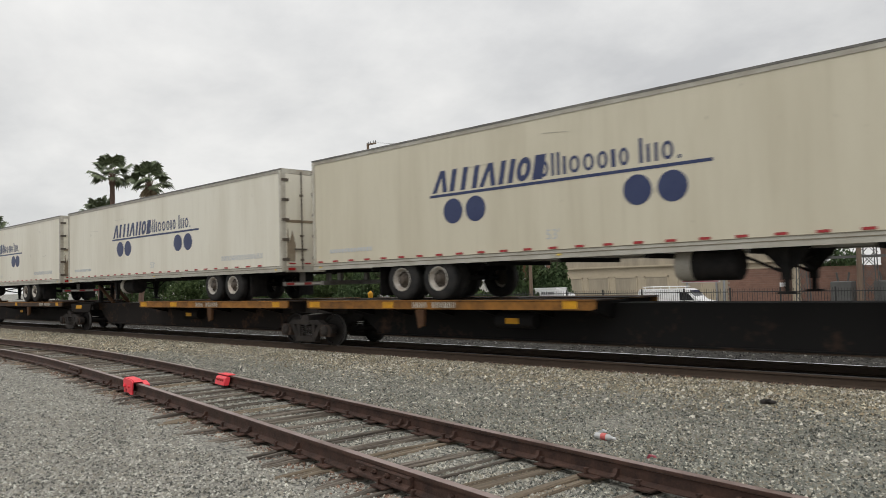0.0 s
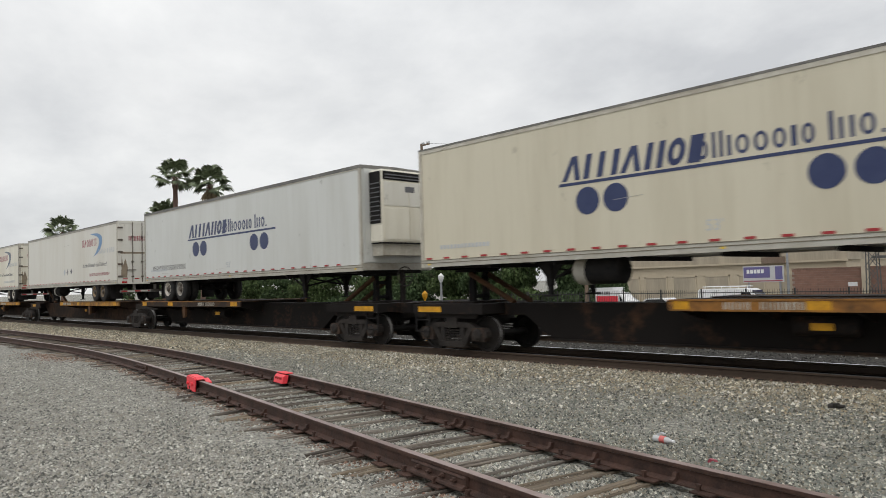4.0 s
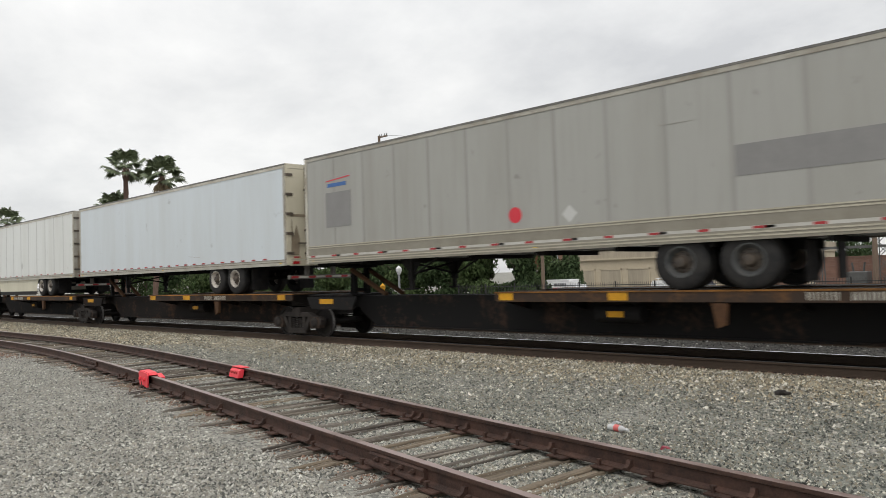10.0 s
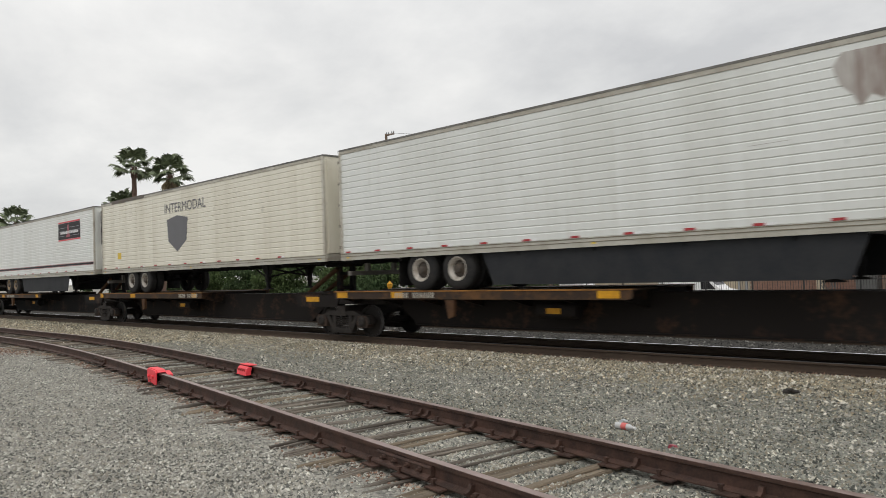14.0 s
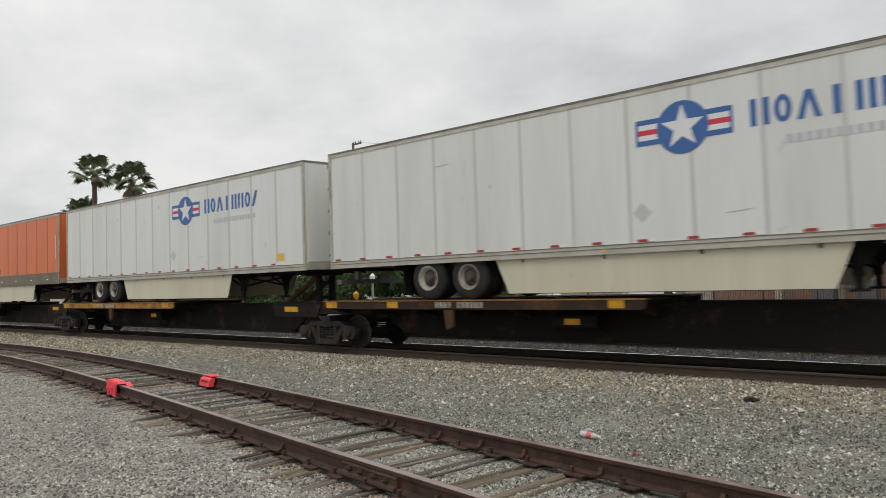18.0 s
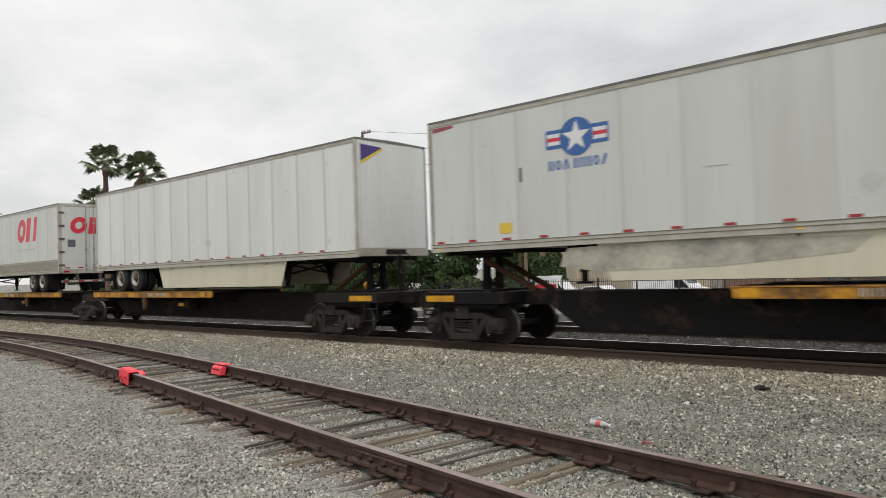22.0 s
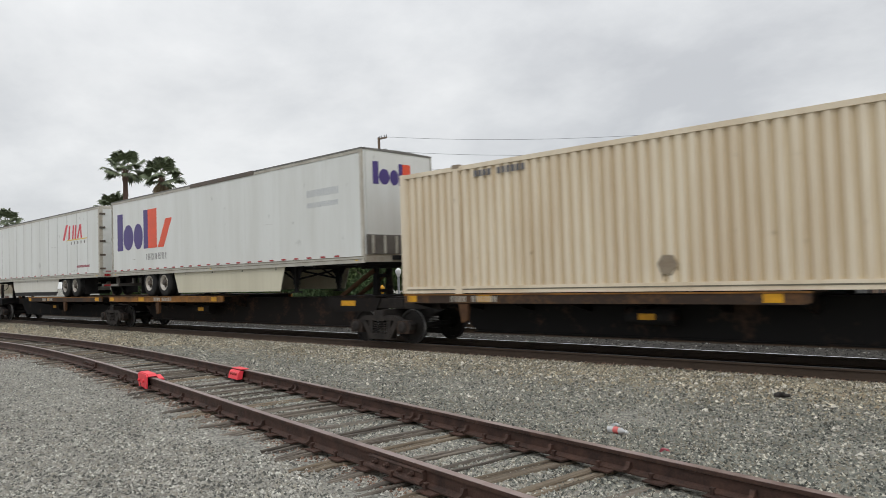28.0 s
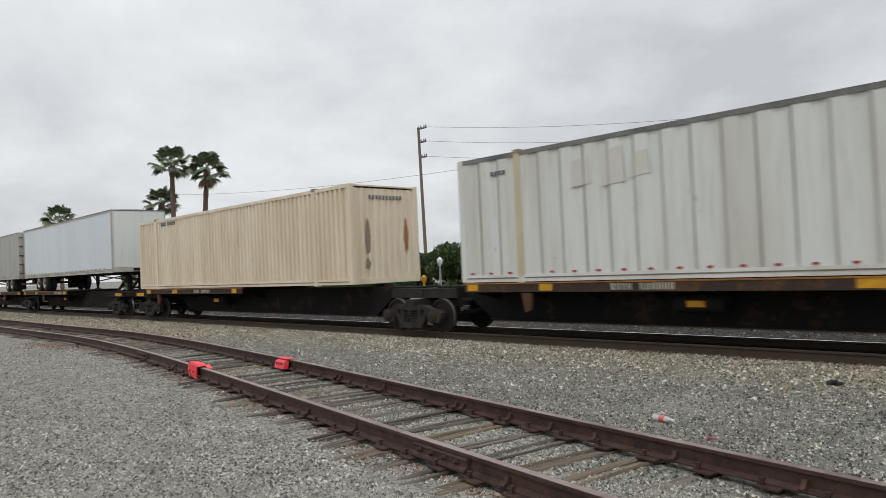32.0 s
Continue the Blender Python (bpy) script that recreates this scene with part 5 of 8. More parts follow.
def container(name, label, skin, pitch, amp, posts=True, high=2.9, post_mat=None, rail_mat=None, end_mat=None, recess=None):
    """A 53 foot domestic container: corrugated sides, posts at the 40 foot points, castings and end walls. Origin as for a trailer."""
    t = thing(name, label, "container", group="containers on the train")
    z0, z1 = 0.02, 0.02 + high
    part("floor_frame", box(B(), 0, LONG, 0, WIDE, z0, z0 + 0.16), skin, t)
    part("sill_ridge", box(B(), 0.17, LONG - 0.17, -0.008, 0.0, z0 + 0.075, z0 + 0.1), RIDGE if skin is not TAN else skin, t)
    part("roof", box(B(), 0.02, LONG - 0.02, 0.02, WIDE - 0.02, z1 - 0.05, z1 - 0.01), skin, t)
    for y, o in ((0.0, 1), (WIDE, -1)):
        pts = [(0.1, y + o * 0.012)]
        x, n = 0.1, 0
        while x < LONG - 0.1 - pitch:
            pts += [(x, y + o * 0.012), (x + pitch * 0.45, y + o * 0.012), (x + pitch * 0.55, y + o * (0.012 + amp)), (x + pitch * 0.9, y + o * (0.012 + amp))]
            x += pitch
        pts += [(LONG - 0.1, y + o * 0.012), (LONG - 0.1, y + o * 0.1), (0.1, y + o * 0.1)]
        wall = slab(B(), pts, z0 + 0.16, z1 - 0.1, "z")
        me = mesh_of(wall, "side_wall", skin)
        # Recessed faces get a darker paint that carries the shade of the corrugation.
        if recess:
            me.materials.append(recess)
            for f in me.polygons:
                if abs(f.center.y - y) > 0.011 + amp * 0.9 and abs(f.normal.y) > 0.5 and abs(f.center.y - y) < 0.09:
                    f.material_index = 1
        part("side_wall", me, None, t)
        for z, hh in ((z1 - 0.1, 0.1),):
            part("top_rail", box(B(), 0, LONG, min(y, y + o * 0.07), max(y, y + o * 0.07), z, z + hh), rail_mat or skin, t)
    for x in (0, LONG - 0.16):
        for y in (-0.004, WIDE - 0.156):
            part("corner_post", box(B(), x - 0.003, x + 0.163, y, y + 0.16, z0, z1 + 0.012, 0.008), skin, t)
    if posts:
        for x in (1.76, LONG - 1.76 - 0.17):
            part("stacking_post", box(B(), x, x + 0.17, -0.008, 0.1, z0, z1 + 0.02), post_mat or skin, t)
            part("corner_casting", box(B(), x - 0.01, x + 0.19, -0.014, 0.12, z1 - 0.05, z1 + 0.04), STAIN, t, "rust-darkened casting")
            part("corner_casting", box(B(), x - 0.01, x + 0.19, -0.014, 0.12, z0 - 0.03, z0 + 0.11), skin, t)
    for x, o in ((0, 1), (LONG, -1)):
        pts = [(0.15, x + o * 0.02)]
        k = 9
        for i in range(k):
            y = 0.17 + i * (WIDE - 0.34) / k
            w = (WIDE - 0.34) / k
            pts += [(y, x + o * 0.02), (y + w * 0.4, x + o * 0.02), (y + w * 0.5, x + o * (0.02 + amp)), (y + w * 0.9, x + o * (0.02 + amp))]
        pts += [(WIDE - 0.15, x + o * 0.02), (WIDE - 0.15, x + o * 0.1), (0.15, x + o * 0.1)]
        part("end_wall", slab(B(), [(v, u) for u, v in pts], z0 + 0.16, z1 - 0.1, "z"), end_mat or skin, t)
    return t


# ---- railcars ----
def wheelset(parent, x, y0):
    """Two wheels on an axle, in the truck's space; turns as one piece."""
    prof = [(-0.03, 0.08), (-0.03, 0.14), (0.02, 0.15), (0.02, 0.36), (-0.012, 0.365), (-0.012, 0.43), (0.085, 0.42), (0.09, 0.445), (0.118, 0.445), (0.12, 0.36), (0.08, 0.35), (0.08, 0.15), (0.12, 0.13), (0.12, 0.08)]
    w = part("wheelset", shared("axle_bar", lambda: tube(B(), (0, 0.05, 0), (0, GAUGE - 0.05, 0), 0.08, n=12), WHEELSTEEL), None, parent)
    w.location = (x, y0, 0.42)
    a = part("rail_wheel", shared("rail_wheel", lambda: lathe(B(), prof, (0, 0, 0), "y", 32), WHEELSTEEL, True), None, w, at=(0, -0.03, 0))
    part("tread", shared("tread", lambda: lathe(B(), [(0.004, 0.425), (0.004, 0.4335), (0.083, 0.4265), (0.083, 0.42)], (0, 0, 0), "y", 32, True), WHEELTREAD, True), None, a)
    b = part("rail_wheel", SHARED["rail_wheel"], None, w)
    b.matrix_basis = pose(0, GAUGE + 0.03, 0, 0, 0, 180)
    return w


def truck_frame_mesh():
    """Cast side frame with two window openings, built as top and bottom chords, columns and journal ends."""
    bm = B()
    slab(bm, [(-1.16, 0.36), (-1.16, 0.5), (-1.06, 0.57), (-0.8, 0.6), (-0.55, 0.7), (0.55, 0.7), (0.8, 0.6), (1.06, 0.57), (1.16, 0.5), (1.16, 0.36), (1.0, 0.34), (0.98, 0.46), (0.8, 0.46), (0.78, 0.36), (0.7, 0.5), (0.62, 0.58), (-0.62, 0.58), (-0.7, 0.5), (-0.78, 0.36), (-0.8, 0.46), (-0.98, 0.46), (-1.0, 0.34)], -0.09, 0.09)
    for s in (-1, 1):
        slab(bm, [(s * 0.7, 0.56), (s * 0.56, 0.6), (s * 0.3, 0.2), (s * 0.42, 0.12)], -0.08, 0.08)
        slab(bm, [(s * 0.42, 0.6), (s * 0.27, 0.6), (s * 0.27, 0.2), (s * 0.38, 0.2)], -0.075, 0.075)
    slab(bm, [(-0.44, 0.1), (0.44, 0.1), (0.4, 0.24), (-0.4, 0.24)], -0.1, 0.1)
    return bm


def springs_mesh():
    bm = B()
    for i in range(3):
        for k in range(5):
            lathe(bm, [(0.25 + k * 0.06, 0.07), (0.285 + k * 0.06, 0.07)], (-0.17 + i * 0.17, -0.02, 0), "z", 10)
    return bm


def truck(label="black cast-steel four-wheel railcar truck"):
    """Origin on the rail level under its middle."""
    t = thing("railcar_truck", label, "railcar truck", group="trucks of the train")
    fm = shared("side_frame", truck_frame_mesh, CAST)
    for y in (-0.25, GAUGE + 0.25):
        f = part("side_frame", fm, None, t, at=(0, y, 0))
        part("spring_nest", shared("spring_nest", springs_mesh, CAST), None, f)
        o = -1 if y < 0 else 1
        for s in (-1, 1):
            cap = shared("bearing_cap%d" % o, lambda: lathe(B(), [(o * 0.06, 0.14), (o * 0.13, 0.14), (o * 0.16, 0.09)], (0, 0, 0.42), "y", 16), CAST)
            part("bearing_cap", cap, None, f, at=(s * 0.89, 0, 0))
            part("bearing_adapter", shared("bearing_adapter", lambda: slab(B(), [(-0.2, 0.26), (0.2, 0.26), (0.23, 0.4), (0.17, 0.58), (-0.17, 0.58), (-0.23, 0.4)], -0.1, 0.1), BEARING), None, f, at=(s * 0.89, 0, 0))
    part("bolster", shared("bolster", lambda: slab(B(), [(-0.2, 0.56), (0.2, 0.56), (0.17, 0.84), (-0.17, 0.84)], -0.35, GAUGE + 0.35), CAST), None, t)
    bm = shared("brake_beam", lambda: box(B(), -0.05, 0.05, 0.1, GAUGE - 0.1, 0.3, 0.38), CAST)
    for s in (-1, 1):
        part("brake_beam", bm, None, t, at=(s * 0.42, 0, 0))
        wheelset(t, s * 0.89, 0.0)
    return t


def railcar(left, right, off, load, rear, end_left, end_right, colour, body, seed):
    """One platform of an articulated spine car. Local x from 0 (left truck centre or coupler) to the right; origin on rail level over the near rail."""
    n = right - left
    rng = random.Random(seed)
    label = {DECKYELLOW: "worn yellow spine railcar platform carrying a load", DECKORANGE: "dirty orange-edged spine railcar platform with dark sill", DECKBROWN: "faded brown spine railcar platform with grimy sill"}[colour]
    t = thing("spine_railcar", label, "railcar", (left, NEAR_RAIL, 0), group="railcars of the train")
    c = GAUGE / 2
    top = DECK - 0.1
    # deep centre sill, cut away over the trucks
    a, b = 1.55 + (2.3 if end_left else 0), n - 1.55 - (2.3 if end_right else 0)
    part("centre_sill", slab(B(), [(0.3, 0.86), (a, 0.86), (a + 0.75, 0.34), (b - 0.75, 0.34), (b, 0.86), (n - 0.3, 0.86), (n - 0.3, top), (0.3, top)], c - 0.38, c + 0.38), body, t)
    part("sill_flange", box(B(), a + 0.7, b - 0.7, c - 0.46, c + 0.46, 0.31, 0.34), body, t)
    # wheel platforms on outriggers
    def plat(x0, x1):
        for y0, y1, near in ((-0.6, c - 0.385, True), (c + 0.385, GAUGE + 0.6, False)):
            p = part("wheel_platform", box(B(), x0, x1, y0, y1, DECK - 0.035, DECK - 0.004), DECKBROWN, t, "worn steel wheel platform")
            ye = y0 if near else y1
            part("edge_beam", slab(B(), [(x0 + 0.02, DECK - 0.2), (x0 + 0.12, DECK - 0.21), (x1 - 0.12, DECK - 0.21), (x1 - 0.02, DECK - 0.18), (x1, DECK - 0.002), (x0, DECK - 0.002)], min(ye, ye + (0.05 if near else -0.05)), max(ye, ye + (0.05 if near else -0.05))), colour, p)
            part("edge_lip", box(B(), x0, x1, y0 - 0.014, y0 + 0.04, DECK - 0.026, DECK + 0.002) if near else box(B(), x0, x1, y1 - 0.04, y1 + 0.014, DECK - 0.026, DECK + 0.002), DECKYELLOW if colour is DECKYELLOW else DECKORANGE, p)
            if near:
                for sx in (x0 + 0.12, x0 + rng.uniform(2.2, 3.2), x1 - 0.75):
                    part("yellow_mark", box(B(), sx, sx + rng.uniform(0.28, 0.5), y0 - 0.004, y0, DECK - 0.18, DECK - 0.03), STRIPE, p)
                sx = rng.uniform(x0 + 0.6, x1 - 1.6)
                bars(p, sx, DECK - 0.175, 0.13, [0.085] * 4 + [-0.1] + [0.085] * 6, 0.04, FADEDMARK, name="number_stencil", y=y0 - 0.006, hollow=0.03)
        rig = shared("outrigger" + body.name, lambda: slab(B(), [(-0.56, DECK - 0.2), (c - 0.38, DECK - 0.42), (c + 0.38, DECK - 0.42), (GAUGE + 0.56, DECK - 0.2), (GAUGE + 0.56, DECK - 0.036), (-0.56, DECK - 0.036)], -0.04, 0.04, "x"), body)
        k = max(2, int((x1 - x0) / 1.4))
        for i in range(k + 1):
            part("outrigger", rig, None, t, at=(x0 + 0.2 + (x1 - x0 - 0.4) * i / k, 0, 0))
    hitch_at = None
    bracket = 0
    if load == "trailer":
        if rear == "L":
            plat(off - (0.3 if not end_left else -0.5), off + 8.7)
            bracket = off + 4.0
            hitch_at = off + LONG - 0.75
        else:
            plat(off + LONG - 8.9, off + LONG + (0.3 if not end_right else -0.5))
            bracket = off + LONG - 4.0
            hitch_at = off + 0.75
    else:
        plat(off + (0.1 if not end_left else 0.7), off + 9.3)
        bracket = off + 2.0
        bm = B()
        for x in (2.7 + (0.9 if end_left else 0), n - 2.9 - (0.9 if end_right else 0)):
            box(bm, x - 0.15, x + 0.35, -0.5, GAUGE + 0.5, DECK - 0.004, DECK + 0.018)
        part("container_pedestal", bm, body, t)
    if hitch_at:
        s = 1 if rear == "L" else -1
        x = hitch_at
        bm = B()
        for y in (c - 0.3, c + 0.18):
            slab(bm, [(x - 0.1, top), (x + 0.1, top), (x + 0.07, DECK + 0.7), (x - 0.07, DECK + 0.7)], y, y + 0.12)
        for z in (top + 0.12, DECK + 0.45):
            box(bm, x - 0.05, x + 0.05, c - 0.18, c + 0.18, z, z + 0.09)
        h = part("trailer_hitch", bm, SPINE_BLACK, t, "folding black trailer hitch")
        part("hitch_head", box(B(), x - 0.45, x + 0.3, c - 0.42, c + 0.42, DECK + 0.69, DECK + 0.775, 0.02), SPINE_BLACK, h)
        bm = B()
        for y in (c - 0.32, c + 0.32):
            tube(bm, (x, y, DECK + 0.64), (x - s * 1.45, y, top + 0.02), 0.07, n=8)
        part("diagonal_strut", bm, RUSTY_BROWN, h, "rust-brown diagonal strut")
        part("hitch_base", box(B(), x - 1.5, x + 0.5, c - 0.75, c + 0.75, top, top + 0.05), body, t)
        part("side_plate", slab(B(), [(x - 0.9, 0.8), (x + 0.9, 0.8), (x + 1.1, top), (x - 1.1, top)], -0.35, -0.3), body, t)
        part("yellow_mark", box(B(), x - 0.5, x + 0.1, -0.356, -0.35, top - 0.2, top - 0.06), STRIPE, t)
    for end, x, s in ((end_left, 0, 1), (end_right, n, -1)):
        bm = B()
        if end:
            box(bm, *sorted((x + s * 0.75, x + s * 3.2)), -0.45, GAUGE + 0.45, top - 0.24, top)
            part("end_platform", bm, body, t)
            part("end_stripe", box(B(), *sorted((x + s * 0.95, x + s * 1.8)), -0.456, -0.45, top - 0.2, top - 0.06), STRIPE, t)
            part("coupler", slab(B(), [(x + s * 0.9, 0.72), (x - s * 0.02, 0.74), (x - s * 0.02, 0.98), (x + s * 0.9, 1.0)], c - 0.13, c + 0.13), CAST, t)
            bm = B()
            for y in (-0.4, GAUGE + 0.4):
                tube(bm, (x + s * 0.8, y, 0.45), (x + s * 0.8, y, top), 0.02, n=6)
                tube(bm, (x + s * 1.3, y, 0.45), (x + s * 1.3, y, top), 0.02, n=6)
                for z in (0.45, 0.75):
                    tube(bm, (x + s * 0.8, y, z), (x + s * 1.3, y, z), 0.02, n=6)
            part("step_ladder", bm, CHASSIS, t)
            if s < 0:
                hb = part("handbrake_stand", box(B(), x - 1.12, x - 1.0, c - 0.06, c + 0.06, top, top + 0.85), body, t)
                part("handbrake_wheel", lathe(B(), [(-0.018, 0.28), (0, 0.298), (0.018, 0.28), (0, 0.262)], (x - 0.95, c, top + 0.75), "x", 20, True), CAST, hb)
                for i in range(3):
                    p = 2 * math.pi * i / 3
                    part("spoke", tube(B(), (x - 0.95, c, top + 0.75), (x - 0.95, c + 0.275 * math.cos(p), top + 0.75 + 0.275 * math.sin(p)), 0.014, n=5), CAST, hb)
        else:
            box(bm, *sorted((x + s * 0.02, x + s * 1.3)), c - 0.62, c + 0.62, 0.86, top - 0.04)
            part("articulation_casting", bm, CAST, t)
    part("tie_down_bracket", slab(B(), [(bracket - 0.14, DECK - 0.23), (bracket + 0.14, DECK - 0.23), (bracket + 0.1, DECK - 0.6), (bracket - 0.06, DECK - 0.66)], -0.59, -0.5), RUSTY_BROWN, t, "rust-brown bracket")
    mx = n * (0.6 if rear == "R" else 0.42)
    part("air_reservoir", tube(B(), (mx - 0.5, -0.02, 0.78), (mx + 0.5, -0.02, 0.78), 0.17, n=14), body, t, smooth=True)
    part("reservoir_tag", box(B(), mx - 0.2, mx + 0.15, -0.2, -0.188, 0.72, 0.84), STRIPE, t)
    return t

# ---- the loads, from the head of the visible train to its tail ----
def swoosh(t, x, mat):
    """Crescent of the freight mark, thin at its left tip, full at the right and tapering down."""
    out = [(1.22, 3.44), (1.55, 3.46), (1.85, 3.455), (2.2, 3.44), (2.47, 3.4), (2.75, 3.34), (2.91, 3.26), (2.99, 3.15), (3.0, 3.03), (2.94, 2.87), (2.82, 2.71), (2.6, 2.56), (2.32, 2.43), (2.0, 2.34), (1.72, 2.29),
           (2.0, 2.43), (2.24, 2.61), (2.42, 2.74), (2.52, 2.87), (2.57, 2.98), (2.55, 3.1), (2.46, 3.18), (2.31, 3.25), (2.1, 3.31), (1.84, 3.36), (1.5, 3.4)]
    decal(t, [(x + u, w) for u, w in out], mat, "logo_arc", "faded blue crescent mark")


def star(t, x, z, r, end=None):
    def put(o, mat, y, nm):
        if end is None:
            decal(t, o, mat, nm, y=y)
        else:
            part(nm, slab(B(), [(WIDE / 2 + u - x, w) for u, w in o], end, end - y, "x"), mat, t)
    for u in (-1.85, 1.75):
        put([(x + u * r, z - 0.5 * r), (x + (u + 0.1) * r, z - 0.5 * r), (x + (u + 0.1) * r, z + 0.5 * r), (x + u * r, z + 0.5 * r)], MIDBLUE, -0.013, "logo_stripe")
    for dz, m in ((0.4, MIDBLUE), (0.2, SIGNWHITE), (0.0, BRIGHTRED), (-0.2, SIGNWHITE), (-0.4, MIDBLUE)):
        put([(x - 1.8 * r, z + dz * r - 0.1 * r), (x + 1.8 * r, z + dz * r - 0.1 * r), (x + 1.8 * r, z + dz * r + 0.1 * r), (x - 1.8 * r, z + dz * r + 0.1 * r)], m, -0.012, "logo_stripe")
    put([(x + r * math.cos(i * math.pi / 14), z + r * math.sin(i * math.pi / 14)) for i in range(28)], MIDBLUE, -0.016, "logo_disc")
    put([(x + (0.85 if i % 2 == 0 else 0.34) * r * math.sin(i * math.pi / 5), z + (0.85 if i % 2 == 0 else 0.34) * r * math.cos(i * math.pi / 5)) for i in range(10)], SIGNWHITE, -0.02, "logo_star")


def dots_livery(t, web=True, x0=4.4, k=1.0):
    """Blue word bars on a line with two pairs of discs; k stretches the row."""
    def wide(ws):
        return [(kind, w * k, share) for kind, w, share in ws]
    marks(t, x0 + 0.08 * k, 2.47, 0.5, wide([("v", 0.46, 1), ("b", 0.14, 1), ("-", 0.05, 1), ("b", 0.14, 1), ("-", 0.05, 1), ("b", 0.14, 1), ("v", 0.46, 1), ("n", 0.38, 1), ("o", 0.36, 1), ("b", 0.26, 1)]), 0.07 * k, BLUE, 0.22, "dark blue slanted shape", stroke=0.26)
    marks(t, x0 + 3.1 * k, 2.5, 0.46, wide([("o", 0.2, 0.74), ("n", 0.2, 1), ("b", 0.07, 0.78), ("o", 0.24, 0.74), ("o", 0.24, 0.74), ("o", 0.22, 0.74), ("b", 0.09, 0.74), ("o", 0.2, 0.74), ("-", 0.06, 1), ("b", 0.07, 1), ("n", 0.22, 0.74), ("o", 0.22, 0.74), ("b", 0.06, 0.13)]), 0.075 * k, BLUE, stroke=0.14)
    decal(t, [(x0, 2.37), (x0 + 6.65 * k, 2.37), (x0 + 6.65 * k, 2.43), (x0, 2.43)], BLUE, "logo_line")
    for x in (0.7, 1.36, 5.23, 5.91):
        disc(t, x0 + x * k, 2.02, 0.285, BLUE)
    text(t, "53'", 7.58, 1.22, 0.29, PALEGREY)
    bars(t, 0.7, 1.26, 0.1, [0.08] * 14, 0.04, PALEGREY, name="small_print")
    if web:
        bars(t, 12.45, 1.27, 0.15, [0.11] * 14, 0.055, PALEGREY, name="small_print", hollow=0.035)


def arc_livery(t, x, hazmat, web=1.1, arc=None):
    marks(t, x, 2.82, 0.38, [("n", 0.23, 1), ("v", 0.3, 1), ("o", 0.28, 1), ("b", 0.07, 1), ("v", 0.3, 1), ("n", 0.27, 1), ("-", 0.04, 1), ("b", 0.07, 1)], 0.08, MAROON, label="maroon shape", stroke=0.18)
    swoosh(t, x, arc or SKYBLUE)
    marks(t, x + 2.5, 2.38, 0.24, [("n", 0.17, 1), ("o", 0.2, 1), ("v", 0.2, 1), ("o", 0.18, 1), ("-", 0.05, 1), ("o", 0.15, 1), ("-", 0.05, 1), ("n", 0.17, 1), ("v", 0.2, 1), ("b", 0.04, 1), ("b", 0.04, 1)], 0.07, PALEGREY, stroke=0.17)
    text(t, "It's the Network that Delivers!", x + 0.03, 1.77, 0.285, DARKGREY)
    bars(t, x + web, 1.3, 0.14, [0.07] * 19, 0.085, MAROON if web > 0.5 and arc is None else PALEGREY, name="small_print", hollow=0.022)
    for i, (hx, hz) in enumerate(hazmat):
        decal(t, [(hx - 0.17, hz), (hx, hz - 0.17), (hx + 0.17, hz), (hx, hz + 0.17)], (PALEGREY, SHADOWGREY, DARKGREY)[i % 3], "placard", "worn diamond placard")


def parcel_livery(t, x):
    z, h = 1.82, 1.47
    marks(t, x, z, h, [("b", 0.5, 1), ("d", 0.9, 0.68), ("d", 0.78, 0.68)], 0.05, PURPLE, label="deep purple block", stroke=0.2)
    marks(t, x + 2.36, z, h, [("b", 0.36, 1)], 0.0, PURPLE, label="deep purple block")
    marks(t, x + 2.73, z, h, [("b", 0.72, 1), ("s", 1.14, 0.7)], 0.06, LOGO_ORANGE, label="red-orange block")
    bars(t, x + 2.55, 1.38, 0.24, [0.22] * 6, 0.06, SHADOWGREY, name="sub_bar", hollow=0.05)


def parcel_nose(t, column=True):
    """Front end: coloured blocks, a column of small signs and a ribbed grey bolster plate."""
    marks(t, 0.34, 2.92, 0.6, [("b", 0.2, 1), ("d", 0.38, 0.7), ("d", 0.31, 0.7), ("b", 0.13, 1)], 0.02, PURPLE, end=LONG + 0.022, stroke=0.2)
    marks(t, 1.43, 2.92, 0.6, [("b", 0.3, 1), ("s", 0.46, 0.7)], 0.03, LOGO_ORANGE, end=LONG + 0.022)
    plate = part("bolster_plate", box(B(), LONG + 0.021, LONG + 0.05, 0.06, WIDE - 0.06, BODY_LOW + 0.2, BODY_LOW + 0.72), GUARD, t, "dirty grey ribbed lower front plate")
    rib = shared("bolster_rib", lambda: box(B(), 0, 0.05, -0.03, 0.03, BODY_LOW + 0.22, BODY_LOW + 0.7), ALU)
    for i in range(6):
        part("bolster_rib", rib, None, plate, at=(LONG + 0.05, 0.25 + i * 0.42, 0))
    if not column:
        return
    bm = B()
    for i in range(11):
        slab(bm, [(LONG - 0.24, 1.75 + i * 0.15), (LONG - 0.14, 1.75 + i * 0.15), (LONG - 0.14, 1.86 + i * 0.15), (LONG - 0.24, 1.86 + i * 0.15)], -0.014, -0.008)
    tagged(part("number_column", bm, SHADOWGREY, t), kind="stuff")


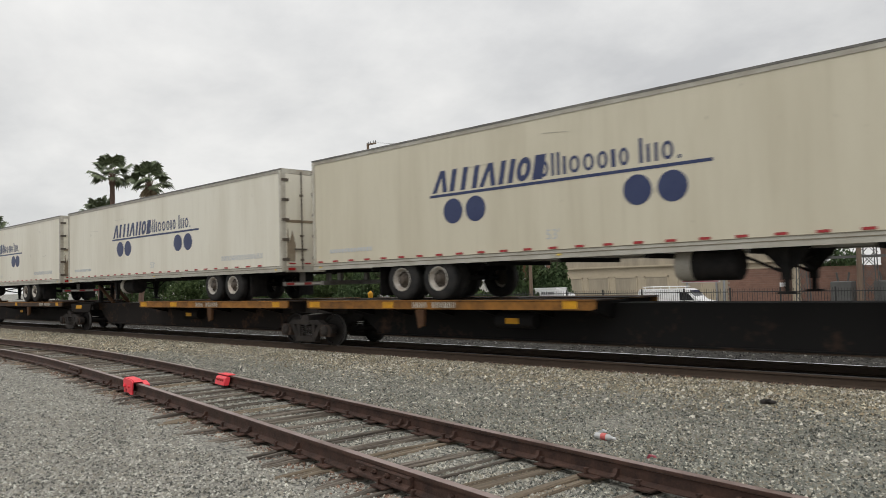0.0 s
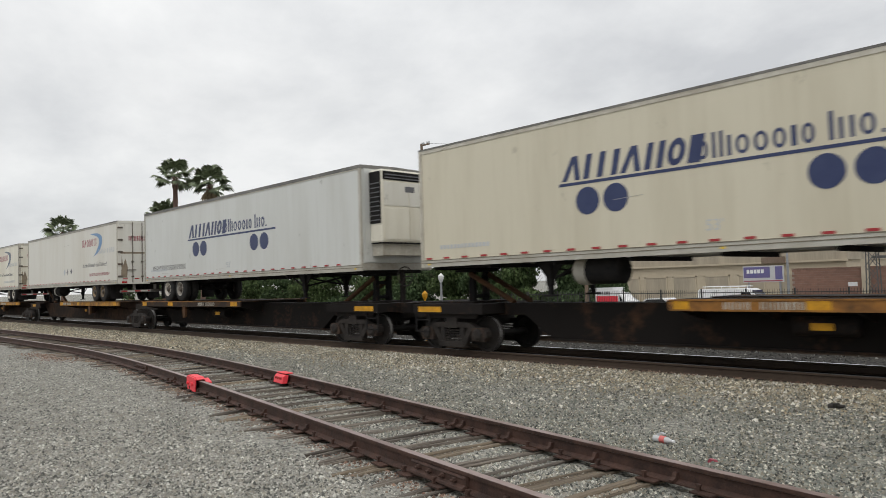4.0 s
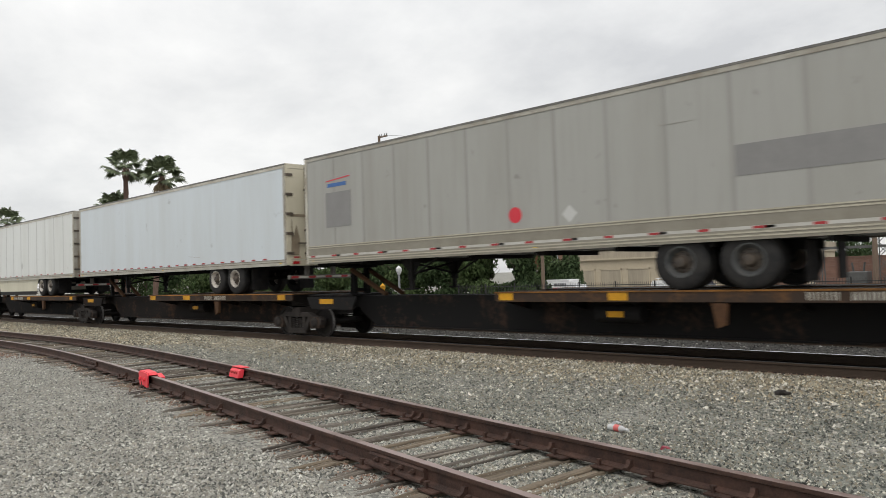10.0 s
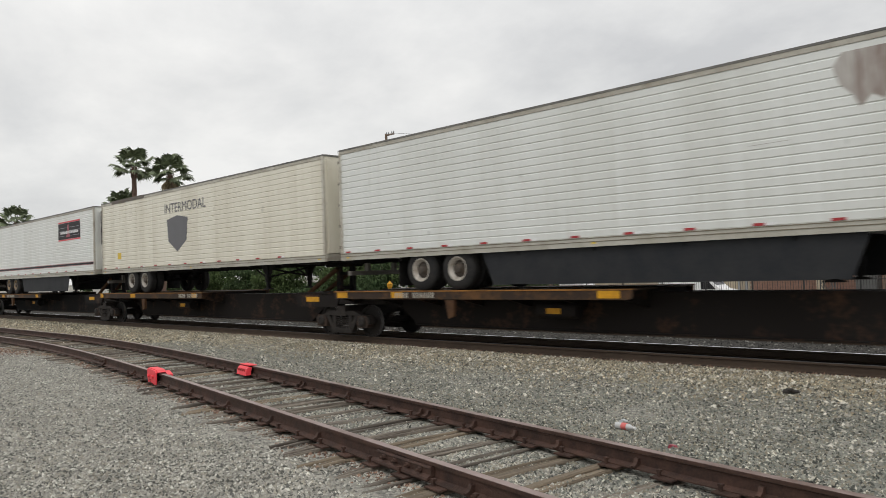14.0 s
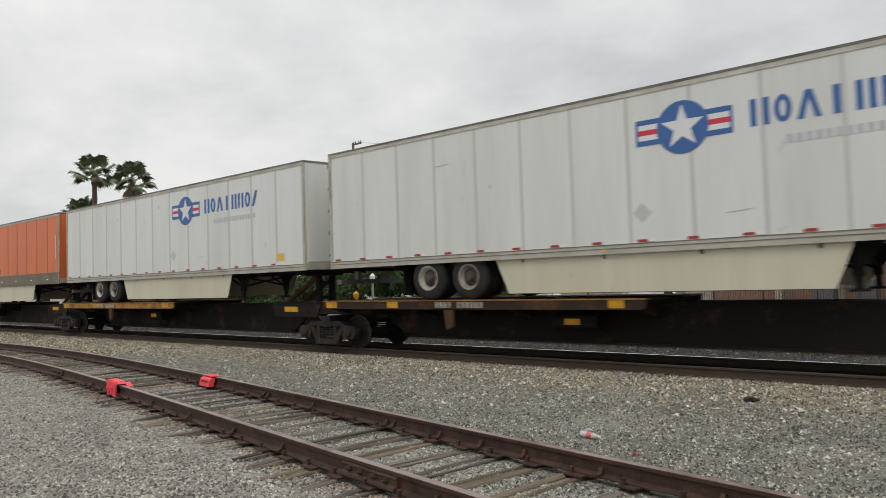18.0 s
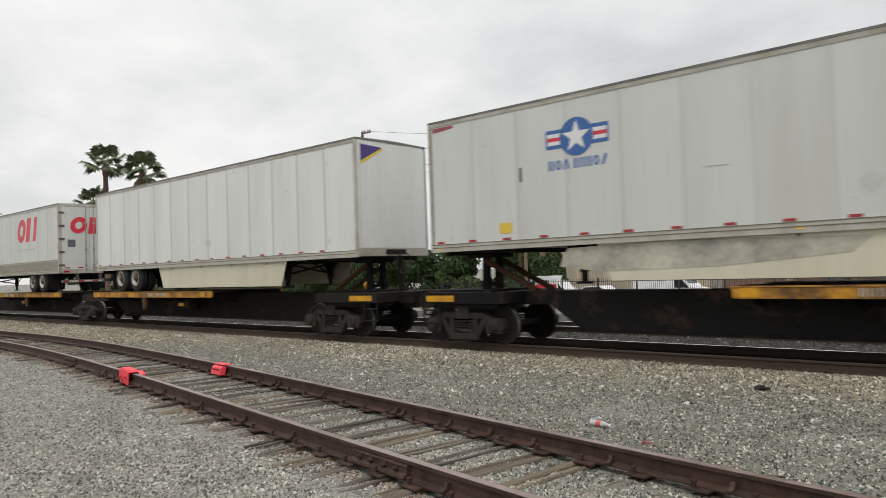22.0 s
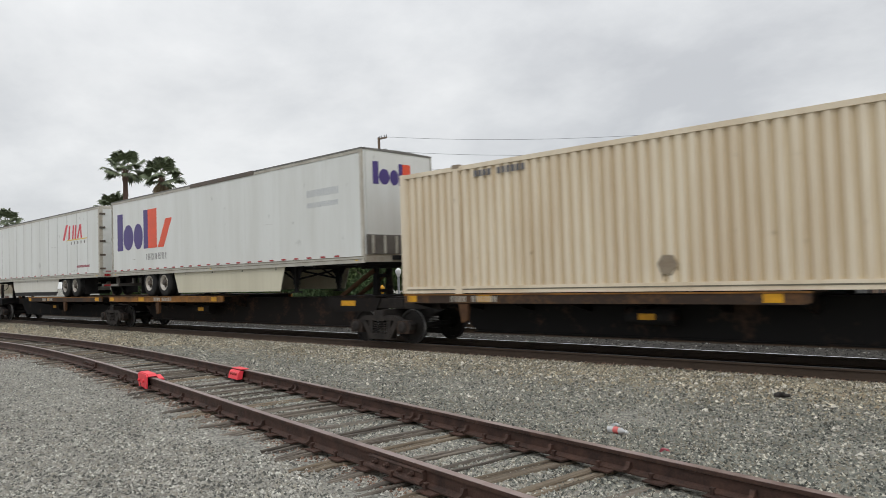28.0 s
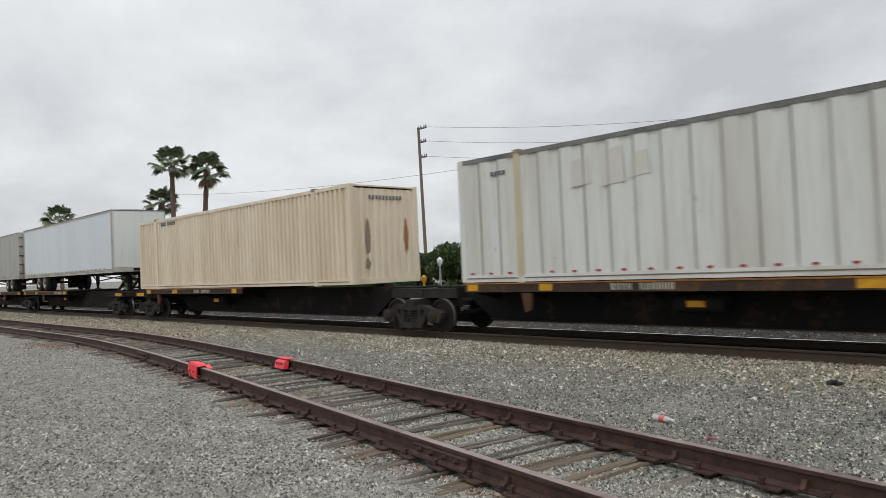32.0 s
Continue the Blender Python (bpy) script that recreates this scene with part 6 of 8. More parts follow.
def box_livery(t, x):
    """Black panel with red lines."""
    decal(t, [(x, 2.57), (x + 2.8, 2.57), (x + 2.8, 3.33), (x, 3.33)], BLACK_VINYL, "logo_panel", "black rectangle between red lines", y=-0.018)
    for z in (2.5, 3.34):
        decal(t, [(x, z), (x + 2.8, z), (x + 2.8, z + 0.06), (x, z + 0.06)], BRIGHTRED, "logo_line", y=-0.018)
    bars(t, x + 0.25, 2.82, 0.12, [0.09] * 22, 0.015, SILVERTAPE, 0.2, name="small_print", y=-0.024, hollow=0.025)
    decal(t, [(x + 1.05, 2.66), (x + 1.5, 2.66), (x + 1.5, 2.78), (x + 1.4, 2.78), (x + 1.4, 3.24), (x + 1.2, 3.24), (x + 1.2, 2.78), (x + 1.05, 2.78)], MAROON, "logo_shape", "dark red block", y=-0.022)
    for z in (2.72, 2.95, 3.1):
        decal(t, [(x + 0.05, z), (x + 2.75, z), (x + 2.75, z + 0.012), (x + 0.05, z + 0.012)], PALEGREY, "logo_line", y=-0.02)
    for z, h, m in ((1.31, 0.075, BLACK_VINYL), (1.39, 0.022, MAROON), (1.283, 0.022, MAROON)):
        decal(t, [(0.1, z), (LONG - 0.1, z), (LONG - 0.1, z + h), (0.1, z + h)], m, "stripe", "dark maroon stripe", y=-0.019)


def roof_patch(t, x0, x1, y=-0.034):
    """A stretch of dark replaced roof edge."""
    part("roof_patch", box(B(), x0, x1, y, y + 0.012, BODY_TOP - 0.12, BODY_TOP + 0.01), ROD, t, "dark patched stretch of roof edge")


LOADS = []


def load(ob, left, rear="L", kind="trailer", colour=DECKBROWN, body=SPINE):
    """Note a load with the place of its left end at the start."""
    ob.matrix_basis = pose(left, SIDE_Y, DECK)
    LOADS.append((ob, left, rear, kind, colour, body))
    return ob


# five cream trailers with blue discs, the last one a reefer
for left, rear, sl, lab, col in ((-15.72, "L", 1.05, "cream semitrailer with dark blue bars and discs on its side", DECKORANGE),
                             (-32.9, "R", 0.4, "cream semitrailer with blue discs and rust-stained rear doors", DECKORANGE),
                             (-49.55, "R", 1.05, "aged cream semitrailer with dark blue bars and discs", DECKBROWN),
                             (-65.7, "R", 1.0, "pale cream semitrailer with blue discs and a dark roof edge", DECKORANGE),
                             (-82.8, "R", 0.75, "cream semitrailer with blue bars and stained doors", DECKORANGE)):
    t = trailer("semitrailer", lab, PALECREAM if left in (-65.7, -49.55, -32.9) else CREAM, rear, rim=RIM, slide=sl, tank=True, panels=13)
    dots_livery(t, rear == "R", *((5.05, 0.862) if left == -49.55 else (4.4, 1.0)))
    load(t, left, rear, colour=col, body=SPINE_BLACK if rear == "L" else SPINE)
t = trailer("refrigerated_semitrailer", "cool white reefer semitrailer with blue bars and discs", DULLWHITE, "L", reefer=True, edge=0.1)
dots_livery(t, False)
bars(t, 0.9, 1.3, 0.2, [0.15] * 15, 0.07, SHADOWGREY, name="small_print", hollow=0.045)
load(t, -101, "L")

t = trailer("semitrailer", "white semitrailer with maroon bars, blue crescent and slogan", OFFWHITE, "R", rim=RIM_DARK, slide=-0.1, tank=True)
arc_livery(t, 10.6, [(7.5, 1.62), (8.03, 1.62), (8.69, 1.65)])
bars(t, 0.5, 2.9, 0.22, [0.12] * 7, 0.04, MAROON, end=LONG + 0.036, hollow=0.035)
load(t, -120.05, "R", colour=DECKYELLOW, body=SPINE_RUST)
t = trailer("semitrailer", "dusty cream-white semitrailer with slate crescent and removed placards", PALECREAM, "R", rim=RIM, slide=-0.7, skirt=SKIRT_DARK, skirt_gap=3.1)
arc_livery(t, 10.65, [(6.32, 1.7), (8.07, 1.83), (7.56, 1.42), (7.85, 1.4), (8.75, 1.7), (9.16, 1.7), (6.8, 1.75), (8.3, 1.55)], arc=ARCGREY)
bars(t, 0.5, 2.9, 0.22, [0.12] * 7, 0.04, MAROON, end=LONG + 0.036, hollow=0.035)
load(t, -138.05, "R", colour=DECKYELLOW, body=SPINE_RUST)

t = trailer("semitrailer", "white parcel semitrailer with purple and red-orange blocks", WHITE, "L", style="posts", skirt=SKIRT, slide=1.1, skirt_end=4.0)
parcel_livery(t, 0.65)
bars(t, 13.4, 2.75, 0.16, [0.12] * 9, 0.06, PALEGREY, name="small_print")
bars(t, 13.4, 2.5, 0.14, [0.12] * 10, 0.06, PALEGREY, name="small_print")
parcel_nose(t)
load(t, -156.6, "L")

for left, dec in ((-173.65, 1), (-190.3, 0)):
    t = trailer("semitrailer", "dull grey semitrailer with ghosted patches where marks were removed", GREY, "R", rim=RIM_BLACK, slide=0.95 if dec else 1.2, skirt=ALU_TAN if dec else None, style="posts", rail=ALU_TAN, low_band=0.48, reflect=BODY_LOW + 0.16)
    decal(t, [(0.1, BODY_LOW + 0.155), (LONG - 0.1, BODY_LOW + 0.155), (LONG - 0.1, BODY_LOW + 0.21), (0.1, BODY_LOW + 0.21)], FADEDTAPE, "reflective_tape", "dirty white reflective tape", y=-0.025)
    decal(t, [(12.07, 1.91), (14.57, 1.91), (14.57, 2.44), (12.07, 2.44)], SHADOWGREY, "ghost_patch", "grey patch of a removed mark")
    decal(t, [(0.92, 1.8), (1.98, 1.8), (1.98, 2.75), (0.92, 2.75)], SHADOWGREY, "ghost_patch")
    bars(t, 1.0, 2.9, 0.1, [0.8], 0.02, MIDBLUE, name="small_mark")
    decal(t, [(0.95, 3.05), (1.95, 3.12), (1.95, 3.15), (0.95, 3.08)], BRIGHTRED, "small_mark")
    disc(t, 7.4, 1.63, 0.17, SIGNWHITE if dec else BRIGHTRED, "round_sticker")
    load(t, left, "R", colour=DECKBROWN, body=SPINE_BLACK)
t = trailer("semitrailer", "plain white semitrailer with tan rear doors", BLUEWHITE, "R", slide=0.65, door_skin=CREAM)
load(t, -207, "R")
t = trailer("semitrailer", "white panelled semitrailer with small green mark and grimy doors", WHITE, "R", style="posts", skirt=SKIRT, slide=0.9, skirt_end=4.8, skirt_gap=0.6, rubber=True, door_skin=DOORBROWN)
decal(t, [(0.48, 2.75), (2.0, 2.75), (2.0, 3.2), (0.48, 3.2)], SIGNWHITE, "small_mark")
for z in (2.8, 3.14):
    decal(t, [(0.55, z), (1.95, z), (1.95, z + 0.02), (0.55, z + 0.02)], DARKGREY, "small_mark", y=-0.02)
bars(t, 0.66, 2.9, 0.2, [0.14] * 7, 0.035, material("green_vinyl", (0.03, 0.2, 0.13), 0.5), name="small_mark")
load(t, -223.45, "R", body=SPINE_BLACK)

t = trailer("refrigerated_semitrailer", "off-white reefer semitrailer with maroon bars and crescent", OFFWHITE, "L", rim=CHASSIS, reefer=True, tank=True, slide=0.25)
arc_livery(t, 0.57, [(9.52, 1.66), (8.47, 1.56)], 0.03)
roof_patch(t, 3.5, 9.9)
load(t, -242.08, "L", colour=DECKBROWN)
t = trailer("refrigerated_semitrailer", "white ribbed reefer semitrailer with dark skirt and soot patch", WHITE, "L", style="ribbed", skirt=SKIRT_DARK, reefer=True, slide=0.7, skirt_end=3.4)
decal(t, [(12.35, 3.1), (12.5, 2.95), (12.62, 2.72), (12.78, 2.9), (12.95, 2.78), (13.05, 3.1), (13.2, 3.3), (13.15, 3.6), (12.4, 3.6), (12.25, 3.4)], SOOT, "soot_patch", "brown soot patch", y=-0.016)
bars(t, 13.6, 3.2, 0.1, [0.1] * 8, 0.06, PALEGREY, name="small_print")
load(t, -259, "L")
t = trailer("semitrailer", "cream ribbed semitrailer with a black shield mark on its side", PALECREAM, "L", style="ribbed", slide=0.5)
text(t, "INTERMODAL", 5.9, 2.95, 0.5, DARKGREY, y=-0.017)
decal(t, [(6.9, 1.5), (7.6, 1.9), (7.7, 2.7), (6.9, 2.82), (6.1, 2.7), (6.2, 1.9)], DARKGREY, "shield_mark", "dark grey shield", y=-0.019)
decal(t, [(1.6, 1.4), (1.95, 1.4), (1.95, 1.66), (1.6, 1.66)], YELLOWTAG, "yellow_tag", y=-0.019)
roof_patch(t, 1.1, 4.2)
load(t, -275.4, "L")
t = trailer("refrigerated_semitrailer", "white ribbed reefer semitrailer with maroon stripes and black panel", WHITE, "L", style="ribbed", skirt=SKIRT_DARK, reefer=True, slide=0.87, skirt_end=3.6, skirt_gap=1.16, rim=RIM_DARK)
box_livery(t, 11.27)
load(t, -292, "L", colour=DECKBROWN, body=SPINE_BLACK)
t = trailer("refrigerated_semitrailer", "white ribbed reefer semitrailer with striped rear doors", WHITE, "R", style="ribbed", skirt=SKIRT_DARK, reefer=True, slide=0.45, skirt_end=4.6)
box_livery(t, 1.25)
for yy in (0.13, WIDE / 2 + 0.02):
    part("door_panel", box(B(), LONG + 0.031, LONG + 0.0345, yy, yy + 1.14, BODY_LOW + 0.25, BODY_TOP - 0.16), DOORSTEEL, t, "scratched bare steel door sheet")
    part("black_panel", box(B(), LONG + 0.035, LONG + 0.038, yy + 0.05, yy + 1.05, BODY_TOP - 0.95, BODY_TOP - 0.38), BLACK_VINYL, t)
    for zz in (BODY_TOP - 0.36, BODY_TOP - 1.03, BODY_LOW + 0.55):
        part("red_line", box(B(), LONG + 0.035, LONG + 0.038, yy + 0.05, yy + 1.05, zz, zz + 0.06), BRIGHTRED if zz > 2 else MAROON, t)
load(t, -309.32, "R")

for left, sl in ((-328.15, 1.05), (-344.9, 0.65)):
    t = trailer("semitrailer", "white panelled semitrailer with blue star roundel and ivory skirt", WHITE, "L", style="posts", skirt=SKIRT, slide=sl, skirt_end=4.0)
    star(t, 9.5, 2.99, 0.47)
    marks(t, 10.65, 2.8, 0.45, [("n", 0.3, 1), ("o", 0.27, 1), ("v", 0.36, 1), ("-", 0.02, 1), ("b", 0.11, 1), ("-", 0.06, 1), ("n", 0.27, 1), ("n", 0.29, 1), ("o", 0.28, 1), ("s", 0.3, 1)], 0.07, MIDBLUE, label="blue shape", stroke=0.22)
    bars(t, 11.2, 2.45, 0.14, [0.09] * 16, 0.05, PALEGREY, name="sub_bar")
    decal(t, [(14.42, 1.13), (14.75, 1.13), (14.75, 1.34), (14.42, 1.34)], YELLOWTAG, "yellow_tag")
    star(t, WIDE / 2 + 0.0, 3.3, 0.2, end=LONG + 0.024)
    load(t, left, "L", colour=DECKBROWN if sl > 1 else DECKYELLOW)
t = trailer("semitrailer", "bright orange semitrailer with tarnished bottom rail and skirt", ORANGE, "L", style="posts", skirt=SKIRT, rail=GRIMERAIL, low_band=0.47, reflect=BODY_LOW + 0.16, slide=0.8, skirt_end=3.2, rim=RIM_BLACK)
bars(t, LONG - 0.42, 1.9, 1.0, [0.12], 0.02, PALEGREY, name="number_stencil", y=-0.02)
load(t, -361.4, "L", colour=DECKBROWN)
t = trailer("semitrailer", "plain white panelled semitrailer with ivory skirt", WHITE, "L", style="posts", skirt=SKIRT, slide=0.25, skirt_end=3.5, skirt_gap=1.25)
load(t, -377.9, "L", colour=DECKYELLOW)
t = trailer("semitrailer", "white semitrailer with small blue star roundel and grimy doors", DULLWHITE, "R", style="posts", skirt=SKIRT, slide=0.77, skirt_end=4.6)
star(t, 3.92, 2.96, 0.38)
decal(t, [(1.98, 1.16), (2.3, 1.16), (2.3, 1.38), (1.98, 1.38)], YELLOWTAG, "yellow_tag")
decal(t, [(2.53, 2.2), (2.6, 2.2), (2.6, 2.5), (2.53, 2.5)], DARKGREY, "small_mark")
decal(t, [(0.14, 3.58), (0.75, 3.62), (0.75, 3.68), (0.14, 3.68)], MAROON, "small_mark")
marks(t, 3.26, 2.34, 0.2, [("n", 0.13, 1), ("o", 0.13, 1), ("v", 0.15, 1), ("-", 0.02, 1), ("b", 0.05, 1), ("n", 0.13, 1), ("n", 0.13, 1), ("o", 0.13, 1), ("s", 0.13, 1)], 0.04, MIDBLUE, stroke=0.22)
part("soot_patch", slab(B(), [(3.4, 0.42), (4.3, 0.3), (6.6, 0.34), (8.6, 0.5), (8.9, 0.75), (6.0, 0.83), (3.6, 0.78)], 0.054, 0.058), SKIRT_SOOT, t, "grey exhaust soot on the skirt")
star(t, WIDE / 2, 3.2, 0.2, end=LONG + 0.034)
load(t, -395.2, "R", colour=DECKYELLOW, body=SPINE_BLACK)
BODY_TOP = 3.92
t = trailer("semitrailer", "white semitrailer with dark triangular corner sticker and ivory skirt", WHITE, "L", style="posts", skirt=SKIRT, slide=-0.3, skirt_end=3.5, skirt_gap=1.9)
part("corner_sticker", slab(B(), [(0.14, BODY_TOP - 0.16), (0.9, BODY_TOP - 0.2), (0.14, BODY_TOP - 0.6)], LONG + 0.021, LONG + 0.027, "x"), PURPLE, t, "dark blue triangular sticker")
part("sticker_edge", slab(B(), [(0.14, BODY_TOP - 0.6), (0.9, BODY_TOP - 0.2), (0.92, BODY_TOP - 0.26), (0.14, BODY_TOP - 0.7)], LONG + 0.021, LONG + 0.026, "x"), YELLOWTAG, t)
load(t, -413.45, "L", colour=DECKYELLOW)
t = trailer("semitrailer", "white semitrailer with big red slanted blocks and grey bottom rail", DULLWHITE, "R", style="posts", rail=ALU_TAN, low_band=0.6, reflect=BODY_LOW + 0.16, slide=-0.15, rim=RIM)
marks(t, 10.5, 2.4, 1.12, [("o", 1.05, 1), ("b", 0.5, 1), ("-", 0.2, 1), ("b", 0.34, 1)], 0.12, BRIGHTRED, 0.22, label="bright red slanted shape", stroke=0.3)
bars(t, 10.6, 2.0, 0.06, [0.12] * 14, 0.04, PALEGREY, name="sub_bar")
marks(t, 0.42, 2.6, 0.74, [("o", 0.72, 1), ("b", 0.36, 1), ("-", 0.14, 1), ("b", 0.24, 1)], 0.08, BRIGHTRED, 0.15, end=LONG + 0.037, stroke=0.3)
part("placard_holder", box(B(), LONG + 0.031, LONG + 0.04, 0.35, 0.68, 2.0, 2.32), DARKGREY, t)
part("placard_holder", box(B(), LONG + 0.031, LONG + 0.04, 1.9, 2.15, 2.0, 2.25), DARKGREY, t)
load(t, -433.08, "R", colour=DECKYELLOW)
t = trailer("semitrailer", "plain white panelled semitrailer with dirty rear doors", DULLWHITE, "R", style="posts", slide=0.93)
load(t, -451.05, "R", colour=DECKYELLOW, body=SPINE_RUST)
BODY_TOP = 3.86
for left, lab in ((-469.2, "tan corrugated container with rust streaks and scuffed patch"), (-486.2, "tan corrugated container with stacking posts"), (-502.4, "sun-faded tan corrugated container")):
    paint = {-469.2: TAN, -486.2: TANMID, -502.4: CREAMTAN}[left]
    t = container("shipping_container", lab, paint, 0.243, 0.05, recess=TAN_SHADE_GRIME if paint is not CREAMTAN else TAN, end_mat=TANRUST)
    bars(t, 2.4, 2.62, 0.14, [0.09] * 4 + [-0.1] + [0.09] * 6, 0.04, DARKGREY, name="number_stencil", y=-0.001)
    decal(t, [(6.9 + 0.2 * math.cos(i), 0.5 + 0.2 * math.sin(i)) for i in range(6)], STAIN, "scuffed_patch", y=-0.002)
    load(t, left, "L", "container", DECKBROWN, SPINE_BLACK)
t = trailer("semitrailer", "white parcel semitrailer with purple and red-orange blocks and skirt", WHITE, "L", style="plain", skirt=SKIRT, slide=0.9, skirt_end=4.0)
parcel_livery(t, 0.53)
bars(t, 13.3, 2.75, 0.2, [0.13] * 8, 0.05, PALEGREY, name="small_print", hollow=0.04)
bars(t, 13.3, 2.45, 0.14, [0.1] * 10, 0.04, PALEGREY, name="small_print", hollow=0.03)
parcel_nose(t, False)
roof_patch(t, 6.6, 10.6)
load(t, -519.5, "L", colour=DECKORANGE)
t = trailer("semitrailer", "white semitrailer with red slanted bars over a yellow line", WHITE, "R", style="posts", skirt=OFFWHITE, slide=0.6, skirt_end=4.4, skirt_gap=0.95, rubber=True)
marks(t, 11.5, 2.6, 0.62, [("s", 0.55, 1.1), ("b", 0.17, 1), ("-", 0.04, 1), ("n", 0.44, 1), ("v", 0.58, 1)], 0.13, BRIGHTRED, 0.16, label="row of red slanted shapes", stroke=0.25)
marks(t, 0.5, 2.72, 0.3, [("s", 0.3, 1), ("b", 0.09, 1), ("n", 0.22, 1), ("v", 0.28, 1)], 0.06, BRIGHTRED, 0.16, end=LONG + 0.037)
decal(t, [(12.0, 2.55), (14.35, 2.55), (14.35, 2.59), (12.0, 2.59)], YELLOWTAG, "logo_line")
bars(t, 12.5, 2.36, 0.13, [0.1] * 5, 0.28, SHADOWGREY, name="sub_bar")
bars(t, 13.2, 1.3, 0.1, [0.1] * 11, 0.03, MAROON, name="small_print")
load(t, -536.5, "R", body=SPINE_BLACK)
for left, lab in ((-554.6, "white ribbed container with brown stains and red markers"), (-572.3, "stained cool white ribbed container with yellowed posts")):
    t = container("shipping_container", lab, CONTWHITE if left == -554.6 else CONTCOOL, 0.585, 0.03, post_mat=YELLOWED, rail_mat=ROOF, end_mat=CONTDIRTY)
    bars(t, 9.2, 2.62, 0.13, [0.1] * 3 + [-0.2] + [0.1] * 6, 0.04, DARKGREY, name="number_stencil", y=-0.001)
    bars(t, LONG - 1.1, 2.6, 0.1, [0.12] * 4, 0.03, DARKGREY, name="small_print", y=-0.001)
    red = shared("short_red_mark", lambda: box(B(), 0, 0.11, -0.014, -0.004, 0, 0.04), RED)
    # Dark streaked strips draw the shadow lines of the side ribs in colour.
    rib = shared("stained_seam", lambda: box(B(), -0.017, 0.017, -0.012, -0.002, 0.18, 2.8), SEAM_DARK)
    for i in range(25):
        if abs(i * 0.585 - 1.8) > 0.2:
            part("reflector", red, None, t, at=(0.3 + i * 0.585, 0.008, 0.2))
            part("side_seam", rib, None, t, at=(0.1 + i * 0.585, 0.012, 0))
    if left < -560:
        for px, pz, pw, ph in ((3.3, 1.95, 0.5, 0.6), (4.05, 1.9, 0.52, 0.75), (4.68, 2.0, 0.45, 0.5)):
            decal(t, [(px, pz), (px + pw, pz + 0.04), (px + pw - 0.05, pz + ph), (px + 0.03, pz + ph - 0.06)], PATCHTAN, "paint_patch", "faded tan paint patch", y=0.001)
    bars(t, 1.05, 2.45, 0.1, [0.09] * 4, 0.03, DARKGREY, name="small_print", y=-0.001)
    part("end_streak", box(B(), LONG - 0.018, LONG - 0.014, 1.1, 1.3, 1.9, 2.5), DARKGREY, t)
    load(t, left, "L", "container", DECKBROWN, SPINE_BLACK)
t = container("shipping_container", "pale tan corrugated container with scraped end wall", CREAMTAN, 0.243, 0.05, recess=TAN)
bars(t, 2.4, 2.62, 0.14, [0.09] * 4 + [-0.1] + [0.09] * 6, 0.04, DARKGREY, name="number_stencil", y=-0.001)
bars(t, 0.7, 2.5, 0.12, [0.08] * 10, 0.05, DARKGREY, name="number_stencil", end=LONG - 0.02)
for y0, z0, z1, mat, lab in ((0.62, 0.9, 1.95, STAIN, "dark brown scrape"), (2.08, 0.95, 2.0, RUSTSTREAK, "orange rust streak"), (0.6, 0.45, 0.8, STAIN, "diamond placard ghost")):
    zm = (z0 + z1) / 2
    part("scrape", slab(B(), [(y0 - 0.02, z0), (y0 + 0.08, z0 + 0.06), (y0 + 0.11, zm), (y0 + 0.05, z1 - 0.1), (y0, z1), (y0 - 0.07, zm + 0.1), (y0 - 0.09, zm - 0.15)], LONG - 0.022, LONG - 0.016, "x"), mat, t, lab)
load(t, -592.4, "L", "container", DECKBROWN, SPINE_BLACK)
t = trailer("semitrailer", "smooth white semitrailer at the tail of the view", BLUEWHITE, "L", nose_skin=WHITE, slide=0.6)
load(t, -611.5, "L")
t = trailer("semitrailer", "dull grey semitrailer behind a white one", GREY, "R", style="posts")
load(t, -628.5, "R")

# railcars and trucks under the loads; wide gaps are car ends with a truck each
BREAKS = {4, 7, 12, 17, 22, 25, 30, 33, 35}
CARS, TRUCKS = [], []
TRUCK_PLACES = {7: (-2.7, 1.85), 10: (-0.4,), 16: (-0.5,), 19: (-0.45,), 22: (-2.7, 1.95), 24: (0.65,), 28: (-0.44,), 30: (-1.8, 2.05), 31: (-0.4,)}    # trucks that stand off the middle of their gap


def joints():
    """Middles of the gaps between the loads, right to left."""
    out = [LOADS[0][1] + LONG + 0.6]
    for a, b in zip(LOADS, LOADS[1:]):
        out.append((a[1] + b[1] + LONG) / 2)
    out.append(LOADS[-1][1] - 0.6)
    return out


JOINTS = joints()
FIRST_TRUCK = truck()
for i, (ob, left, rear, kind, colour, body) in enumerate(LOADS):
    CARS.append((railcar(JOINTS[i + 1], JOINTS[i], left - JOINTS[i + 1], kind, rear, i in BREAKS, (i - 1) in BREAKS, colour, body, i), JOINTS[i + 1]))
for i, x in enumerate(JOINTS):
    for dx in TRUCK_PLACES.get(i - 1, (-2.05, 2.05) if (i - 1) in BREAKS else (0,)):
        m = pose(x + dx, NEAR_RAIL, 0)
        if not TRUCKS:
            FIRST_TRUCK.matrix_basis = m
            TRUCKS.append((FIRST_TRUCK, x + dx))
        else:
            TRUCKS.append((copy_thing(FIRST_TRUCK, m), x + dx))

# ---- beyond the tracks ----
def on_ground(x, y):
    return ground_z(max(-60, min(20, x)), y)


